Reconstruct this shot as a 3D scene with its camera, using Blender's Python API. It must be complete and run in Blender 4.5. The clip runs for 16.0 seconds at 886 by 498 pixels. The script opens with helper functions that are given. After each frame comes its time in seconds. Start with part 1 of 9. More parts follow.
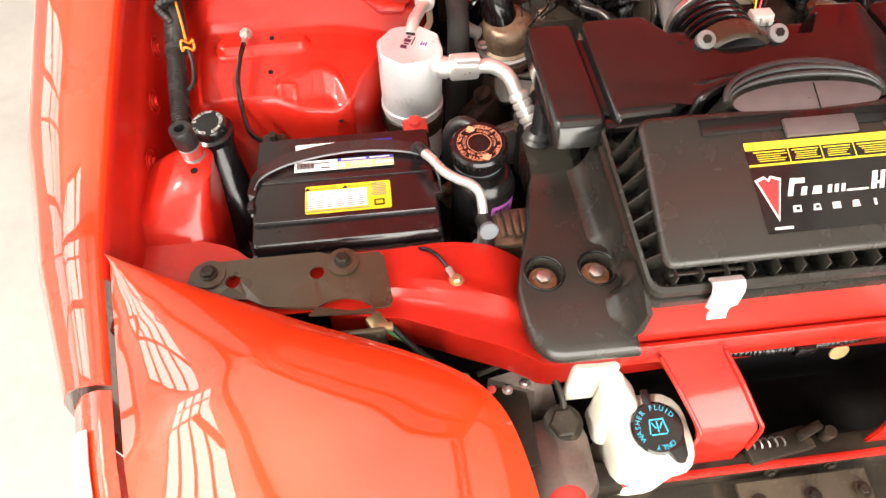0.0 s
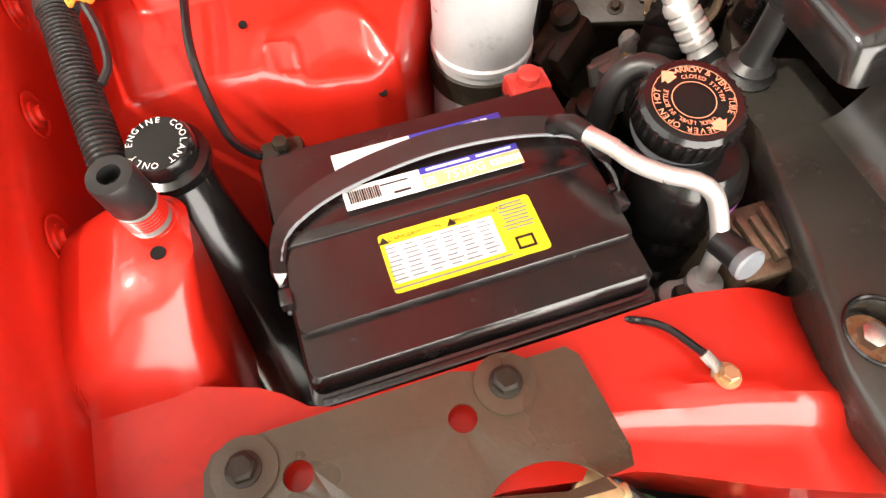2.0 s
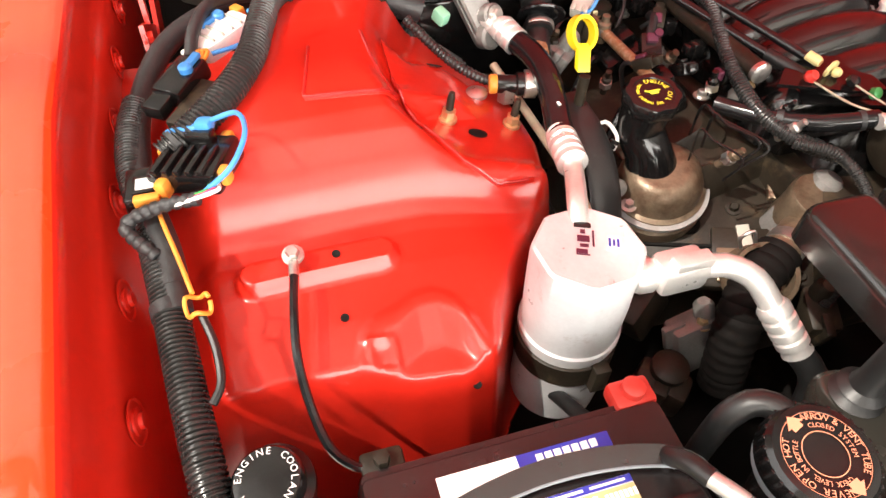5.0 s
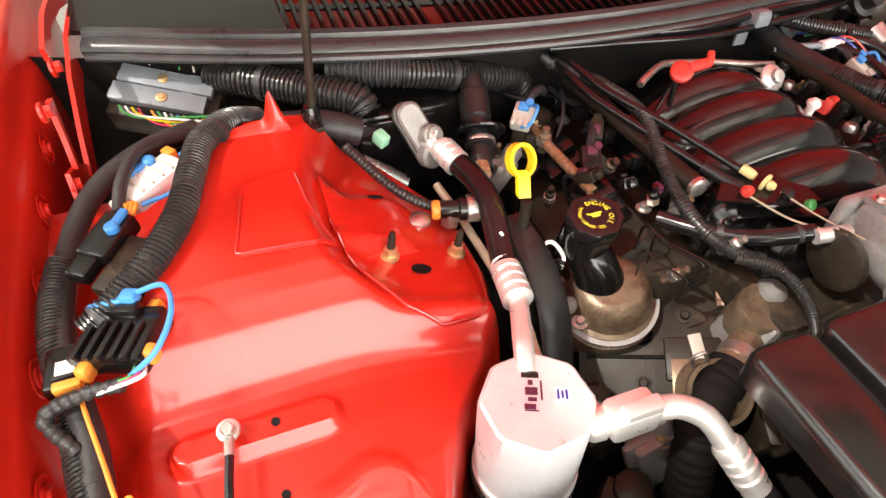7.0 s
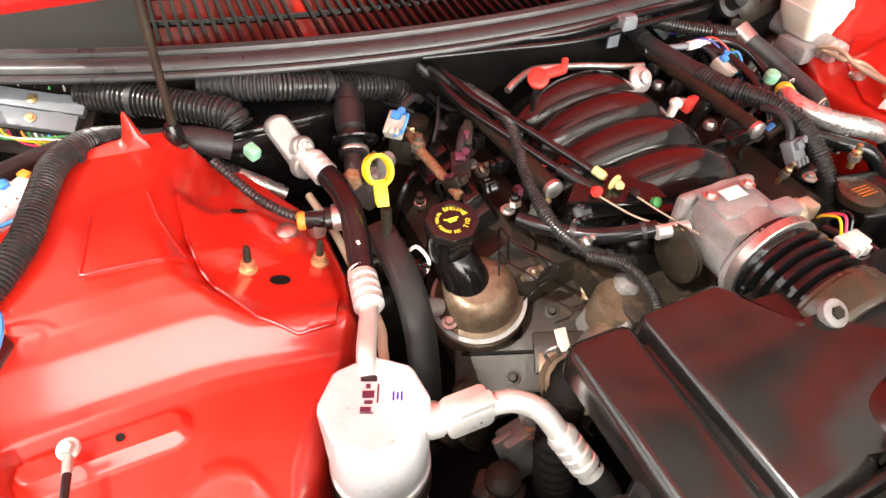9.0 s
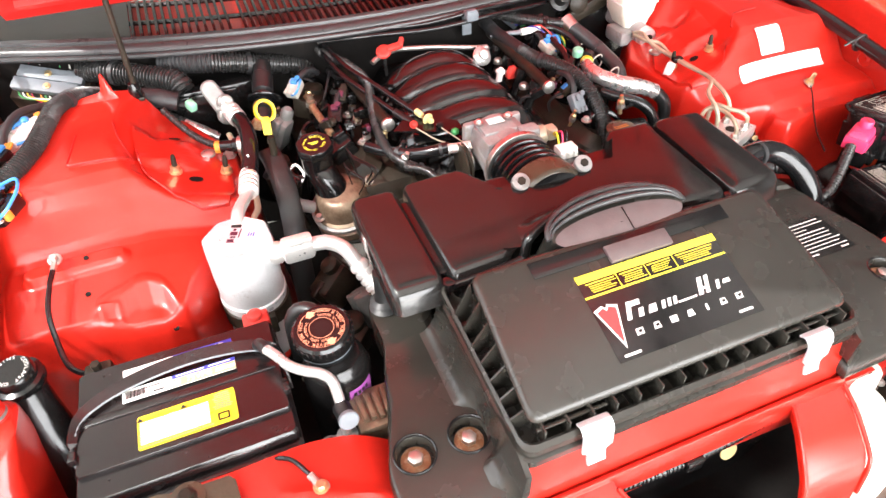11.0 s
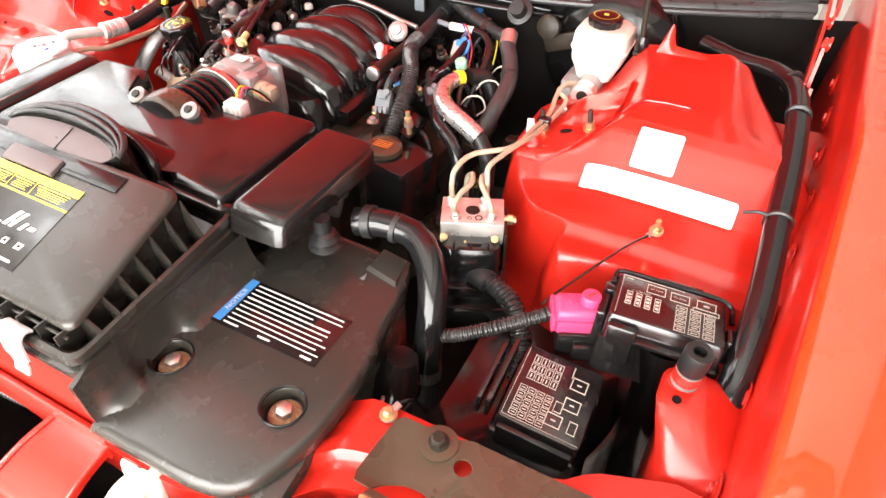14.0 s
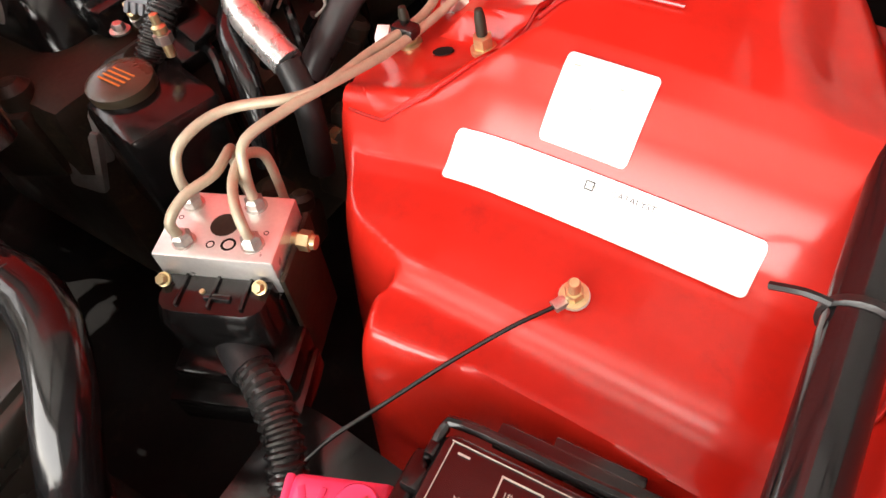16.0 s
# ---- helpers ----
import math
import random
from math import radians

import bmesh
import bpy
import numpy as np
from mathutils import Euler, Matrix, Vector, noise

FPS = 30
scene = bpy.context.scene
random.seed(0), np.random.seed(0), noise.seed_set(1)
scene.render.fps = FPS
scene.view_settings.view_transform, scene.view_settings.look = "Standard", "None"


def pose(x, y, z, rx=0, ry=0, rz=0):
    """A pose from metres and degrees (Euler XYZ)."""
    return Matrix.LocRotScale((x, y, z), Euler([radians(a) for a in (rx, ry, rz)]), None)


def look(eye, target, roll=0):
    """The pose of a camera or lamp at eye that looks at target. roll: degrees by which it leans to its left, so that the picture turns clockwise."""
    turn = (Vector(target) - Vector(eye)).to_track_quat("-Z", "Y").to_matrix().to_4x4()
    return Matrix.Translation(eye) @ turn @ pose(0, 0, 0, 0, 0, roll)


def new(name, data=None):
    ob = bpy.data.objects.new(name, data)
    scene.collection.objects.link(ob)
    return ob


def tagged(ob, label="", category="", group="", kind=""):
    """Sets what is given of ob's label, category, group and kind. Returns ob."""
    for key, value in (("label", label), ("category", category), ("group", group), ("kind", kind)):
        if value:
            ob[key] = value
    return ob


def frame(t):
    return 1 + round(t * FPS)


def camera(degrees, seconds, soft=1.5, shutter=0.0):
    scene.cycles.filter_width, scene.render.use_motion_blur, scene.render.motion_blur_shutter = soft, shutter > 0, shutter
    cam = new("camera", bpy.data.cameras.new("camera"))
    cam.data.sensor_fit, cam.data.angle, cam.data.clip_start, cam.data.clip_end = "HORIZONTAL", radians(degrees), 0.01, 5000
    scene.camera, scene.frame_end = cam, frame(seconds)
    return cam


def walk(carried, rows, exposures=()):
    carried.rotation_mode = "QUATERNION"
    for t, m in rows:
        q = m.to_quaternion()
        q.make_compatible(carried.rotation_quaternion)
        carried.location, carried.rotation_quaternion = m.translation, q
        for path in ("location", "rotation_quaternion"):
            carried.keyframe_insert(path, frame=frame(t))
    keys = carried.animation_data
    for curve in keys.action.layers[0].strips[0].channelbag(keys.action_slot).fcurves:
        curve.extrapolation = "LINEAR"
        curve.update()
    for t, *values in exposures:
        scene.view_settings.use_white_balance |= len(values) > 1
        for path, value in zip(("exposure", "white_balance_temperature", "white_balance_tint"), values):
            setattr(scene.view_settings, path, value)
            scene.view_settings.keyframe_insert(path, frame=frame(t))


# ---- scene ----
cam = camera(71.0, 16.0)
PATH = [
    (0, (-0.464, -0.414, 1.346), (-0.329, 0.728, -0.291), 0.0),
    (0.5, (-0.53, -0.321, 1.275), (-0.365, 0.807, -0.369), -3.4),
    (1, (-0.56, -0.219, 1.201), (-0.354, 0.875, -0.461), -3.7),
    (1.5, (-0.586, -0.137, 1.137), (-0.317, 0.881, -0.563), -2.1),
    (2, (-0.599, -0.094, 1.101), (-0.298, 0.841, -0.641), -0.7),
    (2.5, (-0.603, -0.083, 1.094), (-0.293, 0.819, -0.664), 0.1),
    (3, (-0.613, -0.066, 1.104), (-0.289, 0.864, -0.637), 0.9),
    (3.5, (-0.62, -0.031, 1.12), (-0.27, 0.976, -0.572), 1.7),
    (4, (-0.633, 0.003, 1.142), (-0.265, 1.111, -0.482), 2.2),
    (4.2, (-0.637, 0.014, 1.149), (-0.268, 1.162, -0.446), 2.2),
    (6.3, (-0.624, 0.066, 1.196), (-0.196, 1.433, -0.2), 0.5),
    (6.5, (-0.614, 0.079, 1.203), (-0.165, 1.44, -0.192), 0.5),
    (7, (-0.591, 0.101, 1.222), (-0.08, 1.438, -0.176), 0.8),
    (7.5, (-0.564, 0.105, 1.231), (-0.011, 1.425, -0.166), 0.7),
    (8, (-0.538, 0.105, 1.23), (0.057, 1.4, -0.174), 0.7),
    (8.2, (-0.529, 0.103, 1.223), (0.082, 1.383, -0.187), 0.8),
    (10.3, (-0.441, -0.191, 1.325), (0.12, 1.139, -0.059), 1.2),
    (10.5, (-0.437, -0.245, 1.332), (0.115, 1.101, -0.041), -0.0),
    (11, (-0.386, -0.369, 1.353), (0.13, 1.001, -0.01), -2.0),
    (11.5, (-0.184, -0.482, 1.372), (0.193, 0.931, 0.008), -1.7),
    (12, (0.0, -0.515, 1.37), (0.186, 0.924, -0.006), -0.4),
    (12.5, (0.208, -0.42, 1.35), (0.225, 1.018, -0.04), -0.2),
    (13, (0.39, -0.351, 1.311), (0.199, 1.071, -0.083), -0.5),
    (13.5, (0.609, -0.342, 1.301), (0.126, 1.034, -0.067), -0.3),
    (14, (0.674, -0.27, 1.262), (-0.01, 1.049, -0.076), 0.5),
    (14.5, (0.68, -0.146, 1.211), (-0.115, 1.144, -0.094), -1.1),
    (15, (0.686, 0.012, 1.128), (-0.136, 1.218, -0.239), -2.3),
    (15.5, (0.7, 0.117, 1.094), (-0.119, 1.165, -0.4), -3.7),
    (16, (0.688, 0.176, 1.065), (-0.018, 1.167, -0.523), -4.7),
]
EXPOSURE = [(0.0, -0.13, 6900, 10), (0.5, -0.44, 6600, 10), (1.0, -0.4, 6800, 10), (1.6, 0.04, 7000, 10), (4.0, 0.15, 6900, 10), (7.0, -0.04, 6900, 10), (10.5, 0.58, 6500, 10), (11.5, 0.42, 6200, 10), (12.2, 0.40, 6800, 10), (13.5, 0.72, 6800, 10), (14.0, 0.70, 6600, 10), (14.6, 0.54, 6600, 10), (15.0, 0.36, 6600, 10), (16.0, 0.08, 6700, 10)]
walk(cam, [(t, look(eye, target, roll)) for t, eye, target, roll in PATH], EXPOSURE)
SKY, SUN, DOOR, WINDOW, ROOF = 0.15, 4.0, 590.0, 150.0, 75.0


# ---- light and surroundings of the picture ----
world = bpy.data.worlds.new("sky")
scene.world = world
world.use_nodes = True
_n = world.node_tree.nodes
_sky = _n.new("ShaderNodeTexSky")
_sky.sky_type, _sky.sun_disc = "NISHITA", False
_sky.sun_elevation, _sky.sun_rotation = radians(42), radians(200)
world.node_tree.links.new(_sky.outputs[0], _n["Background"].inputs[0])
_n["Background"].inputs[1].default_value = SKY

sun = new("sun", bpy.data.lights.new("sun", "SUN"))
sun.data.energy, sun.data.angle, sun.data.color = SUN, radians(0.6), (1.0, 0.95, 0.88)
sun.matrix_world = look((-4.0, -0.9, 5.6), (0, 0, 0))

# daylight that fills the open door in front of the car and the tall side window
for name, eye, aim, wide, high, power in (("door_light", (0.4, -4.1, 1.75), (0.2, 0.3, 0.9), 5.4, 3.2, DOOR), ("window_light", (-4.35, 0.4, 2.75), (0.0, 0.4, 2.75), 6.2, 1.9, WINDOW),
                                           ("roof_light", (-2.6, -1.65, 4.3), (-2.6, -1.649, 0), 1.6, 1.9, ROOF),
                                           # lamp of the added second skylight, brightens reflections on the black
                                           # covers
                                           ("roof_light", (-3.375, 0.55, 4.3), (-3.375, 0.551, 0), 1.85, 2.1, ROOF * 1.2)):
    lamp = new(name, bpy.data.lights.new(name, "AREA"))
    lamp.data.shape, lamp.data.size, lamp.data.size_y = "RECTANGLE", wide, high
    lamp.data.energy, lamp.data.color = power, (1.0, 0.97, 0.93)
    lamp.matrix_world = look(eye, aim)


# ---- materials ----
def mat(name, color, rough=0.5, metal=0.0, coat=0.0, vary=0.12, scale=40.0, bump=0.0, bump_scale=400.0,
        wear=None, spec=0.5, rand=0.0, rough_vary=0.08, alpha=1.0):
    m = bpy.data.materials.new(name)
    m.use_nodes = True
    nt = m.node_tree
    nd, ln = nt.nodes, nt.links
    b = nd["Principled BSDF"]
    b.inputs["Roughness"].default_value = rough
    b.inputs["Metallic"].default_value = metal
    b.inputs["Coat Weight"].default_value = coat
    b.inputs["Coat Roughness"].default_value = 0.06
    b.inputs["Specular IOR Level"].default_value = spec
    geo = nd.new("ShaderNodeNewGeometry")
    big = nd.new("ShaderNodeTexNoise")
    big.inputs["Scale"].default_value, big.inputs["Detail"].default_value = scale, 6
    ln.new(geo.outputs["Position"], big.inputs["Vector"])
    fine = nd.new("ShaderNodeTexNoise")
    fine.inputs["Scale"].default_value, fine.inputs["Detail"].default_value = scale * 9, 3
    ln.new(geo.outputs["Position"], fine.inputs["Vector"])
    mix = nd.new("ShaderNodeMath")
    mix.operation = "ADD"
    ln.new(big.outputs[0], mix.inputs[0])
    half = nd.new("ShaderNodeMath")
    half.operation = "MULTIPLY"
    half.inputs[1].default_value = 0.45
    ln.new(fine.outputs[0], half.inputs[0])
    ln.new(half.outputs[0], mix.inputs[1])
    ramp = nd.new("ShaderNodeMapRange")
    ramp.inputs[1].default_value, ramp.inputs[2].default_value = 0.45, 1.0
    ramp.inputs[3].default_value, ramp.inputs[4].default_value = 1 - vary, 1 + vary
    ln.new(mix.outputs[0], ramp.inputs[0])
    tone = nd.new("ShaderNodeVectorMath")
    tone.operation = "SCALE"
    tone.inputs[0].default_value = color
    ln.new(ramp.outputs[0], tone.inputs["Scale"])
    out = tone.outputs[0]
    if wear:
        wcol, lo, hi, wscale = wear
        wn = nd.new("ShaderNodeTexNoise")
        wn.inputs["Scale"].default_value, wn.inputs["Detail"].default_value = wscale, 8
        wn.inputs["Roughness"].default_value = 0.68
        ln.new(geo.outputs["Position"], wn.inputs["Vector"])
        wr = nd.new("ShaderNodeMapRange")
        wr.inputs[1].default_value, wr.inputs[2].default_value = lo, hi
        ln.new(wn.outputs[0], wr.inputs[0])
        wm = nd.new("ShaderNodeMix")
        wm.data_type = "RGBA"
        wm.inputs[7].default_value = (*wcol, 1)
        ln.new(wr.outputs[0], wm.inputs[0])
        ln.new(out, wm.inputs[6])
        out = wm.outputs[2]
    ln.new(out, b.inputs["Base Color"])
    rr = nd.new("ShaderNodeMapRange")
    rr.inputs[1].default_value, rr.inputs[2].default_value = 0.3, 0.75
    rr.inputs[3].default_value, rr.inputs[4].default_value = max(0.02, rough - rough_vary), min(1, rough + rough_vary)
    ln.new(big.outputs[0], rr.inputs[0])
    ln.new(rr.outputs[0], b.inputs["Roughness"])
    if bump:
        bn = nd.new("ShaderNodeTexNoise")
        bn.inputs["Scale"].default_value, bn.inputs["Detail"].default_value = bump_scale, 4
        ln.new(geo.outputs["Position"], bn.inputs["Vector"])
        bp = nd.new("ShaderNodeBump")
        bp.inputs["Strength"].default_value, bp.inputs["Distance"].default_value = bump, 0.001
        ln.new(bn.outputs[0], bp.inputs["Height"])
        ln.new(bp.outputs[0], b.inputs["Normal"])
    return m


RED = mat("red_clearcoat_paint", (0.69, 0.050, 0.009), 0.30, coat=1.0, vary=0.05, scale=9, spec=0.25)
RED.node_tree.nodes["Principled BSDF"].inputs["Coat IOR"].default_value = 1.9
RED.node_tree.nodes["Principled BSDF"].inputs["Coat Roughness"].default_value = 0.02
RED_IN = mat("red_inner_paint", (0.51, 0.017, 0.009), 0.36, spec=0.25, coat=0.7, vary=0.10, scale=14, bump=0.05, bump_scale=70,
             wear=((0.36, 0.014, 0.010), 0.60, 0.78, 26), rough_vary=0.08)
RED_IN.node_tree.nodes["Principled BSDF"].inputs["Coat Roughness"].default_value = 0.13
RED_HOOD = mat("red_hood_underside", (0.70, 0.018, 0.014), 0.4, coat=0.3, vary=0.08, scale=6)
LINER = mat("grey_duct_plastic", (0.125, 0.120, 0.108), 0.5, vary=0.12, scale=20, bump=0.1, bump_scale=300)
BLACK = mat("black_textured_plastic", (0.010, 0.0095, 0.009), 0.17, vary=0.20, scale=30, bump=0.04, bump_scale=1500, spec=0.62)
GRAINED = mat("black_grained_plastic", (0.029, 0.027, 0.0225), 0.27, rough_vary=0.015, vary=0.05, scale=30, bump=0.06, bump_scale=1800, spec=0.55)
BLACK_SAT = mat("black_smooth_plastic", (0.007, 0.0065, 0.0065), 0.19, vary=0.2, scale=40, bump=0.03, bump_scale=500, spec=0.5)
BATT = mat("black_battery_case", (0.013, 0.010, 0.010), 0.22, vary=0.2, scale=50, bump=0.08, bump_scale=1200, spec=0.7)
RUBBER = mat("black_rubber", (0.012, 0.012, 0.012), 0.42, vary=0.25, scale=60, bump=0.10, bump_scale=700,
             wear=((0.04, 0.037, 0.034), 0.60, 0.8, 50))
HOSE = mat("glossy_black_hose", (0.008, 0.008, 0.0085), 0.16, vary=0.2, scale=50, bump=0.02, bump_scale=300)
SEAM_SHADE = mat("seam_shade_red", (0.36, 0.008, 0.006), 0.35, coat=0.6)
RUNNER = mat("satin_black_manifold", (0.007, 0.007, 0.007), 0.20, coat=0.4, vary=0.2, scale=30, bump=0.03, bump_scale=400, spec=0.6)
GREYCAST = mat("weathered_grey_casting", (0.21, 0.205, 0.195), 0.42, metal=0.3, vary=0.25, scale=50, bump=0.3, bump_scale=500)
LOOM = mat("black_split_loom", (0.024, 0.0235, 0.023), 0.26, vary=0.25, scale=60)
SEALR = mat("grey_black_seal_rubber", (0.036, 0.036, 0.037), 0.34, vary=0.2, scale=50, bump=0.06, bump_scale=300)
MOTOR = mat("stained_brown_steel", (0.15, 0.115, 0.10), 0.36, metal=0.45, vary=0.25, scale=22, bump=0.12, bump_scale=200,
            wear=((0.05, 0.035, 0.03), 0.52, 0.75, 14))
TAPE = mat("black_cloth_tape", (0.022, 0.022, 0.023), 0.5, vary=0.35, scale=120, bump=0.5, bump_scale=260)
GRIME = mat("grimy_dark_metal", (0.022, 0.017, 0.0115), 0.46, vary=0.5, scale=25, bump=0.35, bump_scale=180,
            wear=((0.095, 0.066, 0.038), 0.56, 0.74, 22), spec=0.3)
# near-black with brown patches, for bay floor, firewall, slots and hole discs
PIT = mat("near_black_brown", (0.007, 0.006, 0.0055), 0.7, spec=0.12, vary=0.5, scale=14, bump=0.4, bump_scale=90,
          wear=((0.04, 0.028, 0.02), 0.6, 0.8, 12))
BROWN = mat("dark_olive_bracket_coat", (0.058, 0.043, 0.026), 0.30, vary=0.18, scale=18, bump=0.12, bump_scale=400,
            wear=((0.085, 0.065, 0.045), 0.58, 0.8, 20), spec=0.6)
ALU = mat("bright_aluminium", (0.82, 0.80, 0.77), 0.34, metal=0.7, vary=0.10, scale=40, bump=0.08, bump_scale=350)
CANALU = mat("brushed_silver_can", (0.74, 0.75, 0.76), 0.34, metal=0.35, vary=0.08, scale=30, bump=0.08, bump_scale=260,
             wear=((0.46, 0.43, 0.40), 0.6, 0.8, 40))
CAST = mat("cast_aluminium", (0.33, 0.33, 0.325), 0.45, metal=0.25, vary=0.25, scale=30, bump=0.45, bump_scale=600,
           wear=((0.24, 0.19, 0.14), 0.56, 0.78, 25))
STEEL = mat("zinc_steel", (0.55, 0.53, 0.50), 0.35, metal=0.9, vary=0.2, scale=90, wear=((0.22, 0.15, 0.09), 0.58, 0.78, 110))
BRASS = mat("yellow_zinc_bolt", (0.60, 0.47, 0.26), 0.36, metal=0.85, vary=0.2, scale=120)
RUST = mat("rusty_bolt_face", (0.30, 0.15, 0.07), 0.6, metal=0.3, vary=0.35, scale=160, wear=((0.55, 0.45, 0.33), 0.5, 0.75, 140))
PIPE = mat("tan_coated_brake_line", (0.46, 0.40, 0.29), 0.38, metal=0.2, vary=0.15, scale=90)
WHITE = mat("white_plastic", (0.80, 0.79, 0.75), 0.45, vary=0.06, scale=30)
MILK = mat("milky_reservoir_plastic", (0.74, 0.72, 0.62), 0.38, vary=0.08, scale=20, wear=((0.55, 0.5, 0.38), 0.6, 0.85, 18))
PAPER = mat("white_label", (0.84, 0.84, 0.82), 0.4, vary=0.04, scale=40)
SILVER_TAPE = mat("foil_heat_sleeve", (0.72, 0.715, 0.70), 0.30, metal=0.85, vary=0.25, scale=90, bump=1.0, bump_scale=75,
                  wear=((0.40, 0.38, 0.36), 0.58, 0.75, 90))
YELLOW = mat("yellow_plastic", (0.80, 0.62, 0.02), 0.4, vary=0.08, scale=60)
LABEL_Y = mat("yellow_label", (0.85, 0.66, 0.03), 0.35, vary=0.05, scale=60)
CREAM = mat("pale_yellow_plastic", (0.72, 0.62, 0.28), 0.4, vary=0.08)
BLUE = mat("blue_print", (0.030, 0.035, 0.30), 0.35, vary=0.06)
SKYBLUE = mat("blue_plastic", (0.05, 0.25, 0.62), 0.4, vary=0.1)
CYAN = mat("cyan_print", (0.03, 0.42, 0.62), 0.5, vary=0.05)
PINK = mat("hot_pink_plastic", (0.78, 0.05, 0.15), 0.40, vary=0.08)
PURPLE = mat("purple_label", (0.36, 0.09, 0.36), 0.4, vary=0.06)
MAUVE = mat("dull_mauve_plastic", (0.10, 0.022, 0.045), 0.4, vary=0.15)
TAN = mat("stained_tan_casting", (0.21, 0.155, 0.105), 0.38, metal=0.5, vary=0.30, scale=35, bump=0.35, bump_scale=400,
          wear=((0.09, 0.055, 0.032), 0.50, 0.68, 28))
ORANGE = mat("orange_plastic", (0.75, 0.28, 0.04), 0.45, vary=0.12)
SALMON = mat("salmon_print", (0.75, 0.27, 0.16), 0.5, vary=0.08, scale=120)
REDPL = mat("red_plastic", (0.55, 0.04, 0.03), 0.4, vary=0.1)
REDLOGO = mat("red_print", (0.65, 0.05, 0.05), 0.4, vary=0.05)
GREY = mat("grey_plastic", (0.17, 0.19, 0.21), 0.45, vary=0.12, scale=60, bump=0.1)
LENS_GREY = mat("grey_mesh_pad", (0.11, 0.085, 0.085), 0.45, vary=0.15, scale=60, bump=0.3, bump_scale=900)
INK = mat("black_print", (0.012, 0.012, 0.012), 0.4, vary=0.1)
DECAL = mat("black_gloss_decal", (0.010, 0.009, 0.009), 0.14, vary=0.1, spec=0.6)
WPRINT = mat("white_print", (0.80, 0.79, 0.76), 0.45, vary=0.04)
GPRINT = mat("grey_print", (0.50, 0.48, 0.42), 0.45, vary=0.06)
GOLD = mat("gold_print", (0.55, 0.42, 0.20), 0.4, vary=0.06)
YPRINT = mat("yellow_print", (0.85, 0.70, 0.05), 0.45, vary=0.04)
GREEN = mat("green_wire", (0.05, 0.30, 0.08), 0.4)
TEAL = mat("pale_green_plastic", (0.25, 0.55, 0.38), 0.4)
CONCRETE = mat("sealed_concrete_floor", (0.60, 0.58, 0.54), 0.5, vary=0.10, scale=2.5, bump=0.2, bump_scale=60,
               wear=((0.46, 0.44, 0.41), 0.55, 0.8, 1.5))
WALLP = mat("pale_wall_paint", (0.70, 0.68, 0.64), 0.7, vary=0.05, scale=4, bump=0.2, bump_scale=120)
CEIL = mat("white_ceiling_paint", (0.85, 0.84, 0.82), 0.8, vary=0.04, scale=4)
DARKWALL = mat("dark_grey_wall_paint", (0.13, 0.13, 0.135), 0.6, vary=0.10, scale=4, bump=0.2, bump_scale=120)
DARKTRIM = mat("dark_wall_base", (0.06, 0.06, 0.065), 0.6, vary=0.2, scale=10)
AMBER = mat("amber_lens", (0.85, 0.32, 0.02), 0.12, coat=1.0, vary=0.1)
GLASSY = mat("clear_lamp_lens", (0.80, 0.78, 0.70), 0.10, coat=1.0, vary=0.1, scale=120)


# ---- mesh tools ----
def finish(bm, angle=38):
    bmesh.ops.recalc_face_normals(bm, faces=bm.faces[:])
    lim = radians(angle)
    for f in bm.faces:
        f.smooth = True
    for e in bm.edges:
        if len(e.link_faces) == 2:
            e.smooth = e.calc_face_angle(0.0) < lim
    return bm


def pivot_of(ob):
    m = ob.matrix_basis.copy()
    while ob.parent:
        m = ob.parent.matrix_basis @ m
        ob = ob.parent
    return m


def part(name, bm, material, parent=None, label="", angle=38, keep=False):
    """Links a bmesh, given in the world's metres, as one mesh object under a thing or a part."""
    finish(bm, angle)
    me = bpy.data.meshes.new(name)
    lo = Vector([min(v.co[i] for v in bm.verts) for i in range(3)])
    hi = Vector([max(v.co[i] for v in bm.verts) for i in range(3)])
    base = Vector(((lo.x + hi.x) / 2, (lo.y + hi.y) / 2, lo.z))
    bmesh.ops.translate(bm, verts=bm.verts[:], vec=-base)
    bm.to_mesh(me)
    if not keep:
        bm.free()
    for mm in (material if isinstance(material, (list, tuple)) else [material]):
        me.materials.append(mm)
    ob = new(name, me)
    if parent is None:
        ob.matrix_basis = Matrix.Translation(base)
    else:
        ob.parent = parent
        ob.matrix_basis = pivot_of(parent).inverted() @ Matrix.Translation(base)
    if label:
        ob["label"] = label
    return ob


def thing(name, label, category, at=(0, 0, 0), group="", kind=""):
    ob = new(name)
    ob.empty_display_size = 0.02
    ob.matrix_basis = Matrix.Translation(at)
    return tagged(ob, label, category, group, kind)


def join(*bms):
    a = bms[0]
    for b in bms[1:]:
        me = bpy.data.meshes.new("tmp")
        b.to_mesh(me)
        a.from_mesh(me)
        bpy.data.meshes.remove(me)
        b.free()
    return a


def moved(bm, m):
    bmesh.ops.transform(bm, matrix=m, verts=bm.verts[:])
    return bm


def box(c, s, bevel=0.002, turn=(0, 0, 0), seg=2, taper=1.0):
    bm = bmesh.new()
    bmesh.ops.create_cube(bm, size=1.0)
    for v in bm.verts:
        if v.co.z > 0:
            v.co.x *= taper
            v.co.y *= taper
    bmesh.ops.scale(bm, vec=s, verts=bm.verts[:])
    if bevel:
        bmesh.ops.bevel(bm, geom=bm.edges[:], offset=min(bevel, 0.45 * min(s)), segments=seg, affect="EDGES", profile=0.5)
    return moved(bm, pose(*c, *turn))


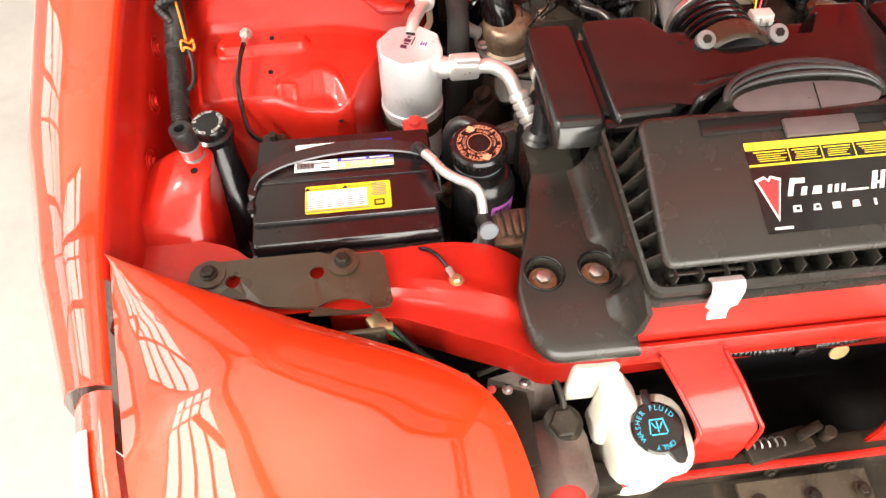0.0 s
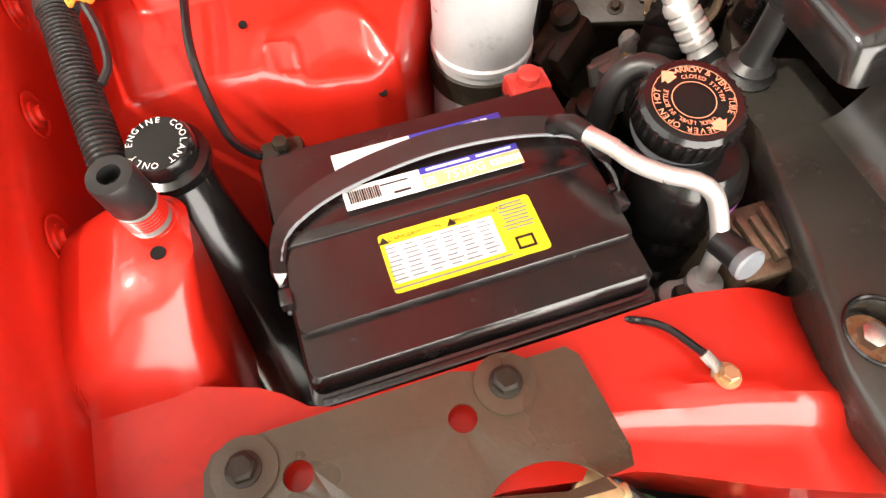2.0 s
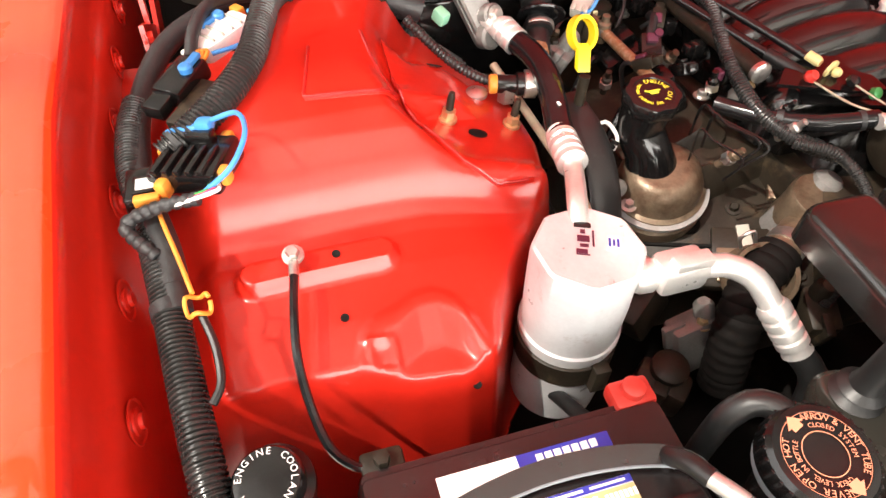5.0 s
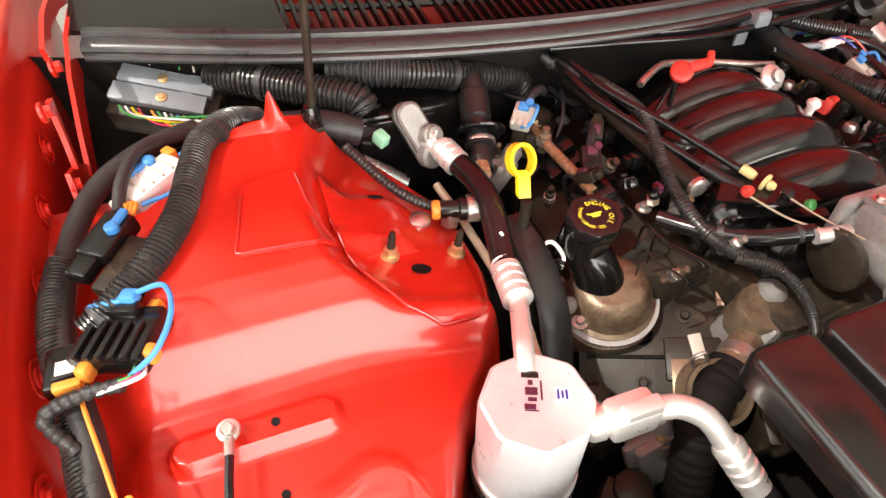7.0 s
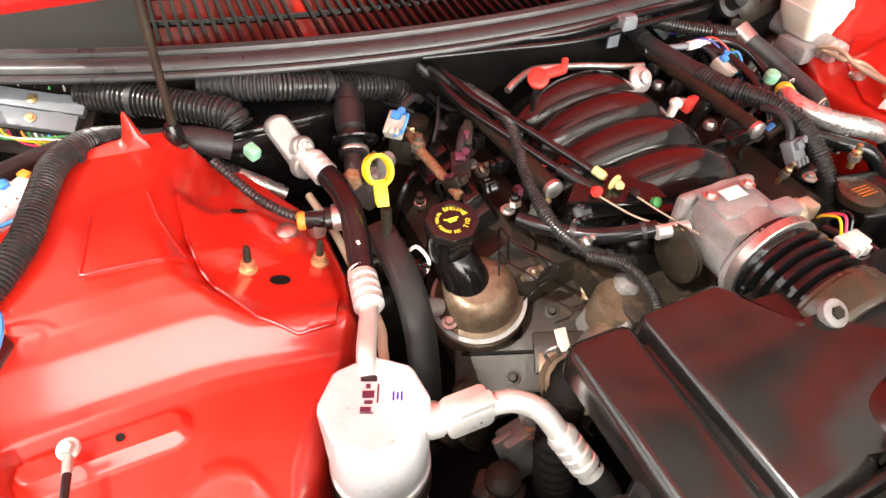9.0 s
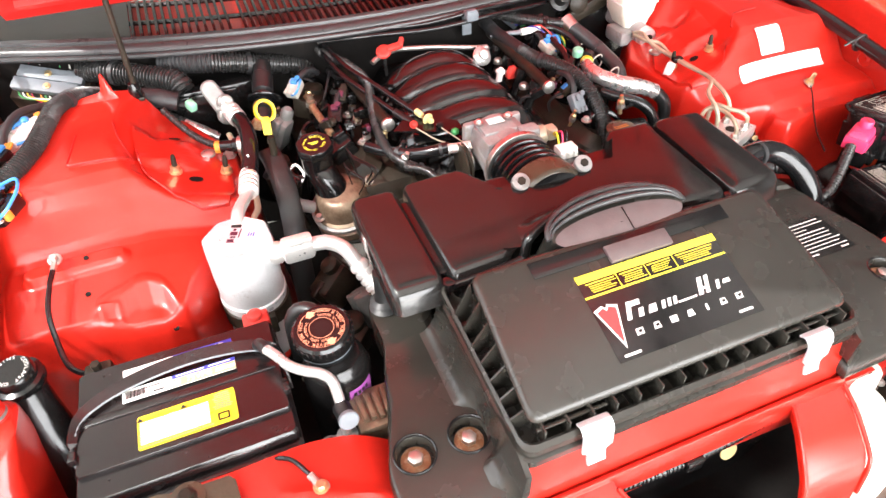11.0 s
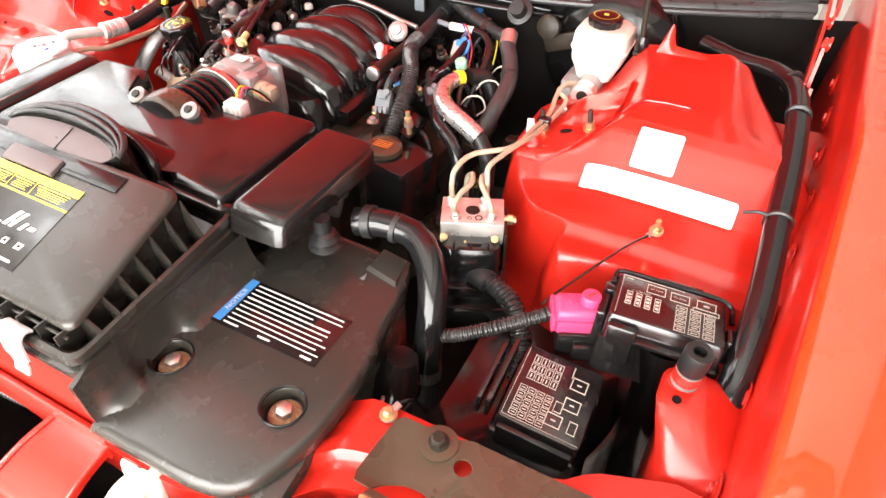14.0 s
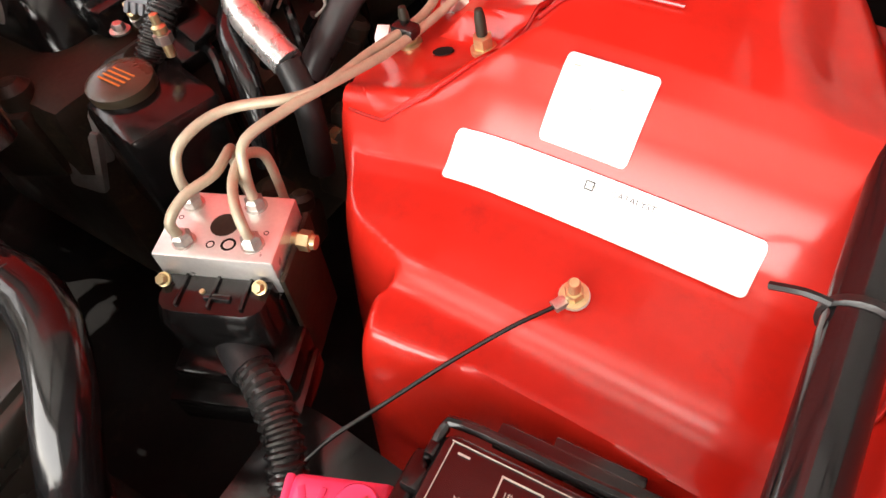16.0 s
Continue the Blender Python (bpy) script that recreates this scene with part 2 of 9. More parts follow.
def prism(poly, z0, z1, bevel=0.0, seg=2, only_top=False, inset=0.0):
    """A flat outline raised from z0 to z1; inset draws the top in."""
    bm = bmesh.new()
    n = len(poly)
    cx, cy = sum(p[0] for p in poly) / n, sum(p[1] for p in poly) / n
    lo = [bm.verts.new((x, y, z0)) for x, y in poly]
    hi = []
    for x, y in poly:
        d = max(1e-6, math.hypot(x - cx, y - cy))
        k = 1 - inset / d
        hi.append(bm.verts.new((cx + (x - cx) * k, cy + (y - cy) * k, z1)))
    bm.faces.new(lo[::-1])
    top = bm.faces.new(hi)
    for i in range(n):
        bm.faces.new((lo[i], lo[(i + 1) % n], hi[(i + 1) % n], hi[i]))
    if bevel:
        edges = list(top.edges) if only_top else bm.edges[:]
        bmesh.ops.bevel(bm, geom=edges, offset=bevel, segments=seg, affect="EDGES", profile=0.5, clamp_overlap=True)
    return bm


def plate(outer, holes, z, thick, bend=None):
    """A sheet with round holes (x, y, r), its top at z."""
    bm = bmesh.new()

    def ring(pts):
        vs = [bm.verts.new((x, y, z)) for x, y in pts]
        return [bm.edges.new((vs[i], vs[(i + 1) % len(vs)])) for i in range(len(vs))]

    edges = ring(outer)
    for x, y, r in holes:
        edges += ring([(x + r * math.cos(a), y + r * math.sin(a)) for a in [k * math.tau / 20 for k in range(20)]])
    bmesh.ops.triangle_fill(bm, edges=edges, use_beauty=True)
    ret = bmesh.ops.extrude_face_region(bm, geom=bm.faces[:])
    for v in ret["geom"]:
        if isinstance(v, bmesh.types.BMVert):
            v.co.z -= thick
    if bend:
        for v in bm.verts:
            v.co.z += bend(v.co.x, v.co.y)
    return bm


def lathe(profile, at=(0, 0, 0), aim=(0, 0, 1), seg=24, spin=0.0, flat=0, cap=True):
    """Turns (radius, height) pairs about an axis through at along aim."""
    bm = bmesh.new()
    n = flat or seg
    rings = []
    for r, h in profile:
        if r < 1e-5:
            rings.append([bm.verts.new((0, 0, h))])
        else:
            rings.append([bm.verts.new((r * math.cos(spin + k * math.tau / n), r * math.sin(spin + k * math.tau / n), h)) for k in range(n)])
    for a, b in zip(rings, rings[1:]):
        for k in range(n):
            k2 = (k + 1) % n
            if len(a) == 1 and len(b) == 1:
                continue
            if len(a) == 1:
                bm.faces.new((a[0], b[k2], b[k]))
            elif len(b) == 1:
                bm.faces.new((a[k], a[k2], b[0]))
            else:
                bm.faces.new((a[k], a[k2], b[k2], b[k]))
    for ring, flip in ((rings[0], True), (rings[-1], False)):
        if len(ring) > 2 and cap:
            bm.faces.new(ring[::-1] if flip else ring)
    q = Vector((0, 0, 1)).rotation_difference(Vector(aim).normalized()).to_matrix().to_4x4()
    return moved(bm, Matrix.Translation(at) @ q)


def curve_points(pts, step=0.006):
    pts = [Vector(p) for p in pts]
    if len(pts) == 2:
        n = max(2, int((pts[1] - pts[0]).length / step))
        return [pts[0].lerp(pts[1], k / n) for k in range(n + 1)]
    ext = [2 * pts[0] - pts[1]] + pts + [2 * pts[-1] - pts[-2]]
    out = []
    for i in range(1, len(ext) - 2):
        p0, p1, p2, p3 = ext[i - 1 : i + 3]
        n = max(2, int((p2 - p1).length / step))
        for k in range(n):
            t = k / n
            out.append(0.5 * ((2 * p1) + (p2 - p0) * t + (2 * p0 - 5 * p1 + 4 * p2 - p3) * t * t + (3 * p1 - p0 - 3 * p2 + p3) * t ** 3))
    out.append(pts[-1])
    return out


def tube(pts, r, seg=12, pitch=0.0, depth=0.16, step=None, radii=None, squash=1.0, cap=True):
    """A round bar along a smooth line; pitch gives it the rings of a split loom."""
    step = step or (pitch / 4 if pitch else max(0.004, r * 0.8))
    line = curve_points(pts, step)
    bm = bmesh.new()
    n = len(line)
    up = Vector((0, 0, 1))
    rings, run = [], 0.0
    side = None
    for i, p in enumerate(line):
        d = (line[min(i + 1, n - 1)] - line[max(i - 1, 0)])
        if d.length < 1e-9:
            d = Vector((0, 1, 0))
        d.normalize()
        if side is None:
            side = d.cross(up)
            if side.length < 0.05:
                side = d.cross(Vector((1, 0, 0)))
        side = (side - d * side.dot(d)).normalized()
        oth = side.cross(d)
        if i:
            run += (p - line[i - 1]).length
        rr = r
        if radii:
            u = run and i / (n - 1) * (len(radii) - 1)
            k = min(int(u), len(radii) - 2)
            rr = radii[k] + (radii[k + 1] - radii[k]) * (u - k)
        if pitch:
            rr *= 1 - (depth if (run / pitch) % 1.0 > 0.55 else 0)
        rings.append([bm.verts.new(p + side * (rr * math.cos(a)) + oth * (rr * squash * math.sin(a))) for a in [k * math.tau / seg for k in range(seg)]])
    for a, b in zip(rings, rings[1:]):
        for k in range(seg):
            bm.faces.new((a[k], a[(k + 1) % seg], b[(k + 1) % seg], b[k]))
    if cap:
        bm.faces.new(rings[0][::-1])
        bm.faces.new(rings[-1])
    return bm


def sheet(fn, us, vs, thick=0.0, drop=None):
    """A surface fn(u, v) over two lists of parameters, with thickness downwards."""
    bm = bmesh.new()
    g = [[bm.verts.new(fn(u, v)) for u in us] for v in vs]
    for j in range(len(vs) - 1):
        for i in range(len(us) - 1):
            bm.faces.new((g[j][i], g[j][i + 1], g[j + 1][i + 1], g[j + 1][i]))
    if thick:
        bmesh.ops.recalc_face_normals(bm, faces=bm.faces[:])
        ret = bmesh.ops.extrude_face_region(bm, geom=bm.faces[:])
        for v in ret["geom"]:
            if isinstance(v, bmesh.types.BMVert):
                v.co.z -= thick
    return bm


def loft(rings, cap=True):
    bm = bmesh.new()
    rr = [[bm.verts.new(p) for p in ring] for ring in rings]
    n = len(rr[0])
    for a, b in zip(rr, rr[1:]):
        for k in range(n):
            bm.faces.new((a[k], a[(k + 1) % n], b[(k + 1) % n], b[k]))
    if cap:
        bm.faces.new(rr[0][::-1])
        bm.faces.new(rr[-1])
    return bm


def rounded(cx, cy, w, d, r, z, n=4):
    """A rounded rectangle as a ring of points."""
    out = []
    for sx, sy, a0 in ((1, 1, 0), (-1, 1, 90), (-1, -1, 180), (1, -1, 270)):
        for k in range(n + 1):
            a = radians(a0 + 90 * k / n)
            out.append((cx + sx * (w / 2 - r) + r * math.cos(a), cy + sy * (d / 2 - r) + r * math.sin(a), z))
    return out


def steps(a, b, n):
    return [a + (b - a) * k / n for k in range(n + 1)]


def ease(x, a, b):
    t = min(1.0, max(0.0, (x - a) / (b - a)))
    return t * t * (3 - 2 * t)


def table(x, rows):
    """Smooth reading of a short table of (x, value)."""
    if x <= rows[0][0]:
        return rows[0][1]
    for (x0, y0), (x1, y1) in zip(rows, rows[1:]):
        if x <= x1:
            return y0 + (y1 - y0) * (x - x0) / (x1 - x0)
    return rows[-1][1]


# lettering, from the built-in font
GLYPHS = {}


def glyph(text):
    if text not in GLYPHS:
        cu = bpy.data.curves.new("lettering", "FONT")
        cu.body, cu.size, cu.align_x, cu.align_y = text, 1.0, "CENTER", "CENTER"
        cu.resolution_u = 2
        ob = new("lettering", cu)
        GLYPHS[text] = bpy.data.meshes.new_from_object(ob.evaluated_get(bpy.context.evaluated_depsgraph_get()))
        bpy.data.objects.remove(ob)
        bpy.data.curves.remove(cu)
    return GLYPHS[text]


def letters(text, size, m, stretch=1.0):
    bm = bmesh.new()
    bm.from_mesh(glyph(text))
    return moved(bm, m @ Matrix.Diagonal((size * stretch, size, 1, 1)))


def ring_letters(text, radius, size, m, start=90.0, sweep=None, inward=False):
    """Text round a circle, clockwise from start degrees."""
    bms = []
    sweep = sweep or 360.0
    for k, ch in enumerate(text):
        if ch == " ":
            continue
        a = start - sweep * (k + 0.5) / len(text)
        ra = radians(a)
        p = Matrix.Translation((radius * math.cos(ra), radius * math.sin(ra), 0)) @ Matrix.Rotation(ra - math.pi / 2 + (math.pi if inward else 0), 4, "Z")
        bms.append(letters(ch, size, m @ p))
    return join(*bms)


def slab(c, w, d, m, h=0.0004):
    """A thin printed patch centred at c on the plane of m."""
    bm = bmesh.new()
    bmesh.ops.create_cube(bm, size=1.0)
    return moved(bm, m @ Matrix.Translation((c[0], c[1], h / 2)) @ Matrix.Diagonal((w, d, h, 1)))


def bars(rows, m, h=0.0004):
    """Printed bars (x, y, w, d) on the plane of m."""
    return join(*[slab((x, y), w, d, m, h) for x, y, w, d in rows])


def frame_bars(x, y, w, d, t):
    return [(x, y + d / 2, w + t, t), (x, y - d / 2, w + t, t), (x - w / 2, y, t, d), (x + w / 2, y, t, d)]


def bolt(parent, at, r=0.008, h=0.008, material=None, aim=(0, 0, 1), washer=1.5, name="bolt"):
    bm = join(lathe([(r * washer, 0), (r * washer, 0.0018), (r, 0.002), (r, 0.002)], at, aim, seg=20),
              lathe([(r * 0.92, 0.002), (r * 0.92, h * 0.85), (r * 0.75, h), (0, h)], at, aim, flat=6))
    return part(name, bm, material or STEEL, parent)


# ---- garage ----
def simple(name, bm, material, label, category, kind="structure"):
    return tagged(part(name, bm, material), label, category, kind=kind)


simple("floor", box((0, 0.5, -0.05), (60, 60, 0.1), 0), CONCRETE, "pale sealed concrete workshop floor, bright with daylight", "floor")
simple("wall_east", box((4.4, 2.0, 2.1), (0.2, 12.4, 4.2), 0), DARKWALL, "dark grey painted workshop side wall", "wall")
simple("wall_north", box((0, 8.3, 2.1), (9.0, 0.2, 4.2), 0), WALLP, "pale painted workshop back wall", "wall")
# the second skylight is unseen, added only to brighten reflections
SKYLIGHTS = ((-3.4, -1.8, -2.6, -0.7), (-4.3, -2.45, -0.5, 1.6))
_slabs = [(-4.5, -4.3, -4.2, 8.4), (-1.8, 4.5, -4.2, 8.4), (-4.3, -1.8, -4.2, -2.6), (-4.3, -3.4, -2.6, -0.7), (-4.3, -1.8, -0.7, -0.5), (-2.45, -1.8, -0.5, 1.6), (-4.3, -1.8, 1.6, 8.4)]
simple("ceiling", join(*[box(((a + b) / 2, (c + d) / 2, 4.26), (b - a, d - c, 0.12), 0) for a, b, c, d in _slabs]), CEIL, "white painted workshop ceiling, cut for two unseen skylights", "ceiling")
for _n, (_x0, _x1, _y0, _y1) in enumerate(SKYLIGHTS):
    roof = thing("window_%d" % (_n + 2), "unseen glazed roof light with dark bars, placed to suit reflections", "skylight", ((_x0 + _x1) / 2, (_y0 + _y1) / 2, 4.2), kind="structure")
    for k in range(5):
        part("glazing_bar", box((_x0 + (_x1 - _x0) * k / 4, (_y0 + _y1) / 2, 4.24), (0.06, _y1 - _y0, 0.06), 0.004), DARKTRIM, roof)
        part("glazing_bar", box(((_x0 + _x1) / 2, _y0 + (_y1 - _y0) * k / 4, 4.245), (_x1 - _x0, 0.06, 0.05), 0.004), DARKTRIM, roof)


def roof_truss(a, b, bays):
    """A lattice girder under the ceiling from a to b."""
    a, b = Vector(a), Vector(b)
    t = thing("roof_truss", "dark steel lattice girder under the workshop ceiling", "roof truss", a, "roof trusses", kind="structure")
    for dz, r in ((0.0, 0.045), (-0.36, 0.050)):
        part("chord", tube([a + Vector((0, 0, dz)), b + Vector((0, 0, dz))], r, seg=8, step=1.0), DARKTRIM, t)
    for k in range(bays):
        p, q = a.lerp(b, k / bays), a.lerp(b, (k + 1) / bays)
        if k % 2:
            p, q = q, p
        part("diagonal", tube([p, q - Vector((0, 0, 0.36))], 0.020, seg=6, step=0.5), DARKTRIM, t)


roof_truss((-4.3, 0.95, 4.14), (4.3, 0.95, 4.14), 20)
roof_truss((-1.25, -4.1, 4.14), (-1.25, 0.90, 4.14), 12)
roof_truss((1.9, -4.1, 4.14), (1.9, 0.90, 4.14), 12)
for y0, y1, z0, z1 in ((-4.2, -2.7, 0, 4.2), (3.5, 8.2, 0, 4.2), (-2.7, 3.5, 0, 1.8), (-2.7, 3.5, 3.7, 4.2)):
    simple("wall_west", box((-4.4, (y0 + y1) / 2, (z0 + z1) / 2), (0.2, y1 - y0, z1 - z0), 0), WALLP, "pale painted workshop side wall round the window", "wall")
for x0, x1, z0, z1 in ((-4.3, -2.4, 0, 4.2), (3.2, 4.3, 0, 4.2), (-2.4, 3.2, 3.4, 4.2)):
    simple("wall_south", box(((x0 + x1) / 2, -4.2, (z0 + z1) / 2), (x1 - x0, 0.2, z1 - z0), 0), WALLP, "pale painted wall round the open door", "wall")
win = thing("window_1", "wide workshop window with dark glazing bars", "window", (-4.4, 0.4, 1.8), kind="structure")
for k in range(10):
    part("glazing_bar", box((-4.33, -2.7 + 0.6889 * k, 2.75), (0.06, 0.05, 1.9), 0.004), DARKTRIM, win)
for k in range(4):
    part("glazing_bar", box((-4.33, 0.4, 1.83 + 0.61 * k), (0.05, 6.2, 0.05), 0.004), DARKTRIM, win)
simple("baseboard", box((4.28, 2.0, 0.08), (0.04, 12.0, 0.16), 0.004), DARKTRIM, "dark skirting strip along the workshop wall", "baseboard")
simple("door_threshold", box((0.4, -4.2, 0.006), (5.6, 0.3, 0.012), 0.003), DARKTRIM, "dark threshold strip of the open door", "threshold")


# ---- body of the car: fenders, lamp lids, wheelhouses, front panel, cowl, hood ----
def fender_line(y):
    """Inner edge x, crown height of the fender at y."""
    x = table(y, [(-0.5, 0.70), (-0.2, 0.758), (0.01, 0.785), (0.2, 0.795), (0.5, 0.815), (1.4, 0.83)])
    z = table(y, [(-0.5, 0.64), (-0.2, 0.735), (0.01, 0.795), (0.2, 0.832), (0.5, 0.872), (0.9, 0.905), (1.4, 0.93)])
    return x, z


def fender(s):
    side = "passenger" if s < 0 else "driver"
    f = thing("fender", "glossy red front fender with inner rail, %s side" % side, "car fender", (s * 0.85, 0.3, 0), "front fenders")
    prof = [(0.0, 0.0), (0.004, 0.004), (0.02, 0.007), (0.05, 0.006), (0.08, -0.006), (0.102, -0.030), (0.114, -0.070), (0.120, -0.14), (0.117, -0.30), (0.105, -0.5)]

    def skin(u, y):
        x0, z0 = fender_line(y)
        k = min(int(u), len(prof) - 2)
        dx = prof[k][0] + (prof[k + 1][0] - prof[k][0]) * (u - k)
        dz = prof[k][1] + (prof[k + 1][1] - prof[k][1]) * (u - k)
        wide = table(y, [(-0.2, 0.42), (0.0, 0.68), (0.2, 0.96), (0.5, 1.14), (1.4, 1.2)])
        return (s * (x0 + dx * wide * 1.17), y, z0 + dz)

    us = [k * 0.34 for k in range(27)]
    part("panel", sheet(skin, us, steps(-0.13, 1.24, 60), 0.0015), RED, f)

    # rolled inner lip and the upright rail below it
    def rail(u, y):
        x0, z0 = fender_line(y)
        pts = [(0.0, 0.0), (-0.003, -0.003), (-0.006, -0.020), (-0.010, -0.042), (-0.016, -0.052), (-0.020, -0.075), (-0.022, -0.11), (-0.028, -0.20)]
        k = min(int(u), len(pts) - 2)
        dx = pts[k][0] + (pts[k + 1][0] - pts[k][0]) * (u - k)
        dz = pts[k][1] + (pts[k + 1][1] - pts[k][1]) * (u - k)
        return (s * (x0 + dx), y, z0 + dz)

    part("inner_rail", sheet(rail, [k * 0.5 for k in range(15)], steps(-0.02, 1.1, 50)), RED_IN, f, "red inner rail with spot welds")
    for k in range(8):
        y = 0.08 + 0.1 * k
        x0, z0 = fender_line(y)
        part("rail_bolt", lathe([(0.010, 0), (0.010, 0.002), (0.006, 0.003), (0.006, 0.006), (0, 0.006)], (s * (x0 - 0.021), y, z0 - 0.075), (-s, 0, 0.05), seg=12), RED_IN, f)
    for k in range(8):
        y = 0.08 + 0.1 * k
        x0, z0 = fender_line(y)
        part("bolt_recess", lathe([(0.0165, 0.0), (0.0175, 0.0012), (0.0165, 0.0018), (0.0150, 0.0006)], (s * (x0 - 0.0205), y, z0 - 0.075), (-s, 0, 0.05), seg=20), RED_IN, f)
    # the door behind the fender, with its mirror
    d = part("door_edge", sheet(skin, us, steps(1.2405, 1.75, 14), 0.0015), RED, f, "leading edge of the closed red door")
    m = part("mirror_shell", loft([[(s * (0.99 + 0.13 * a * math.cos(t)), 1.40 + 0.02 * k + 0.05 * a, 1.015 + 0.065 * a * math.sin(t)) for t in [j * math.tau / 20 for j in range(20)]] for k, a in enumerate((0.30, 0.72, 0.92, 1.0, 0.98))]), RED, f, "red mirror shell")
    part("mirror_glass", sheet(lambda u, v: (s * (0.99 + 0.11 * u), 1.536, 1.015 + 0.05 * v), steps(-1, 1, 4), steps(-1, 1, 4)), ALU, m, "mirror glass facing back")
    part("mirror_foot", loft([[(s * x, y, z) for x, y, z in ((0.84, 1.44, 0.925), (0.90, 1.44, 0.935), (0.90, 1.54, 0.935), (0.84, 1.54, 0.925))], [(s * x, y, z) for x, y, z in ((0.91, 1.45, 0.97), (0.96, 1.45, 1.0), (0.96, 1.52, 1.0), (0.91, 1.52, 0.97))]]), BLACK_SAT, m)
    return f


def bumper(s):
    b = thing("bumper_corner", "red bumper cover corner with clear turn lamp", "bumper cover", (s * 0.72, -0.4, 0), "bumper corners")

    def skin(u, y):
        x0, z0 = fender_line(y)
        a = [(0.0, 0.0), (0.012, 0.004), (0.03, -0.004), (0.05, -0.03), (0.065, -0.09), (0.07, -0.2), (0.06, -0.4)]
        k = min(int(u), len(a) - 2)
        return (s * (x0 + a[k][0] + (a[k + 1][0] - a[k][0]) * (u - k)), y, z0 + a[k][1] + (a[k + 1][1] - a[k][1]) * (u - k))

    part("cover", sheet(skin, [k * 0.3 for k in range(21)], steps(-0.62, -0.134, 24), 0.0015), RED, b)

    def lens(u, y):
        p = Vector(skin(u, y))
        return p + Vector((s * 0.004, 0, 0.004))

    part("turn_lamp", sheet(lens, [1.5 + k * 0.25 for k in range(10)], steps(-0.36, -0.17, 12), 0.003), GLASSY, b, "clear ribbed turn lamp lens")
    part("amber_bulb", lathe([(0.012, 0), (0.014, 0.01), (0.008, 0.03), (0, 0.034)], (s * 0.79, -0.27, 0.715), (0, 0, 1)), AMBER, b, "amber bulb behind the lens")
    return b


# rear edge of a lamp lid, from its outer tip towards the middle of the car
LID_EDGE = [(0.785, 0.010, 0.793), (0.735, -0.012, 0.779), (0.68, -0.033, 0.765), (0.58, -0.070, 0.742), (0.48, -0.103, 0.719),
            (0.41, -0.133, 0.701), (0.372, -0.170, 0.690), (0.352, -0.225, 0.676), (0.342, -0.30, 0.655), (0.335, -0.45, 0.60)]


def lamp_lid(s):
    t = thing("popup_headlamp", "closed pop-up headlamp with large glossy red lid", "headlamp", (s * 0.58, -0.25, 0), "headlamp lids")
    inner = curve_points(LID_EDGE, 0.012)
    n = len(inner)

    def skin(u, k):
        p = inner[int(k)]
        y_end = -0.62
        ox, oz = fender_line(max(-0.5, p.y - 0.02))
        q = Vector((ox - 0.006, p.y - 0.015, oz - 0.004))
        # the outer edge runs forward along the fender while the inner edge runs to the middle
        f = int(k) / (n - 1)
        oy = 0.002 - 0.62 * f
        ox, oz = fender_line(oy)
        q = Vector((ox - 0.006, oy, oz - 0.003))
        r = p.lerp(q, u)
        r.z += 0.034 * math.sin(math.pi * u ** 0.8) * min(1, 3 * f)
        edge = min(u, 1 - u) if f > 0 else 0
        return (s * r.x, r.y, r.z)

    bm = sheet(skin, steps(0, 1, 22), list(range(n)), 0.012)
    bmesh.ops.remove_doubles(bm, verts=bm.verts[:], dist=0.0004)
    part("lid_skin", bm, RED, t)
    # small gold bars paint glints of light along the lid's rear edge
    for k in range(4):
        p = inner[3 + 5 * k]
        part("edge_glint", box((s * (p.x + 0.012), p.y - 0.006, p.z + 0.002), (0.012, 0.0025, 0.002), 0.0005, (0, 0, s * -22)), GOLD, t, "small gold bar painted as an edge glint")
    return t


# ---- wheelhouse: a drawn panel with a raised dome, a stepped front and a shelf for the damper ----
def front_edge(x, s):
    if s > 0:
        return table(x, [(0.40, 0.395), (0.43, 0.375), (0.46, 0.345), (0.49, 0.310), (0.53, 0.290), (0.56, 0.292), (0.62, 0.300), (0.78, 0.296)])
    else:
        return table(x, [(0.40, 0.395), (0.43, 0.375), (0.46, 0.345), (0.49, 0.300), (0.512, 0.275), (0.54, 0.266), (0.58, 0.270), (0.62, 0.282), (0.68, 0.286), (0.78, 0.284)])


def scoop_edge(x):
    """Rear edge of the scoop pressed into the passenger-side wheelhouse."""
    return table(x, [(0.50, 0.262), (0.512, 0.275), (0.523, 0.298), (0.535, 0.318), (0.552, 0.327), (0.568, 0.326), (0.585, 0.317), (0.603, 0.312), (0.614, 0.306), (0.624, 0.292), (0.64, 0.284), (0.78, 0.280)])


def inner_edge(y, s=-1):
    if s > 0:
        return table(y, [(0.25, 0.570), (0.27, 0.548), (0.296, 0.526), (0.325, 0.515), (0.336, 0.519), (0.345, 0.520), (0.352, 0.500), (0.362, 0.472), (0.38, 0.452), (0.40, 0.438), (0.44, 0.408), (0.50, 0.388), (0.60, 0.385), (0.68, 0.44), (0.78, 0.50)])
    return table(y, [(0.28, 0.500), (0.32, 0.485), (0.36, 0.462), (0.40, 0.425), (0.44, 0.397), (0.50, 0.383), (0.60, 0.385), (0.68, 0.44), (0.78, 0.50)])


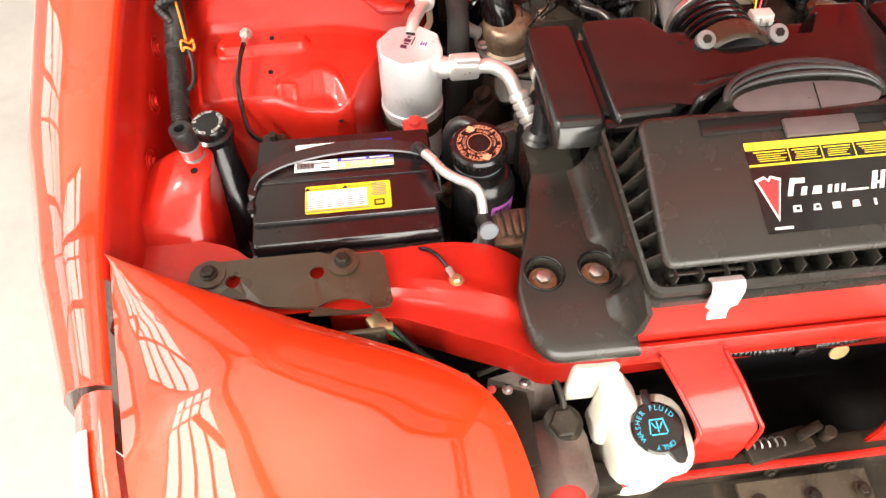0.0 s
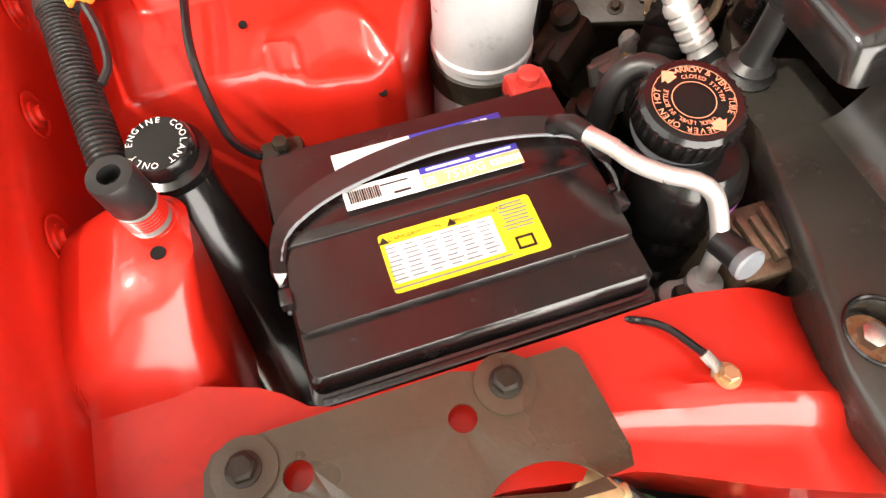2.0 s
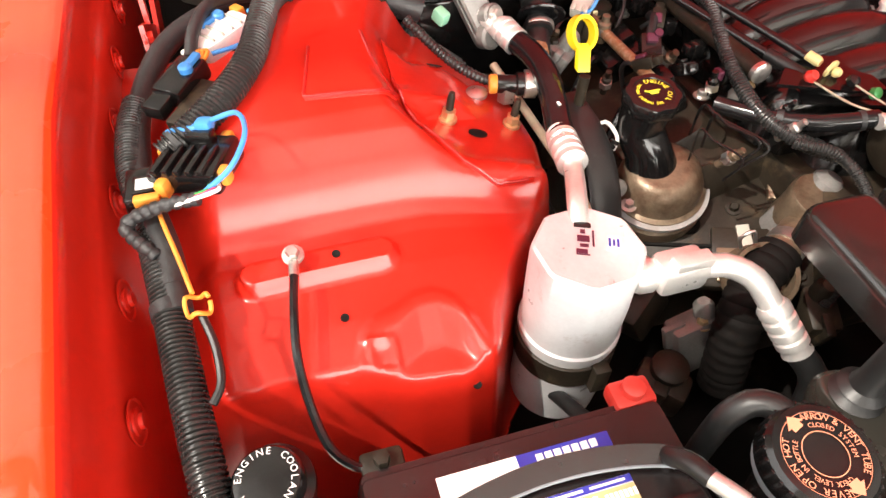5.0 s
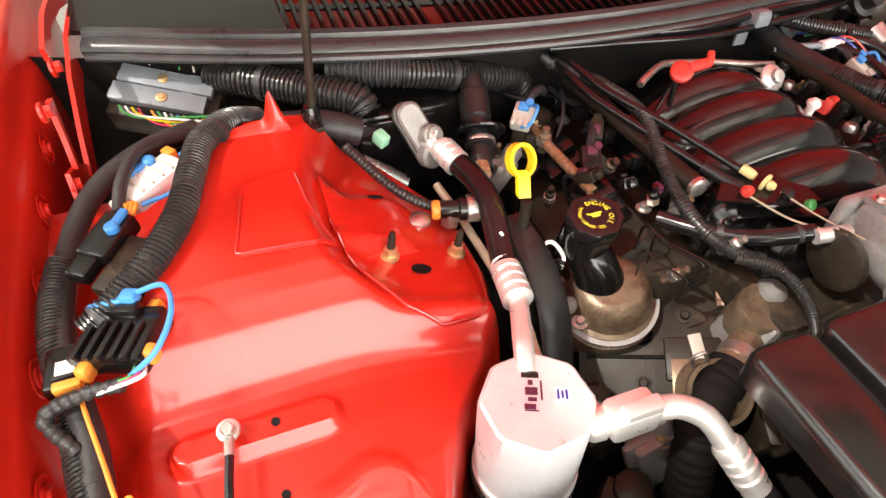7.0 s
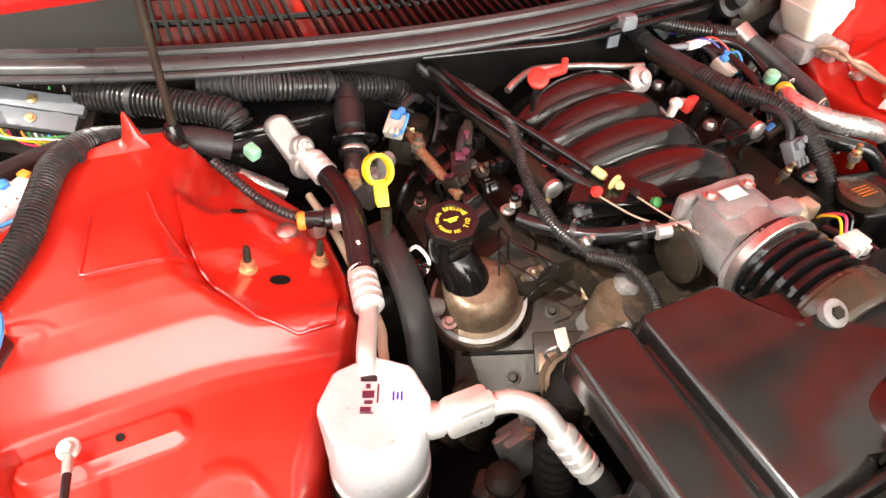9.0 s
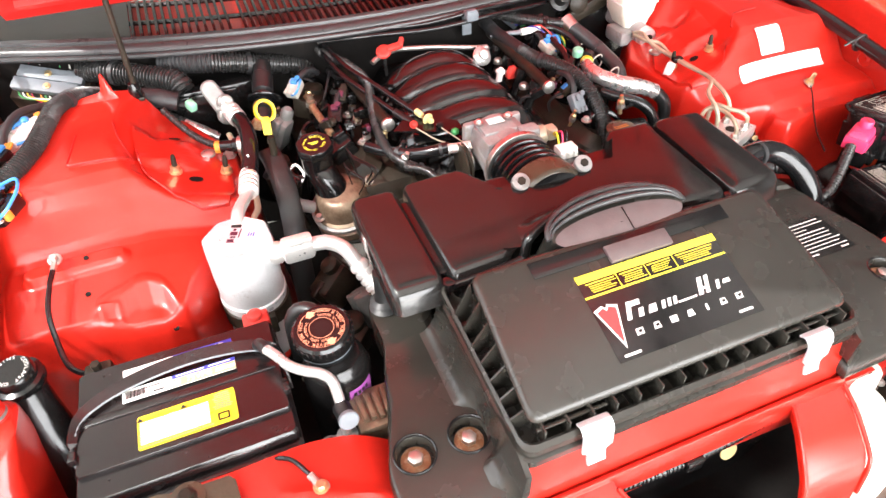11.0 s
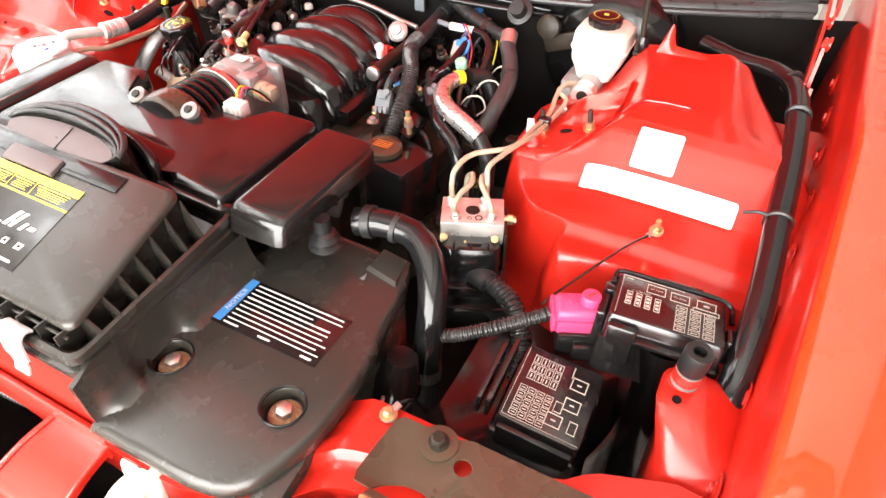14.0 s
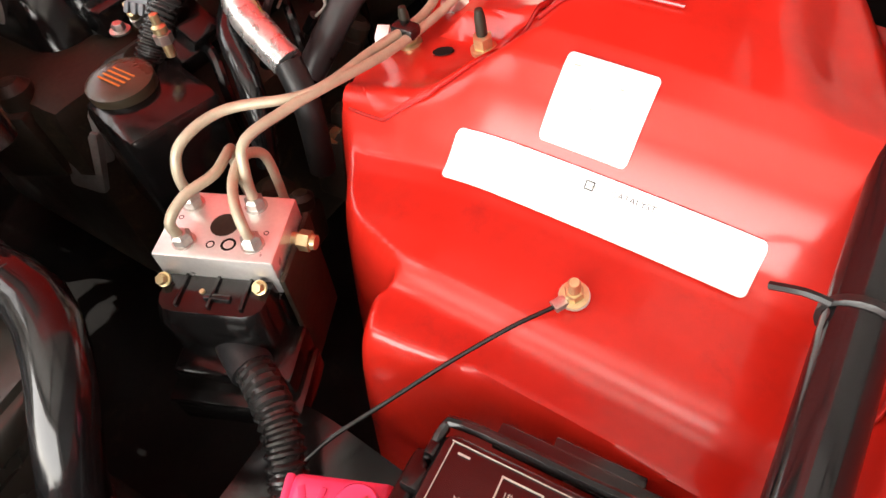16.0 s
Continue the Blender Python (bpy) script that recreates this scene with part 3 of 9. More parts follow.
def house_height(x, y, s=-1):
    dome = -0.20 * min(0.03, (x - 0.59) ** 2) + table(y, [(0.25, 0.738), (0.30, 0.750), (0.33, 0.758), (0.372, 0.766), (0.405, 0.769), (0.418, 0.773), (0.428, 0.783), (0.440, 0.800), (0.455, 0.820), (0.470, 0.835), (0.488, 0.845), (0.52, 0.851), (0.56, 0.856), (0.62, 0.862), (0.80, 0.868)])
    # the crown falls to the sides, most behind, where the harness lies
    out = table(y, [(0.40, 0.765), (0.44, 0.755), (0.52, 0.735), (0.60, 0.700), (0.66, 0.672), (0.70, 0.655)])
    if s > 0:
        out += 0.055
        dome -= 0.016 * ease(x, 0.655, 0.715) * ease(y, 0.46, 0.56) - 0.006 * ease(0.03 - abs(x - 0.70 + 0.3 * (y - 0.5)), 0, 0.03) * ease(y, 0.46, 0.52)
    dome -= 0.060 * ease(x, out - 0.045, out + 0.020) + 0.020 * ease(0.56 - x, 0.0, 0.14)
    dome -= 0.40 * ease(y, 0.688, 0.720)
    shelf = 0.792 - 0.33 * (0.49 - x)
    line = table(y, [(0.40, 0.44), (0.45, 0.50), (0.49, 0.535), (0.54, 0.545), (0.62, 0.53), (0.70, 0.50)])
    k = ease(x, line - 0.028, line + 0.022)
    front = ease(y, 0.425, 0.462)
    z = dome + (min(dome, shelf) - dome) * (1 - k) * front
    # raised pressing round the damper studs
    if 0.39 < x < 0.56 and y > 0.5:
        z += 0.017 * ease(y, 0.512, 0.530) * ease(0.615 - y, 0, 0.03) * ease(x, 0.452, 0.470) * ease(0.540 - x, 0, 0.016)
    return z


def bead(x, y, pts, w, h):
    p = Vector((x, y))
    best = 9.0
    for a, b in zip(pts, pts[1:]):
        a, b = Vector(a), Vector(b)
        t = max(0, min(1, (p - a).dot(b - a) / (b - a).length_squared))
        best = min(best, (p - a - t * (b - a)).length)
    return h * (1 - ease(best, 0, w))


def wheelhouse(s):
    side = "passenger" if s < 0 else "driver"
    w = thing("wheelhouse", "red painted sheet-metal wheelhouse with damper tower, %s side" % side, "wheelhouse", (s * 0.6, 0.5, 0.4), "wheelhouses")
    xs, ys = steps(0.35, 0.80, 190), steps(0.225, 0.75, 220)
    pad = [(0.585, 0.385), (0.69, 0.385)] if s < 0 else [(0.62, 0.374), (0.645, 0.374)]

    def top(x, y):
        z = house_height(x, y, s)
        if s < 0:
            pr = bead(x, y, pad, 0.024, 1.0)
            z += 0.011 * ease(pr, 0.12, 0.62)
            sc = scoop_edge(x) - y
            z -= 0.013 * ease(sc, -0.004, 0.030) * ease(x, 0.500, 0.545) * ease(0.650 - x, 0, 0.040)
            z += 0.0026 * ease(0.014 - abs(sc + 0.008), 0, 0.012) * ease(x, 0.515, 0.53) * ease(0.63 - x, 0, 0.02)
            z += 0.0028 * ease(0.0145 - max(abs(x - 0.602), abs(y - 0.300)), 0, 0.005) - 0.0026 * ease(0.010 - max(abs(x - 0.602), abs(y - 0.300)), 0, 0.005)
        else:
            z -= 0.010 * ease(0.352 - y, 0.0, 0.02) - 0.006 * ease(0.335 - y, 0, 0.03)
        drop = 0.36
        fe, ie = front_edge(x, s), inner_edge(y, s)
        z -= drop * ease(fe + 0.014 - y, 0.0, 0.052) ** 1.35
        z -= drop * ease(ie + 0.016 - x, 0.0, 0.046) ** 1.35
        return (s * x, y, max(z, 0.44))

    skin = sheet(top, xs, ys)
    skin.normal_update()
    for _ in range(4):
        bmesh.ops.smooth_vert(skin, verts=[v for v in skin.verts if not v.is_boundary and abs(v.normal.z) < 0.72], factor=0.5, use_axis_x=True, use_axis_y=True, use_axis_z=True)
    bmesh.ops.delete(skin, geom=[f for f in skin.faces if max(v.co.z for v in f.verts) < 0.446], context="FACES")
    part("drawn_panel", skin, RED_IN, w)
    # the upright rear flange with its horn
    def flange(u, v):
        x = 0.618 - 0.074 * u
        base = house_height(x, 0.660, s) - 0.004
        high = 0.007 + 0.010 * u + 0.028 * ease(u, 0.62, 0.90) * (1 - 0.5 * ease(u, 0.93, 1.0))
        return (s * (x + 0.010 * v * ease(u, 0.6, 1)), 0.662 + 0.012 * v * v, base + high * v)

    part("rear_flange", sheet(flange, steps(0, 1, 26), steps(0, 1, 8), 0.002), RED_IN, w, "upturned red flange with horn")

    def hug(pts, lift, drop=0.006):
        """A welded sheet that follows the pressed panel."""
        line = []
        for a, b in zip(pts, pts[1:] + pts[:1]):
            n = max(1, int((Vector(b) - Vector(a)).length / 0.008))
            line += [Vector(a).lerp(Vector(b), k / n) for k in range(n)]
        bm = bmesh.new()
        bmesh.ops.triangulate(bm, faces=[bm.faces.new([bm.verts.new((q.x, q.y, 0)) for q in line])])
        bmesh.ops.subdivide_edges(bm, edges=bm.edges[:], cuts=5, use_grid_fill=True)
        for v in bm.verts:
            v.co.z = house_height(v.co.x, v.co.y, s) + lift
        rim = bmesh.ops.extrude_edge_only(bm, edges=[e for e in bm.edges if e.is_boundary])
        for v in rim["geom"]:
            if isinstance(v, bmesh.types.BMVert):
                v.co.z -= drop
        for v in bm.verts:
            v.co.x *= s
        return bm

    if s < 0:
        part("overlap_panel", hug([(0.621, 0.507), (0.604, 0.585), (0.556, 0.595), (0.552, 0.556), (0.538, 0.512), (0.556, 0.502)], 0.0050, 0.010), RED_IN, w, "overlapping red sheet")
    part("tower_plate", hug([(0.534, 0.549), (0.529, 0.506), (0.520, 0.480), (0.493, 0.448), (0.462, 0.434), (0.424, 0.436), (0.412, 0.468), (0.410, 0.530), (0.453, 0.606), (0.500, 0.640), (0.534, 0.60)], 0.0055, 0.010), RED_IN, w, "welded red doubler plate")
    # darker red beads paint in the shade of the sheet edges
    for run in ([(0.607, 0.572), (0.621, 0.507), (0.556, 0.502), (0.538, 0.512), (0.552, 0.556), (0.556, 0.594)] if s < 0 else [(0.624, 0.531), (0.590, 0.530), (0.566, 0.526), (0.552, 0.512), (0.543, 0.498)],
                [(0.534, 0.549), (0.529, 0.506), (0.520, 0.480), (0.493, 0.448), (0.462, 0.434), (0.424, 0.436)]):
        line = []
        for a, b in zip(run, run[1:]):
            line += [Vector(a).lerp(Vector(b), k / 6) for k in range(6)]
        part("seam", tube([(s * q.x, q.y, house_height(q.x, q.y, s) + (0.0048 if s < 0 else 0.002)) for q in line], 0.0017, seg=8, step=0.004), SEAM_SHADE, w, "raised darker red bead painting a sheet seam's shade")
    for x, y, r in ((0.462, 0.496, 0.008), (0.480, 0.590, 0.0065)) if s < 0 else ((0.472, 0.500, 0.007),):
        part("plate_slot", moved(lathe([(r, 0), (r, 0.0012), (r - 0.003, 0.0008), (0, 0.0004)], (0, 0, 0), seg=16), Matrix.Translation((s * x, y, house_height(x, y, s) + 0.0064)) @ Vector((0, 0, 1)).rotation_difference(Vector((s * (house_height(x - 0.004, y, s) - house_height(x + 0.004, y, s)) / 0.008, (house_height(x, y - 0.004, s) - house_height(x, y + 0.004, s)) / 0.008, 1))).to_matrix().to_4x4() @ Matrix.Diagonal((1.3, 0.8, 1, 1))), PIT, w, "dark oval slot")
    for x, y in ((0.488, 0.514), (0.417, 0.519)) if s < 0 else ((0.505, 0.502), (0.434, 0.512)):
        z = house_height(x, y, s) + 0.006
        st = part("stud", lathe([(0.004, 0), (0.004, 0.026), (0.0028, 0.032), (0, 0.033)], (s * x, y, z), (s * -0.12, -0.05, 1), seg=10), GRIME, w, "threaded damper stud")
        part("stud_nut", join(lathe([(0.0095, 0), (0.0095, 0.003), (0.0078, 0.004)], (s * x, y, z), (s * -0.12, -0.05, 1), seg=18),
                              lathe([(0.0072, 0.003), (0.0072, 0.012), (0.005, 0.013)], (s * x, y, z), (s * -0.12, -0.05, 1), flat=6)), BRASS, st, "yellow zinc flange nut")
    part("tower_cap", lathe([(0.012, 0), (0.012, 0.004), (0.007, 0.007), (0, 0.008)], (s * 0.438, 0.572, house_height(0.438, 0.572, s) + 0.005), (0, 0, 1), seg=18), STEEL, w)
    for x, y in (((0.626, 0.334), (0.532, 0.272), (0.622, 0.386)) if s < 0 else ()):
        part("panel_hole", lathe([(0.0036, 0), (0.0036, 0.0012), (0.002, 0.0008), (0, 0.0004)], (s * x, y, top(x, y)[2] + 0.0008), (0, -0.25, 1), seg=14), PIT, w, "small open hole")
    return w


fender(-1), fender(1), bumper(-1), bumper(1), lamp_lid(-1), lamp_lid(1), wheelhouse(-1), wheelhouse(1)


# ---- front cross panel ----
def front_panel():
    p = thing("radiator_support", "red painted radiator support panel with stepped top", "radiator support", (0, -0.05, 0.3))
    half = [(0.79, 0.065), (0.735, 0.07), (0.665, 0.045), (0.64, 0.022), (0.40, 0.020), (0.28, 0.0), (0.0, 0.0)]
    frontl = [(0.0, -0.128), (0.25, -0.134), (0.315, -0.130), (0.36, -0.118), (0.41, -0.098), (0.47, -0.068), (0.55, -0.055), (0.79, -0.055)]

    def back_y(x):
        return table(x, sorted(half))

    def front_y(x):
        return table(x, frontl)

    def top(x, v):
        a = abs(x)
        y = back_y(a) + (front_y(a) - back_y(a)) * min(1, max(0, v))
        z = table(x, [(-0.8, 0.735), (-0.48, 0.733), (-0.42, 0.738), (-0.36, 0.735), (-0.336, 0.722), (-0.31, 0.700), (0.40, 0.700), (0.425, 0.715), (0.45, 0.735), (0.8, 0.735)])
        z -= 0.012 * ease(v, 0.62, 0.72) * (1 - ease(a, 0.50, 0.56)) * ease(a, 0.26, 0.30)
        z += 0.004 * ease(bead(a, y, [(0.30, -0.07), (0.36, -0.06), (0.44, -0.03)], 0.012, 1), 0.1, 0.9)
        if v > 1:
            z -= 0.055 * (v - 1) * 2
        if v < 0:
            z -= 0.05 * (-v) * 2
        return (x, y, z)

    vs = [-0.5, -0.25, -0.04] + steps(0, 1, 16) + [1.02, 1.06, 1.25, 1.5]
    part("top_panel", sheet(top, steps(-0.79, 0.79, 120), vs, 0.0018), RED_IN, p)
    part("upstand", loft([[(-0.219, -0.108, 0.778), (0.219, -0.108, 0.778), (0.219, -0.102, 0.778), (-0.219, -0.102, 0.778)], [(-0.219, -0.124, 0.702), (0.219, -0.124, 0.702), (0.219, -0.110, 0.702), (-0.219, -0.110, 0.702)]]), RED_IN, p, "plain red upstand")
    part("front_face", box((0, -0.131, 0.692), (0.45, 0.006, 0.036), 0.002, (-8, 0, 0)), RED_IN, p)
    for rows in (((-0.192, -0.102, -0.122, 0.704), (-0.184, -0.107, -0.140, 0.699), (-0.168, -0.093, -0.172, 0.681), (-0.150, -0.078, -0.206, 0.655), (-0.145, -0.071, -0.216, 0.640), (-0.144, -0.070, -0.222, 0.59), (-0.146, -0.068, -0.224, 0.53)),
                 ((0.143, 0.234, -0.116, 0.700), (0.147, 0.226, -0.130, 0.695), (0.132, 0.220, -0.165, 0.680), (0.116, 0.213, -0.200, 0.656), (0.108, 0.209, -0.212, 0.640), (0.107, 0.208, -0.220, 0.59), (0.105, 0.210, -0.224, 0.53))):
        bm = loft([[(x0, y, z), (x1, y, z), (x1 - 0.004, y + 0.006, z - 0.016), (x0 + 0.004, y + 0.006, z - 0.016)] for x0, x1, y, z in rows])
        bmesh.ops.bevel(bm, geom=bm.edges[:], offset=0.003, segments=2, affect="EDGES")
        part("hood_latch_leg", bm, RED_IN, p, "pressed red brace")
        for side in (0, 1):
            part("brace_flange", tube([(r[side], r[2] - 0.001, r[3] + 0.001) for r in rows[1:6]], 0.0028, seg=8), RED_IN, p)
    part("lower_beam", box((0, -0.222, 0.520), (0.9, 0.034, 0.05), 0.006), GRIME, p, "dirty lower cross beam")
    part("beam_lip", box((0, -0.236, 0.546), (0.44, 0.010, 0.006), 0.002), RED_IN, p)
    for x in (-0.02, 0.06, 0.16):
        bolt(p, (x, -0.240, 0.528), 0.006, 0.006, GRIME, (0, -1, 0.3))
    return p


front_panel()


# ---- cowl ----
def cowl_y(x):
    return 0.742 + 0.262 * (x + 0.02) ** 2


def cowl_z(x):
    return 0.884 - 0.012 * (1 - min(1, (x / 0.7) ** 2))


def cowl():
    c = thing("cowl", "black cowl panel with slotted grille and rubber seal", "cowl panel", (0, 0.95, 0.7))
    xs = steps(-0.86, 0.86, 76)

    def lower(x, v):
        return (x, cowl_y(x) + 0.012 + 0.05 * v * (1 - v), cowl_z(x) - 0.02 - 0.40 * v)

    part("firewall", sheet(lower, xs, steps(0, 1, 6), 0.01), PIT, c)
    part("seal_strip", tube([(x, cowl_y(x), cowl_z(x)) for x in steps(-0.74, 0.74, 36)], 0.013, seg=12, squash=0.75), SEALR, c, "black rubber hood seal")
    part("seal_lip", tube([(x, cowl_y(x) - 0.016, cowl_z(x) - 0.006) for x in steps(-0.74, 0.74, 36)], 0.005, seg=8), SEALR, c)
    part("seal_base", tube([(x, cowl_y(x) + 0.024, cowl_z(x) + 0.004) for x in steps(-0.74, 0.74, 36)], 0.009, seg=8), SEALR, c)

    def deck(x, v):
        return (x, cowl_y(x) + 0.034 + 0.2 * v, cowl_z(x) + 0.004 + 0.02 * v)

    part("deck_left", sheet(lambda x, v: deck(x, v), steps(-0.76, -0.515, 12), steps(0, 1, 4), 0.006), BLACK, c)
    part("deck_right", sheet(lambda x, v: deck(x, v), steps(0.515, 0.76, 12), steps(0, 1, 4), 0.006), BLACK, c)
    part("tray", sheet(lambda x, v: Vector(deck(x, v)) - Vector((0, 0, 0.022)), steps(-0.52, 0.52, 30), steps(0, 1, 4), 0.004), RED_IN, c, "red sheet metal below the slots")
    n = 74
    for k in range(n):
        x = -0.510 + 1.02 * k / (n - 1)
        if -0.335 < x < -0.325 or 0.325 < x < 0.335:
            continue
        a, b = Vector(deck(x, 0)), Vector(deck(x, 1))
        part("grille_slat", box(((a.x + b.x) / 2, (a.y + b.y) / 2, (a.z + b.z) / 2 - 0.004), (0.0052, 0.2, 0.012), 0.0008, (5.7, 0, 0)), BLACK_SAT, c)
    for v in (0.0, 0.36, 0.72, 1.0):
        part("grille_bar", tube([Vector(deck(x, v)) - Vector((0, 0, 0.006)) for x in steps(-0.515, 0.515, 20)], 0.0045, seg=6), BLACK_SAT, c)
    return c


cowl()


# ---- raised hood over the bay ----
def hood():
    h = thing("hood", "raised glossy red hood seen from below", "car hood", (0, 0.95, 0.95))
    a = radians(45)

    def skin(x, v):
        d = v * 1.40
        return (x * (1 - 0.30 * v * v), 0.89 - d * math.cos(a), 0.935 + d * math.sin(a) + 0.02 * math.sin(math.pi * v))

    def under(x, v, drop):
        return Vector(skin(x, v)) + Vector((0, -0.7, -0.7)) * drop

    part("outer_skin", sheet(skin, steps(-0.70, 0.70, 24), steps(0, 1, 28), 0.004), RED_HOOD, h)
    for x in (-0.62, -0.44, 0.44, 0.62):
        part("brace", tube([under(x, v, 0.016) for v in steps(0.05, 0.95, 10)], 0.022, seg=8, squash=0.5), RED_HOOD, h)
    for v in (0.05, 0.40, 0.80, 0.96):
        part("brace", tube([under(x, v, 0.016) for x in steps(-0.66, 0.66, 10)], 0.022, seg=8, squash=0.5), RED_HOOD, h)

    def duct(u, w):
        edge = min(1.0, 6 * min(u, 1 - u), 6 * min(w, 1 - w))
        return under(-0.42 + 0.84 * u, 0.47 + 0.28 * w, 0.012 + 0.035 * ease(edge, 0, 1))

    part("duct_panel", sheet(duct, steps(0, 1, 28), steps(0, 1, 18), 0.003), LINER, h, "grey moulded air duct panel")
    return h


hood()

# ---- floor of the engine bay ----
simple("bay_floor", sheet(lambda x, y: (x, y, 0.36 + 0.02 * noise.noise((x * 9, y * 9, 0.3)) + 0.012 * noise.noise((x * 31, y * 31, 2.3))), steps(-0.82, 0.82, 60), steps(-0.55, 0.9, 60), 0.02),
       PIT, "near-black sheet closing the bottom of the engine bay", "splash shield")



# ---- battery corner ----
def battery():
    b = thing("battery", "black car battery with yellow warning label and carry strap", "car battery", (-0.526, 0.12, 0.56))
    low = [rounded(-0.5265, 0.118, 0.222, 0.178, 0.008, 0.56), rounded(-0.5265, 0.118, 0.224, 0.180, 0.008, 0.706)]
    part("case", loft(low), BATT, b)
    part("cover", join(loft([rounded(-0.5265, 0.120, 0.234, 0.190, 0.008, 0.706), rounded(-0.5265, 0.120, 0.234, 0.190, 0.008, 0.722),
                             rounded(-0.5265, 0.124, 0.230, 0.180, 0.007, 0.7235), rounded(-0.5265, 0.125, 0.230, 0.178, 0.007, 0.738), rounded(-0.5265, 0.126, 0.226, 0.174, 0.007, 0.741)]),
                        loft([rounded(-0.5265, 0.1365, 0.2265, 0.140, 0.005, 0.740), rounded(-0.5265, 0.1365, 0.2265, 0.140, 0.005, 0.7455), rounded(-0.5265, 0.1365, 0.2245, 0.138, 0.005, 0.747)])), BATT, b)
    part("front_rib", join(box((-0.5265, 0.0275, 0.726), (0.222, 0.006, 0.004), 0.0012), box((-0.5265, 0.0268, 0.716), (0.226, 0.005, 0.003), 0.001)), BATT, b)
    for x in (-0.642, -0.412):
        part("strap_lug", join(box((x, 0.092, 0.748), (0.008, 0.012, 0.010), 0.001), box((x, 0.104, 0.746), (0.006, 0.006, 0.008), 0.001)), BATT, b)
    part("vent_ridge", box((-0.5265, 0.133, 0.7475), (0.216, 0.010, 0.003), 0.001), BATT, b)
    # flat carry strap
    line = curve_points([(-0.643, 0.090, 0.734), (-0.643, 0.103, 0.748), (-0.640, 0.126, 0.753), (-0.628, 0.146, 0.755), (-0.59, 0.164, 0.756), (-0.524, 0.174, 0.757), (-0.462, 0.170, 0.757), (-0.420, 0.156, 0.755), (-0.408, 0.128, 0.753), (-0.406, 0.098, 0.736)], 0.006)
    rings = []
    for i, p in enumerate(line):
        d = (line[min(i + 1, len(line) - 1)] - line[max(i - 1, 0)]).normalized()
        w = 0.0040 + 0.0040 * math.sin(math.pi * i / (len(line) - 1))
        up = Vector((0, 0.95, 0.3))
        up = (up - d * up.dot(d)).normalized()
        n = d.cross(up)
        rings.append([p + up * w + n * 0.0012, p - up * w + n * 0.0012, p - up * w - n * 0.0012, p + up * w - n * 0.0012])
    part("carry_strap", loft(rings), BATT, b, "flexible black carry strap")
    part("strap_edge", tube([p - Vector((0, 0.0074, 0.0022)) for p in line[6:-6]], 0.0014, seg=6), GREY, b, "pale grey strap edge")
    # printed labels
    m = pose(-0.526, 0.1842, 0.7472)
    lab = part("brand_label", slab((0, 0), 0.128, 0.019, m), PAPER, b, "white and blue paper label")
    part("blue_field", slab((0.029, 0.0), 0.070, 0.0188, pose(-0.526, 0.1842, 0.7477)), BLUE, lab)
    mm = pose(-0.526, 0.1842, 0.7483)
    for at in ([(0.010 + 0.0068 * k, 0.0035, 0.0052, 0.0058) for k in range(7)] + [(-0.030, -0.004, 0.018, 0.0012)]):
        part("brand_bar", bars([at], mm), WPRINT, lab)
    part("brand_stripe", slab((0.022, -0.0012), 0.045, 0.0011, mm), REDLOGO, lab)
    part("lettering", letters("Professional", 0.0052, mm @ pose(0.022, -0.0055, 0.0003), 1.25), WPRINT, lab)
    m2 = pose(-0.526, 0.151, 0.7505)
    lab2 = part("code_label", slab((0, 0), 0.128, 0.018, m2), PAPER, b, "white, blue and gold code label")
    m3 = pose(-0.526, 0.151, 0.7510)
    part("gold_field", slab((0.0275, -0.003), 0.073, 0.0115, m3), GOLD, lab2)
    part("blue_band", slab((0.0275, 0.0062), 0.073, 0.0052, m3), BLUE, lab2)
    m4 = pose(-0.526, 0.151, 0.7516)
    part("lettering", letters("75VPG", 0.0105, m4 @ pose(0.022, -0.0032, 0), 1.0), WPRINT, lab2)
    for at in ([(0.012, 0.0062, 0.032, 0.0018), (0.046, 0.0062, 0.026, 0.0016), (-0.0035, -0.001, 0.008, 0.001), (-0.0035, -0.0035, 0.008, 0.001), (-0.0035, -0.006, 0.008, 0.001)] + [(0.042 + 0.0034 * k, -0.003, 0.0024, 0.0052) for k in range(7)]):
        part("white_bar", bars([at], m4), WPRINT, lab2)
    for at in ([(-0.060 + 0.0016 * k, 0.0, 0.0007 + 0.0005 * (k % 3 == 0), 0.010) for k in range(14)] + [(-0.028, 0.0035, 0.020, 0.0012), (-0.024, -0.005, 0.012, 0.0018)]):
        part("code_bar", bars([at], m4), INK, lab2)
    my = pose(-0.523, 0.0965, 0.7472)
    yl = part("warning_label", prism([(p[0], p[1]) for p in rounded(-0.523, 0.0965, 0.107, 0.0445, 0.003, 0)], 0.7472, 0.7477), LABEL_Y, b, "yellow danger label")
    my2 = pose(-0.523, 0.0965, 0.7479)
    part("white_field", slab((-0.0135, -0.0015), 0.074, 0.029, my2), PAPER, yl)
    my3 = pose(-0.523, 0.0965, 0.7485)
    part("lettering", join(letters("DANGER/POISON", 0.0050, my3 @ pose(-0.029, 0.0165, 0), 0.92), letters("PELIGRO/VENENO", 0.0050, my3 @ pose(0.017, 0.0165, 0), 0.92)), INK, yl)
    rnd = random.Random(4)
    rows = [(-0.047 + 0.0125 * c + rnd.uniform(-0.001, 0.001), 0.010 - 0.0034 * r, rnd.uniform(0.006, 0.011), 0.0009) for r in range(8) for c in range(6)]
    rows += [(0.039, 0.0185 - 0.0028 * r, rnd.uniform(0.016, 0.022), 0.0009) for r in range(8)] + [(-0.0135, -0.0195, 0.08, 0.0009)]
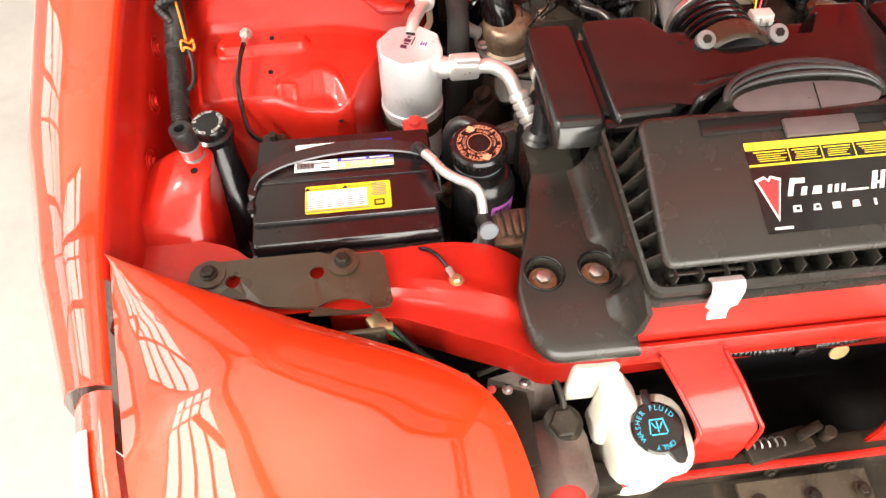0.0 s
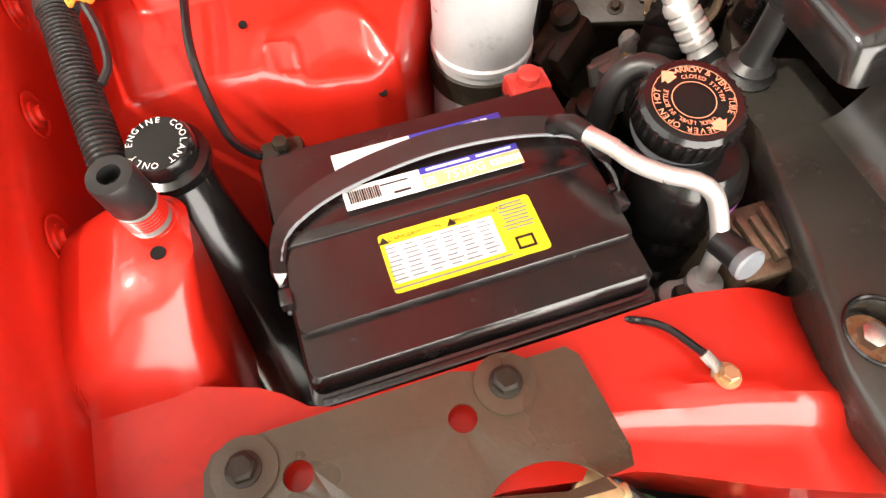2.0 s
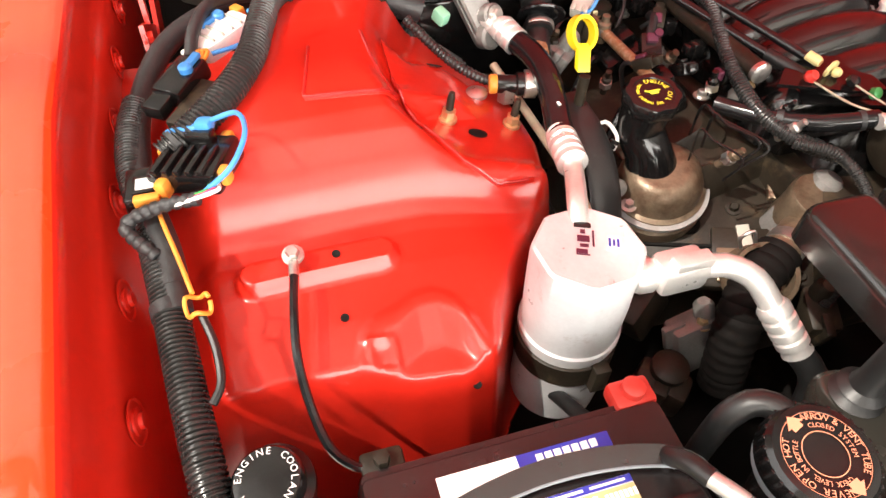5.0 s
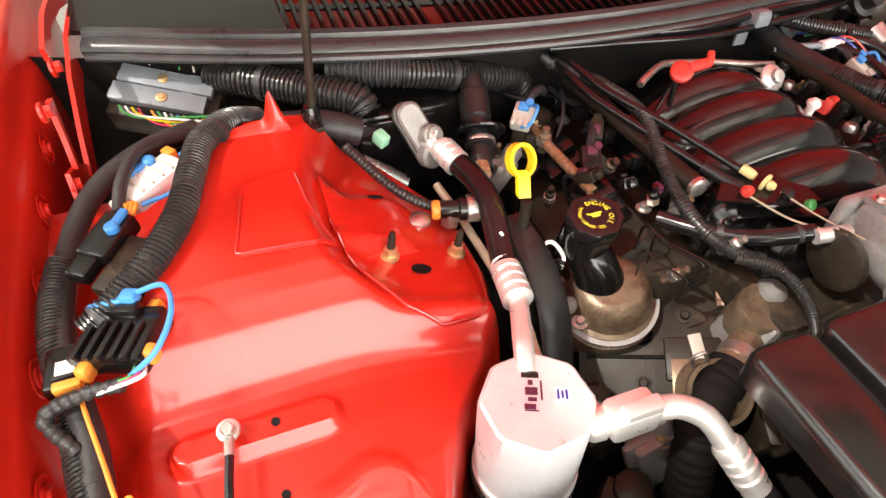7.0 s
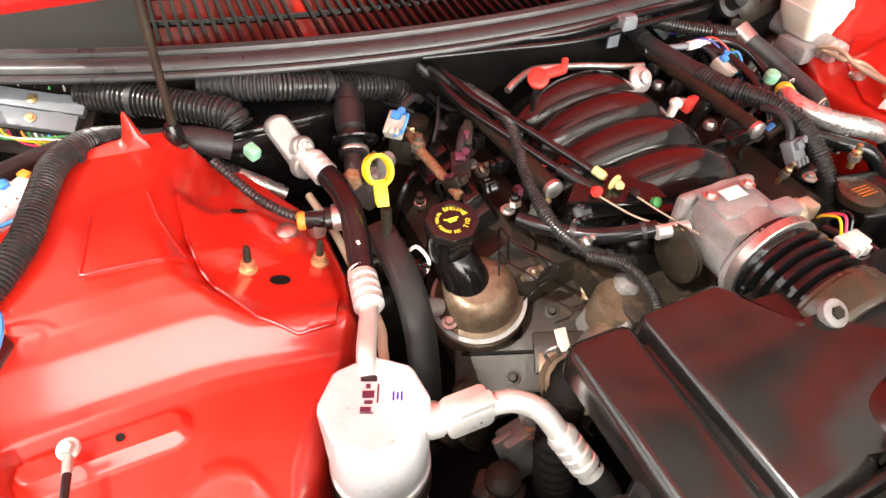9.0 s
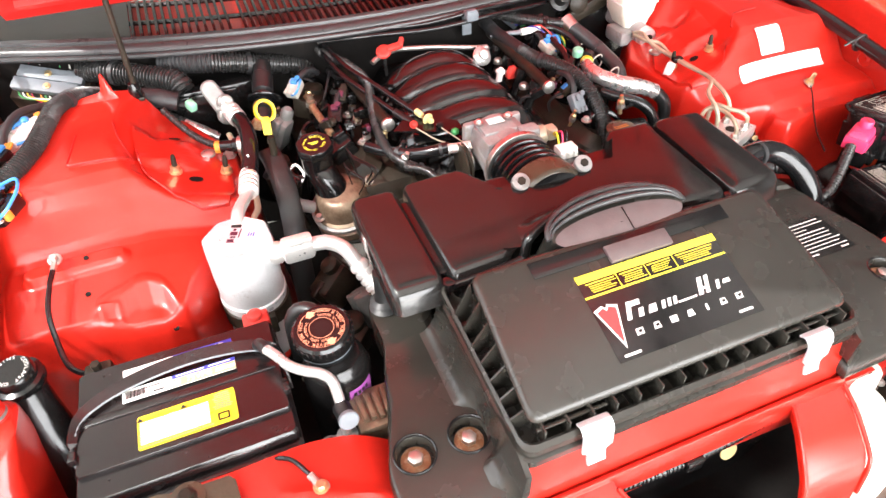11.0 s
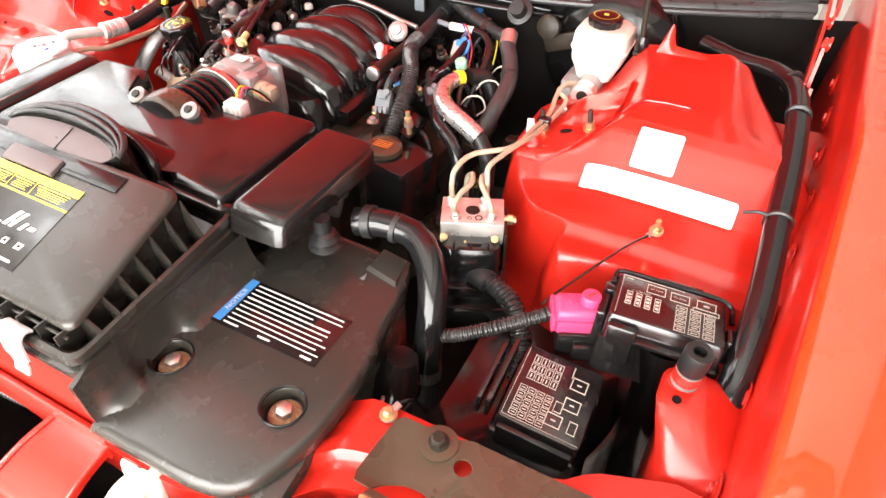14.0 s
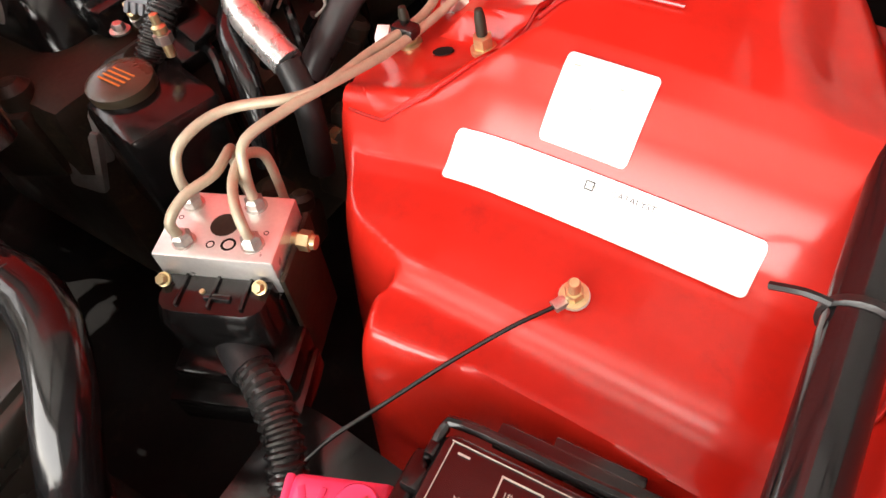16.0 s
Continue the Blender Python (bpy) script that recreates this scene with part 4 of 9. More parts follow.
    part("fine_print", bars(rows, my3), GREY, yl)
    for x in (-0.5735, -0.5265):
        part("warning_triangle", prism([(x - 0.0035, 0.1107), (x + 0.0035, 0.1107), (x, 0.1162)], 0.7484, 0.7488), INK, yl)
    part("recycle_mark", bars(frame_bars(0.0385, -0.013, 0.011, 0.008, 0.0016), my3), INK, yl)
    # posts and clamps at the back
    part("red_terminal_cover", join(box((-0.428, 0.218, 0.738), (0.034, 0.024, 0.018), 0.004), lathe([(0.009, 0), (0.009, 0.008), (0.006, 0.010), (0, 0.010)], (-0.428, 0.218, 0.746))), REDPL, b, "red terminal cover")
    part("black_terminal", join(box((-0.622, 0.219, 0.730), (0.032, 0.022, 0.018), 0.004), lathe([(0.006, 0), (0.006, 0.010), (0, 0.011)], (-0.622, 0.219, 0.738), flat=6)), GRIME, b)
    return b


battery()


def ground_cable(name, label, pts, r, lug_at, material=HOSE, aim=(0, 0, 1), bolt_mat=None):
    c = thing(name, label, "ground cable", pts[-1])
    part("cable", tube(pts, r, seg=8), material, c)
    x, y, z = lug_at
    d = (Vector(pts[0]) - Vector(lug_at)).normalized()
    lg = join(lathe([(0.009, 0), (0.009, 0.0016), (0.004, 0.0017)], lug_at, aim, seg=20), tube([Vector(lug_at) + d * 0.006 + Vector((0, 0, 0.001)), Vector(pts[0])], 0.0042, seg=8, squash=0.6))
    part("lug", lg, STEEL, c, "crimped tinned lug")
    bolt(c, Vector(lug_at) + Vector(aim).normalized() * 0.0016, 0.0062, 0.008, bolt_mat or STEEL, aim, 1.35)
    return c


ground_cable("battery_ground_cable", "thin black ground cable bolted to red wheelhouse", [(-0.658, 0.362, 0.790), (-0.662, 0.335, 0.787), (-0.666, 0.300, 0.775), (-0.664, 0.27, 0.752), (-0.656, 0.240, 0.738), (-0.64, 0.222, 0.735), (-0.625, 0.219, 0.735)], 0.0036, (-0.656, 0.383, 0.7905), aim=(0, -0.3, 1))
ground_cable("ground_strap", "short black ground wire bolted to red front panel", [(-0.412, -0.021, 0.745), (-0.425, 0.002, 0.743), (-0.441, 0.016, 0.735), (-0.455, 0.026, 0.715)], 0.0026, (-0.404, -0.037, 0.7385), bolt_mat=BRASS)
ground_cable("ground_strap", "short ground wire bolted to red front panel", [(0.476, 0.022, 0.742), (0.482, 0.035, 0.735), (0.49, 0.05, 0.70)], 0.0026, (0.472, 0.008, 0.7385), bolt_mat=BRASS)
ground_cable("ground_wire", "thin dark wire bolted to red wheelhouse", [(0.631, 0.357, 0.768), (0.615, 0.335, 0.764), (0.592, 0.303, 0.751), (0.570, 0.268, 0.738), (0.556, 0.242, 0.733), (0.549, 0.225, 0.728)], 0.0014, (0.638, 0.369, 0.7685), aim=(0, -0.3, 1), bolt_mat=BRASS)


_gw = bpy.data.objects["ground_wire"]
part("stud", lathe([(0.0036, 0), (0.0036, 0.019), (0.0028, 0.021), (0, 0.021)], (0.638, 0.369, 0.7700), (0, -0.3, 1), seg=12), BRASS, _gw)


def coolant_neck():
    c = thing("coolant_filler", "black coolant filler neck with white-lettered black cap", "coolant filler", (-0.67, 0.16, 0.5))
    top = Vector((-0.694, 0.206, 0.786))
    aim = Vector((-0.05, -0.10, 1)).normalized()
    part("neck", tube([top - aim * 0.02, Vector((-0.688, 0.190, 0.735)), Vector((-0.676, 0.158, 0.68)), Vector((-0.665, 0.12, 0.60)), Vector((-0.66, 0.10, 0.52))], 0.0225, seg=20, radii=[0.0215, 0.0235, 0.028, 0.034, 0.040]), BLACK_SAT, c)
    cap = part("cap", lathe([(0.026, -0.024), (0.0275, -0.020), (0.0275, -0.012), (0.0225, -0.010), (0.0225, 0.0), (0.0205, 0.003), (0.016, 0.0036), (0, 0.0034)], top, aim, seg=32), BLACK_SAT, c, "round black cap with ring lettering")
    q = Matrix.Translation(top + aim * 0.0041) @ Vector((0, 0, 1)).rotation_difference(aim).to_matrix().to_4x4()
    part("lettering", ring_letters("ENGINE COOLANT ONLY ", 0.0172, 0.0064, q, 178), WPRINT, cap)
    part("tank", box((-0.668, 0.11, 0.49), (0.055, 0.12, 0.16), 0.012), BLACK_SAT, c)
    return c


coolant_neck()


def hood_stop(s):
    """The pressed horn with its rubber hood buffer."""
    h = thing("hood_stop_mount", "pressed red mount with black rubber hood buffer", "hood stop", (s * 0.72, 0.12, 0.6), "hood stops")
    rows = [(0.747, 0.110, 0.118, 0.172, 0.032, 0.640), (0.747, 0.112, 0.116, 0.168, 0.032, 0.690), (0.744, 0.121, 0.108, 0.150, 0.030, 0.722), (0.734, 0.131, 0.086, 0.116, 0.026, 0.752),
            (0.717, 0.136, 0.062, 0.084, 0.022, 0.774), (0.708, 0.137, 0.050, 0.062, 0.019, 0.785), (0.705, 0.138, 0.038, 0.040, 0.016, 0.790), (0.703, 0.138, 0.014, 0.012, 0.005, 0.7905)]
    ox, oy, oz = (0.012, 0.008, -0.019) if s > 0 else (0.0, 0.0, 0.0)
    part("pressing", loft([[(s * (p[0] + (0.019 - 0.007 * ease(z, 0.735, 0.785) if s > 0 else 0.0)), p[1] + oy, p[2]) for p in rounded(cx, cy, w, d, r, z + oz, 6)] for cx, cy, w, d, r, z in rows]), RED_IN, h)
    at = (s * (0.7025 + ox), 0.147 + oy, 0.784 + oz)
    aim = (s * 0.05, -0.03, 1)
    part("stem_boss", lathe([(0.017, 0), (0.0165, 0.004), (0.0145, 0.0068), (0.011, 0.0072)], at, aim, seg=28), RED_IN, h)
    stem = part("threaded_stem", lathe([(r, 0.006 + z) for k in range(8) for r, z in ((0.0102, 0.0026 * k), (0.0130, 0.0026 * k + 0.0013))] + [(0.010, 0.0274)], at, aim, seg=24), GREYCAST, h, "ribbed stem with red overspray")
    for k in range(2, 7):
        part("paint_ring", lathe([(0.0124, 0.0068 + 0.0026 * k), (0.0133, 0.0073 + 0.0026 * k), (0.0124, 0.0078 + 0.0026 * k)], at, aim, seg=24), RED_IN, stem)
    part("buffer", lathe([(0.0124, 0.027), (0.0136, 0.029), (0.0132, 0.052), (0.0124, 0.0545), (0.0064, 0.0545), (0.0058, 0.044), (0, 0.044)], at, aim, seg=28), RUBBER, h, "hollow black rubber buffer")
    part("panel_hole", lathe([(0.0045, 0), (0.0045, 0.0012), (0, 0.0006)], (s * (0.701 + ox), 0.1225 + oy, 0.7898 + oz), (0, -0.12, 1), seg=14), PIT, h, "small open hole")
    return h


hood_stop(-1), hood_stop(1)


def lamp_bracket(s):
    h = thing("headlamp_bracket", "dark olive stamped steel headlamp bracket, bolted down", "bracket", (s * 0.59, -0.02, 0.70), "headlamp brackets")
    arc = [(0.535 + 0.040 * math.cos(a), -0.083 + 0.036 * math.sin(a)) for a in steps(radians(25), radians(165), 12)]
    out = [(0.706, 0.004), (0.700, 0.013), (0.690, 0.016), (0.56, 0.016), (0.542, 0.010), (0.490, 0.009), (0.484, 0.002), (0.478, -0.056), (0.482, -0.066)] + arc + [(0.50 + 0.12, -0.048), (0.64, -0.036), (0.70, -0.030), (0.708, -0.012)]
    out = [(s * x, y) for x, y in out]
    part("stamping", plate(out, [(s * 0.657, -0.013, 0.0085), (s * 0.562, -0.012, 0.0085)], 0.7475, 0.003,
                           bend=lambda x, y: -0.004 * ease(-y, 0.018, 0.026) + 0.006 * ease(-y, 0.05, 0.075)), BROWN, h)
    for x in (0.684, 0.532):
        b = part("washer", lathe([(0.0185, 0), (0.0185, 0.0018), (0.010, 0.0024)], (s * x, -0.001, 0.7475), seg=28), BROWN, h)
        part("bolt_head", join(lathe([(0.010, 0.002), (0.010, 0.004), (0.0085, 0.0045)], (s * x, -0.001, 0.7475), seg=20), lathe([(0.0082, 0.004), (0.0082, 0.010), (0.006, 0.0115), (0, 0.0115)], (s * x, -0.001, 0.7475), flat=6)), GRIME, b)
    part("rear_leg", box((s * 0.59, -0.075, 0.68), (0.2, 0.006, 0.10), 0.002, (10, 0, 0)), BROWN, h)
    return h


lamp_bracket(-1), lamp_bracket(1)


def surge_tank():
    t = thing("pressure_tank", "black pressure tank with orange-lettered ribbed cap", "coolant tank", (-0.35, 0.11, 0.5))
    top = Vector((-0.3555, 0.124, 0.7935))
    aim = Vector((-0.02, -0.10, 1)).normalized()
    n = 48
    bm = lathe([(0.0345, -0.022), (0.0355, -0.020), (0.0355, -0.002), (0.0325, 0.0015), (0.028, 0.0022), (0.0275, 0.0010), (0, 0.0010)], top, aim, seg=n)
    cap = part("cap", bm, BLACK_SAT, t, "round black cap with orange ring lettering")
    q = Matrix.Translation(top + aim * 0.0014) @ Vector((0, 0, 1)).rotation_difference(aim).to_matrix().to_4x4()
    for k in range(30):
        a = k * math.tau / 30
        part("grip_rib", moved(box((0.0358 * math.cos(a), 0.0358 * math.sin(a), -0.011), (0.002, 0.0032, 0.016), 0.0006, (0, 0, math.degrees(a))), q), BLACK_SAT, cap)
    part("printed_ring", join(moved(lathe([(0.0142, 0.0004), (0.0148, 0.0004)], (0, 0, 0), seg=40, cap=False), q), moved(lathe([(0.0272, 0.0004), (0.0276, 0.0004)], (0, 0, 0), seg=40, cap=False), q)), SALMON, cap)
    part("lettering", join(ring_letters("NEVER OPEN HOT ", 0.0242, 0.0062, q @ pose(0, 0, 0.0006), 280, 150), ring_letters("ARROW & VENT TUBE ", 0.0242, 0.0062, q @ pose(0, 0, 0.0006), 95, 150),
                           ring_letters("CHECK LEVEL IN BOTTLE ", 0.0185, 0.0046, q @ pose(0, 0, 0.0006), 290, 160), ring_letters("CLOSED SYSTEM ", 0.0185, 0.0046, q @ pose(0, 0, 0.0006), 90, 120)), SALMON, cap)
    arrows = []
    for a in (110, 285):
        arrows.append(moved(prism([(-0.004, -0.002), (0.004, -0.002), (0.004, 0.001), (0.007, 0.001), (0, 0.008), (-0.007, 0.001), (-0.004, 0.001)], 0.0004, 0.0008), q @ Matrix.Rotation(radians(a - 90), 4, "Z") @ pose(0, 0.0215, 0)))
    for bm in arrows:
        part("arrow", bm, SALMON, cap)
    part("neck", lathe([(0.031, -0.034), (0.033, -0.030), (0.033, -0.022), (0.030, -0.020)], top, aim, seg=32), GREY, t)
    ax, ay = -0.350, 0.106
    prof = [(0.036, 0.45), (0.040, 0.50)]
    for z in (0.56, 0.60, 0.64, 0.68):
        prof += [(0.041, z), (0.041, z + 0.012), (0.0395, z + 0.014), (0.0395, z + 0.018)]
    prof += [(0.0405, 0.702), (0.0412, 0.742), (0.036, 0.758), (0.030, 0.764)]
    part("body", lathe(prof, (ax, ay, 0), (0, 0, 1), seg=36), BLACK_SAT, t)
    lab = sheet(lambda u, v: (ax + 0.0416 * math.sin(u), ay - 0.0416 * math.cos(u), v), steps(0.10, 0.95, 8), [0.706, 0.738])
    lb = part("purple_label", lab, PURPLE, t, "purple sticker")
    part("label_print", join(*[sheet(lambda u, v: (ax + 0.0419 * math.sin(u), ay - 0.0419 * math.cos(u), v), steps(a, a + 0.1, 2), [z, z + 0.007]) for z in (0.725,) for a in (0.22, 0.36, 0.50, 0.64)]
                              + [sheet(lambda u, v: (ax + 0.0419 * math.sin(u), ay - 0.0419 * math.cos(u), v), steps(0.22, 0.75, 4), [z, z + 0.0015]) for z in (0.717, 0.712)]), INK, lb)
    part("vent_hose", tube([(-0.345, 0.128, 0.772), (-0.352, 0.150, 0.785), (-0.368, 0.168, 0.788), (-0.385, 0.172, 0.770), (-0.388, 0.172, 0.70)], 0.0095, seg=12), RUBBER, t)
    return t


surge_tank()


def ac_line():
    a = thing("refrigerant_line", "bare aluminium line with black-capped service port", "refrigerant line", (-0.37, 0.05, 0.55))
    part("dark_end", tube([(-0.445, 0.30, 0.62), (-0.438, 0.20, 0.70), (-0.430, 0.155, 0.765), (-0.422, 0.135, 0.774)], 0.0072, seg=12), RUBBER, a)
    part("line", tube([(-0.423, 0.137, 0.7735), (-0.412, 0.118, 0.776), (-0.403, 0.102, 0.775), (-0.388, 0.088, 0.774), (-0.372, 0.078, 0.773), (-0.3625, 0.068, 0.768), (-0.360, 0.056, 0.755), (-0.360, 0.044, 0.735), (-0.361, 0.036, 0.69)], 0.0062, seg=14), ALU, a)
    p = part("service_port", tube([(-0.360, 0.046, 0.742), (-0.3575, 0.026, 0.748)], 0.0105, seg=16, step=0.004), RUBBER, a, "knurled black port")
    part("port_cap", lathe([(0.0112, 0), (0.0118, 0.002), (0.0118, 0.006), (0.010, 0.0075), (0, 0.0075)], (-0.3575, 0.026, 0.748), (0.12, -0.95, 0.30), seg=24), GREY, p, "grey-blue port cap")
    part("block", join(box((-0.372, 0.034, 0.680), (0.040, 0.026, 0.03), 0.006), lathe([(0.013, -0.03), (0.013, 0.012), (0.008, 0.014)], (-0.361, 0.035, 0.69), seg=20), lathe([(0.012, -0.03), (0.012, 0.006), (0.008, 0.008)], (-0.383, 0.034, 0.69), seg=20)), CAST, a)
    bolt(a, (-0.382, 0.032, 0.695), 0.007, 0.012, GRIME)
    part("condenser_end", join(box((-0.322, 0.046, 0.64), (0.046, 0.05, 0.15), 0.003), box((-0.322, 0.046, 0.718), (0.052, 0.056, 0.010), 0.003)), TAN, a)
    rnd = random.Random(11)
    for k in range(4):
        part("fin_block", box((-0.338 + 0.010 * k, 0.046 + rnd.uniform(-0.004, 0.004), 0.726), (0.007, 0.036, 0.006 + rnd.uniform(0, 0.003)), 0.0015, (0, 0, rnd.uniform(-6, 6))), TAN, a)
    return a


ac_line()


# ---- air cleaner in the middle of the bay ----
LID_SLOPE = 0.31


def lid_z(y):
    return 0.863 + (y - 0.019) * LID_SLOPE


def lid_plane(x, y, lift=0.0):
    return Matrix.Translation((x, y, lid_z(y) + lift)) @ Matrix.Rotation(math.atan(LID_SLOPE), 4, "X")


def air_cleaner():
    a = thing("air_cleaner", "large black plastic air cleaner box with clipped lid", "air cleaner", (0, 0.0, 0.68))

    # lower housing, flaring to the foot
    def ring(w, y0, y1, z, r=0.014, tilt=0.0):
        return [(x, y, z + tilt * (y - y0)) for x, y, _ in rounded(0, (y0 + y1) / 2, w, y1 - y0, r, z, 3)]

    part("housing", loft([ring(0.404, -0.090, 0.100, 0.690), ring(0.406, -0.092, 0.100, 0.752), ring(0.420, -0.113, 0.105, 0.7745),
                          ring(0.432, -0.119, 0.108, 0.777, tilt=0.06), ring(0.432, -0.1195, 0.108, 0.788, tilt=0.08), ring(0.424, -0.114, 0.106, 0.790, tilt=0.08), ring(0.424, -0.113, 0.106, 0.7935, tilt=0.09),
                          ring(0.431, -0.1175, 0.108, 0.795, tilt=0.10), ring(0.431, -0.117, 0.108, 0.8035, tilt=0.10), ring(0.425, -0.112, 0.105, 0.8065, tilt=0.10), ring(0.422, -0.109, 0.104, 0.805, tilt=0.10), ring(0.419, -0.107, 0.103, 0.786, tilt=0.10), ring(0.380, -0.085, 0.100, 0.784, tilt=0.10)]), GRAINED, a)
    # lid: an undercut wall, a rounded lip and the sloping top
    rows = [(0.388, -0.0860, 0.070, 0.782), (0.386, -0.0855, 0.066, 0.815), (0.396, -0.0950, 0.063, -0.0105), (0.403, -0.0985, 0.064, -0.0080), (0.4025, -0.0985, 0.063, -0.0045), (0.398, -0.0970, 0.060, -0.0014), (0.390, -0.0930, 0.056, 0.0)]
    rings = []
    for w, y0, y1, z in rows:
        pts = rounded(0, (y0 + y1) / 2, w, y1 - y0, 0.012, 0, 4)
        if z > 0.5:
            rings.append([(x, y, z + 0.10 * (y - y0)) for x, y, _ in pts])
        else:
            rings.append([(x * (1 - 0.045 * (y - y0) / 0.2), y, lid_z(y) + z) for x, y, _ in pts])
    part("lid", loft(rings), GRAINED, a, "sloping black lid with rounded lip", angle=50)
    # webs in the groove under the lip
    for k in range(15):
        x = -0.189 + 0.027 * k
        part("rim_rib", box((x, -0.0965, 0.803), (0.0020, 0.025, 0.030), 0.0005), GRAINED, a)
    for x in (-0.155, 0.155):
        part("rim_ledge", box((x, -0.1005, 0.8110), (0.080, 0.004, 0.003), 0.001), GRAINED, a)
    for s in (-1, 1):
        for k in range(7):
            y = -0.080 + 0.023 * k
            z = 0.806 + 0.10 * (y + 0.1)
            part("side_rib", loft([[(s * 0.189, y - 0.0011, z - 0.015), (s * 0.211, y - 0.0011, z - 0.015), (s * 0.214, y - 0.0011, z + 0.003), (s * 0.195, y - 0.0011, lid_z(y) - 0.010)],
                                   [(s * 0.189, y + 0.0011, z - 0.015), (s * 0.211, y + 0.0011, z - 0.015), (s * 0.214, y + 0.0011, z + 0.003), (s * 0.195, y + 0.0011, lid_z(y) - 0.010)]]), GRAINED, a)
    # bright spring clips
    for x in (-0.139, 0.141):
        line = curve_points([(0, -0.110, 0.812), (0, -0.117, 0.815), (0, -0.124, 0.809), (0, -0.126, 0.795), (0, -0.1275, 0.780), (0, -0.128, 0.772), (0, -0.131, 0.764)], 0.004)
        rings = []
        for i, p in enumerate(line):
            w = 0.0172 if i < len(line) * 0.66 else 0.0105
            d = (line[min(i + 1, len(line) - 1)] - line[max(i - 1, 0)]).normalized()
            n = Vector((0, d.z, -d.y)) * 0.0012
            rings.append([(x - w, p.y + n.y, p.z + n.z), (x + w, p.y + n.y, p.z + n.z), (x + w, p.y - n.y, p.z - n.z), (x - w, p.y - n.y, p.z - n.z)])
        part("spring_clip", loft(rings), CANALU, a, "bright metal spring clip")
    # printed decal on the lid
    dm = lid_plane(0.004, -0.028, 0.0004)
    dec = part("decal", slab((0, 0), 0.184, 0.104, dm), DECAL, a, "glossy black decal with yellow head strip")
    up = lid_plane(0.004, -0.028, 0.0009)
    up2 = lid_plane(0.004, -0.028, 0.0014)
    part("yellow_strip", bars([(0, 0.0470, 0.184, 0.0095), (0.0, 0.0245, 0.184, 0.0024)], up), YPRINT, dec)
    rnd = random.Random(2)
    rows = []
    for cx, w in ((-0.066, 0.036), (-0.026, 0.030), (0.010, 0.030), (0.058, 0.050)):
        rows += [(cx, 0.0395, w, 0.0013)] + [(cx + rnd.uniform(-0.002, 0.002), 0.0365 - 0.0025 * r, w * rnd.uniform(0.7, 0.95), 0.0008) for r in range(4)]
    rows += [(x, 0.034, 0.001, 0.017) for x in (-0.045, -0.008, 0.029)]
    part("yellow_print", bars(rows, up), YPRINT, dec)
    # the brand mark, as plain shapes: a red dart and two rows of white strokes
    dart = [prism([(-0.088, 0.005), (-0.080, 0.0085), (-0.0765, 0.004), (-0.073, 0.0085), (-0.065, 0.005), (-0.0765, -0.034)], 0, 0.0004)]
    part("mark_outline", moved(prism([(-0.091, 0.008), (-0.080, 0.012), (-0.0765, 0.008), (-0.073, 0.012), (-0.062, 0.008), (-0.0765, -0.040)], 0, 0.0004), up), WPRINT, dec)
    part("mark_dart", moved(dart[0], up2), REDLOGO, dec)
    def slanted(x, y, w, h, lean=0.42, cut=0.0):
        """A leaning block; cut narrows its top."""
        return prism([(x - w / 2 - lean * h / 2, y - h / 2), (x + w / 2 - lean * h / 2, y - h / 2), (x + w / 2 + lean * h / 2 - cut, y + h / 2), (x - w / 2 + lean * h / 2 + cut, y + h / 2)], 0, 0.0004)

    for x, y, w, h, cut in ((-0.0535, -0.003, 0.0056, 0.020, 0), (-0.0440, 0.0035, 0.0150, 0.0058, 0.001), (-0.0410, -0.0085, 0.0060, 0.0095, 0), (-0.0265, -0.0085, 0.0105, 0.0088, 0.001), (-0.0125, -0.0085, 0.0044, 0.0088, 0), (-0.0050, -0.0085, 0.0044, 0.0088, 0),
                            (0.0025, -0.0085, 0.0044, 0.0088, 0), (0.0170, -0.0120, 0.0240, 0.0022, 0), (0.0390, -0.003, 0.0060, 0.020, 0), (0.0480, -0.003, 0.0050, 0.020, 0), (0.0425, -0.0060, 0.0130, 0.0028, 0), (0.0600, -0.0075, 0.0044, 0.0100, 0), (0.0720, -0.0065, 0.0100, 0.0046, 0.001)):
        part("script_stroke", moved(slanted(x, y, w, h, cut=cut), up), WPRINT, dec)
    for k in range(7):
        part("name_block", moved(slanted(-0.054 + 0.0215 * k, -0.0275, 0.0030 if k == 4 else 0.0088, 0.0072, 0.15, 0.0012 if k % 2 else 0.0), up), WPRINT, dec)
        if k in (0, 1, 5, 6):
            part("name_slot", moved(slanted(-0.0535 + 0.0215 * k, -0.0275, 0.0038, 0.0030, 0.15), up2), DECAL, dec)
    part("small_bars", bars([(-0.074, -0.047, 0.020, 0.0028), (0.072, -0.045, 0.018, 0.0028)], up), WPRINT, dec)
    # rubber inlet seal on top: an oval mouth with doubled lips along its upper edge
    c = Matrix.Translation((0.001, 0.073, 0.8785)) @ Matrix.Rotation(radians(20), 4, "X")

    def oval(ax, ay, thick, lift, t0, t1, grow=0.5):
        """A lip along part of the oval, thickest at the top of the mouth."""
        rings = []
        for t in [radians(q) for q in steps(t0, t1, 44)]:
            th = thick * (1 - grow + grow * max(0.0, math.sin(t)))
            rings.append([c @ Vector(((ax + th * math.cos(b)) * math.cos(t), (ay + th * math.cos(b)) * math.sin(t), lift * max(0.25, math.sin(t)) + th * math.sin(b))) for b in [j * math.tau / 10 for j in range(10)]])
        return loft(rings)

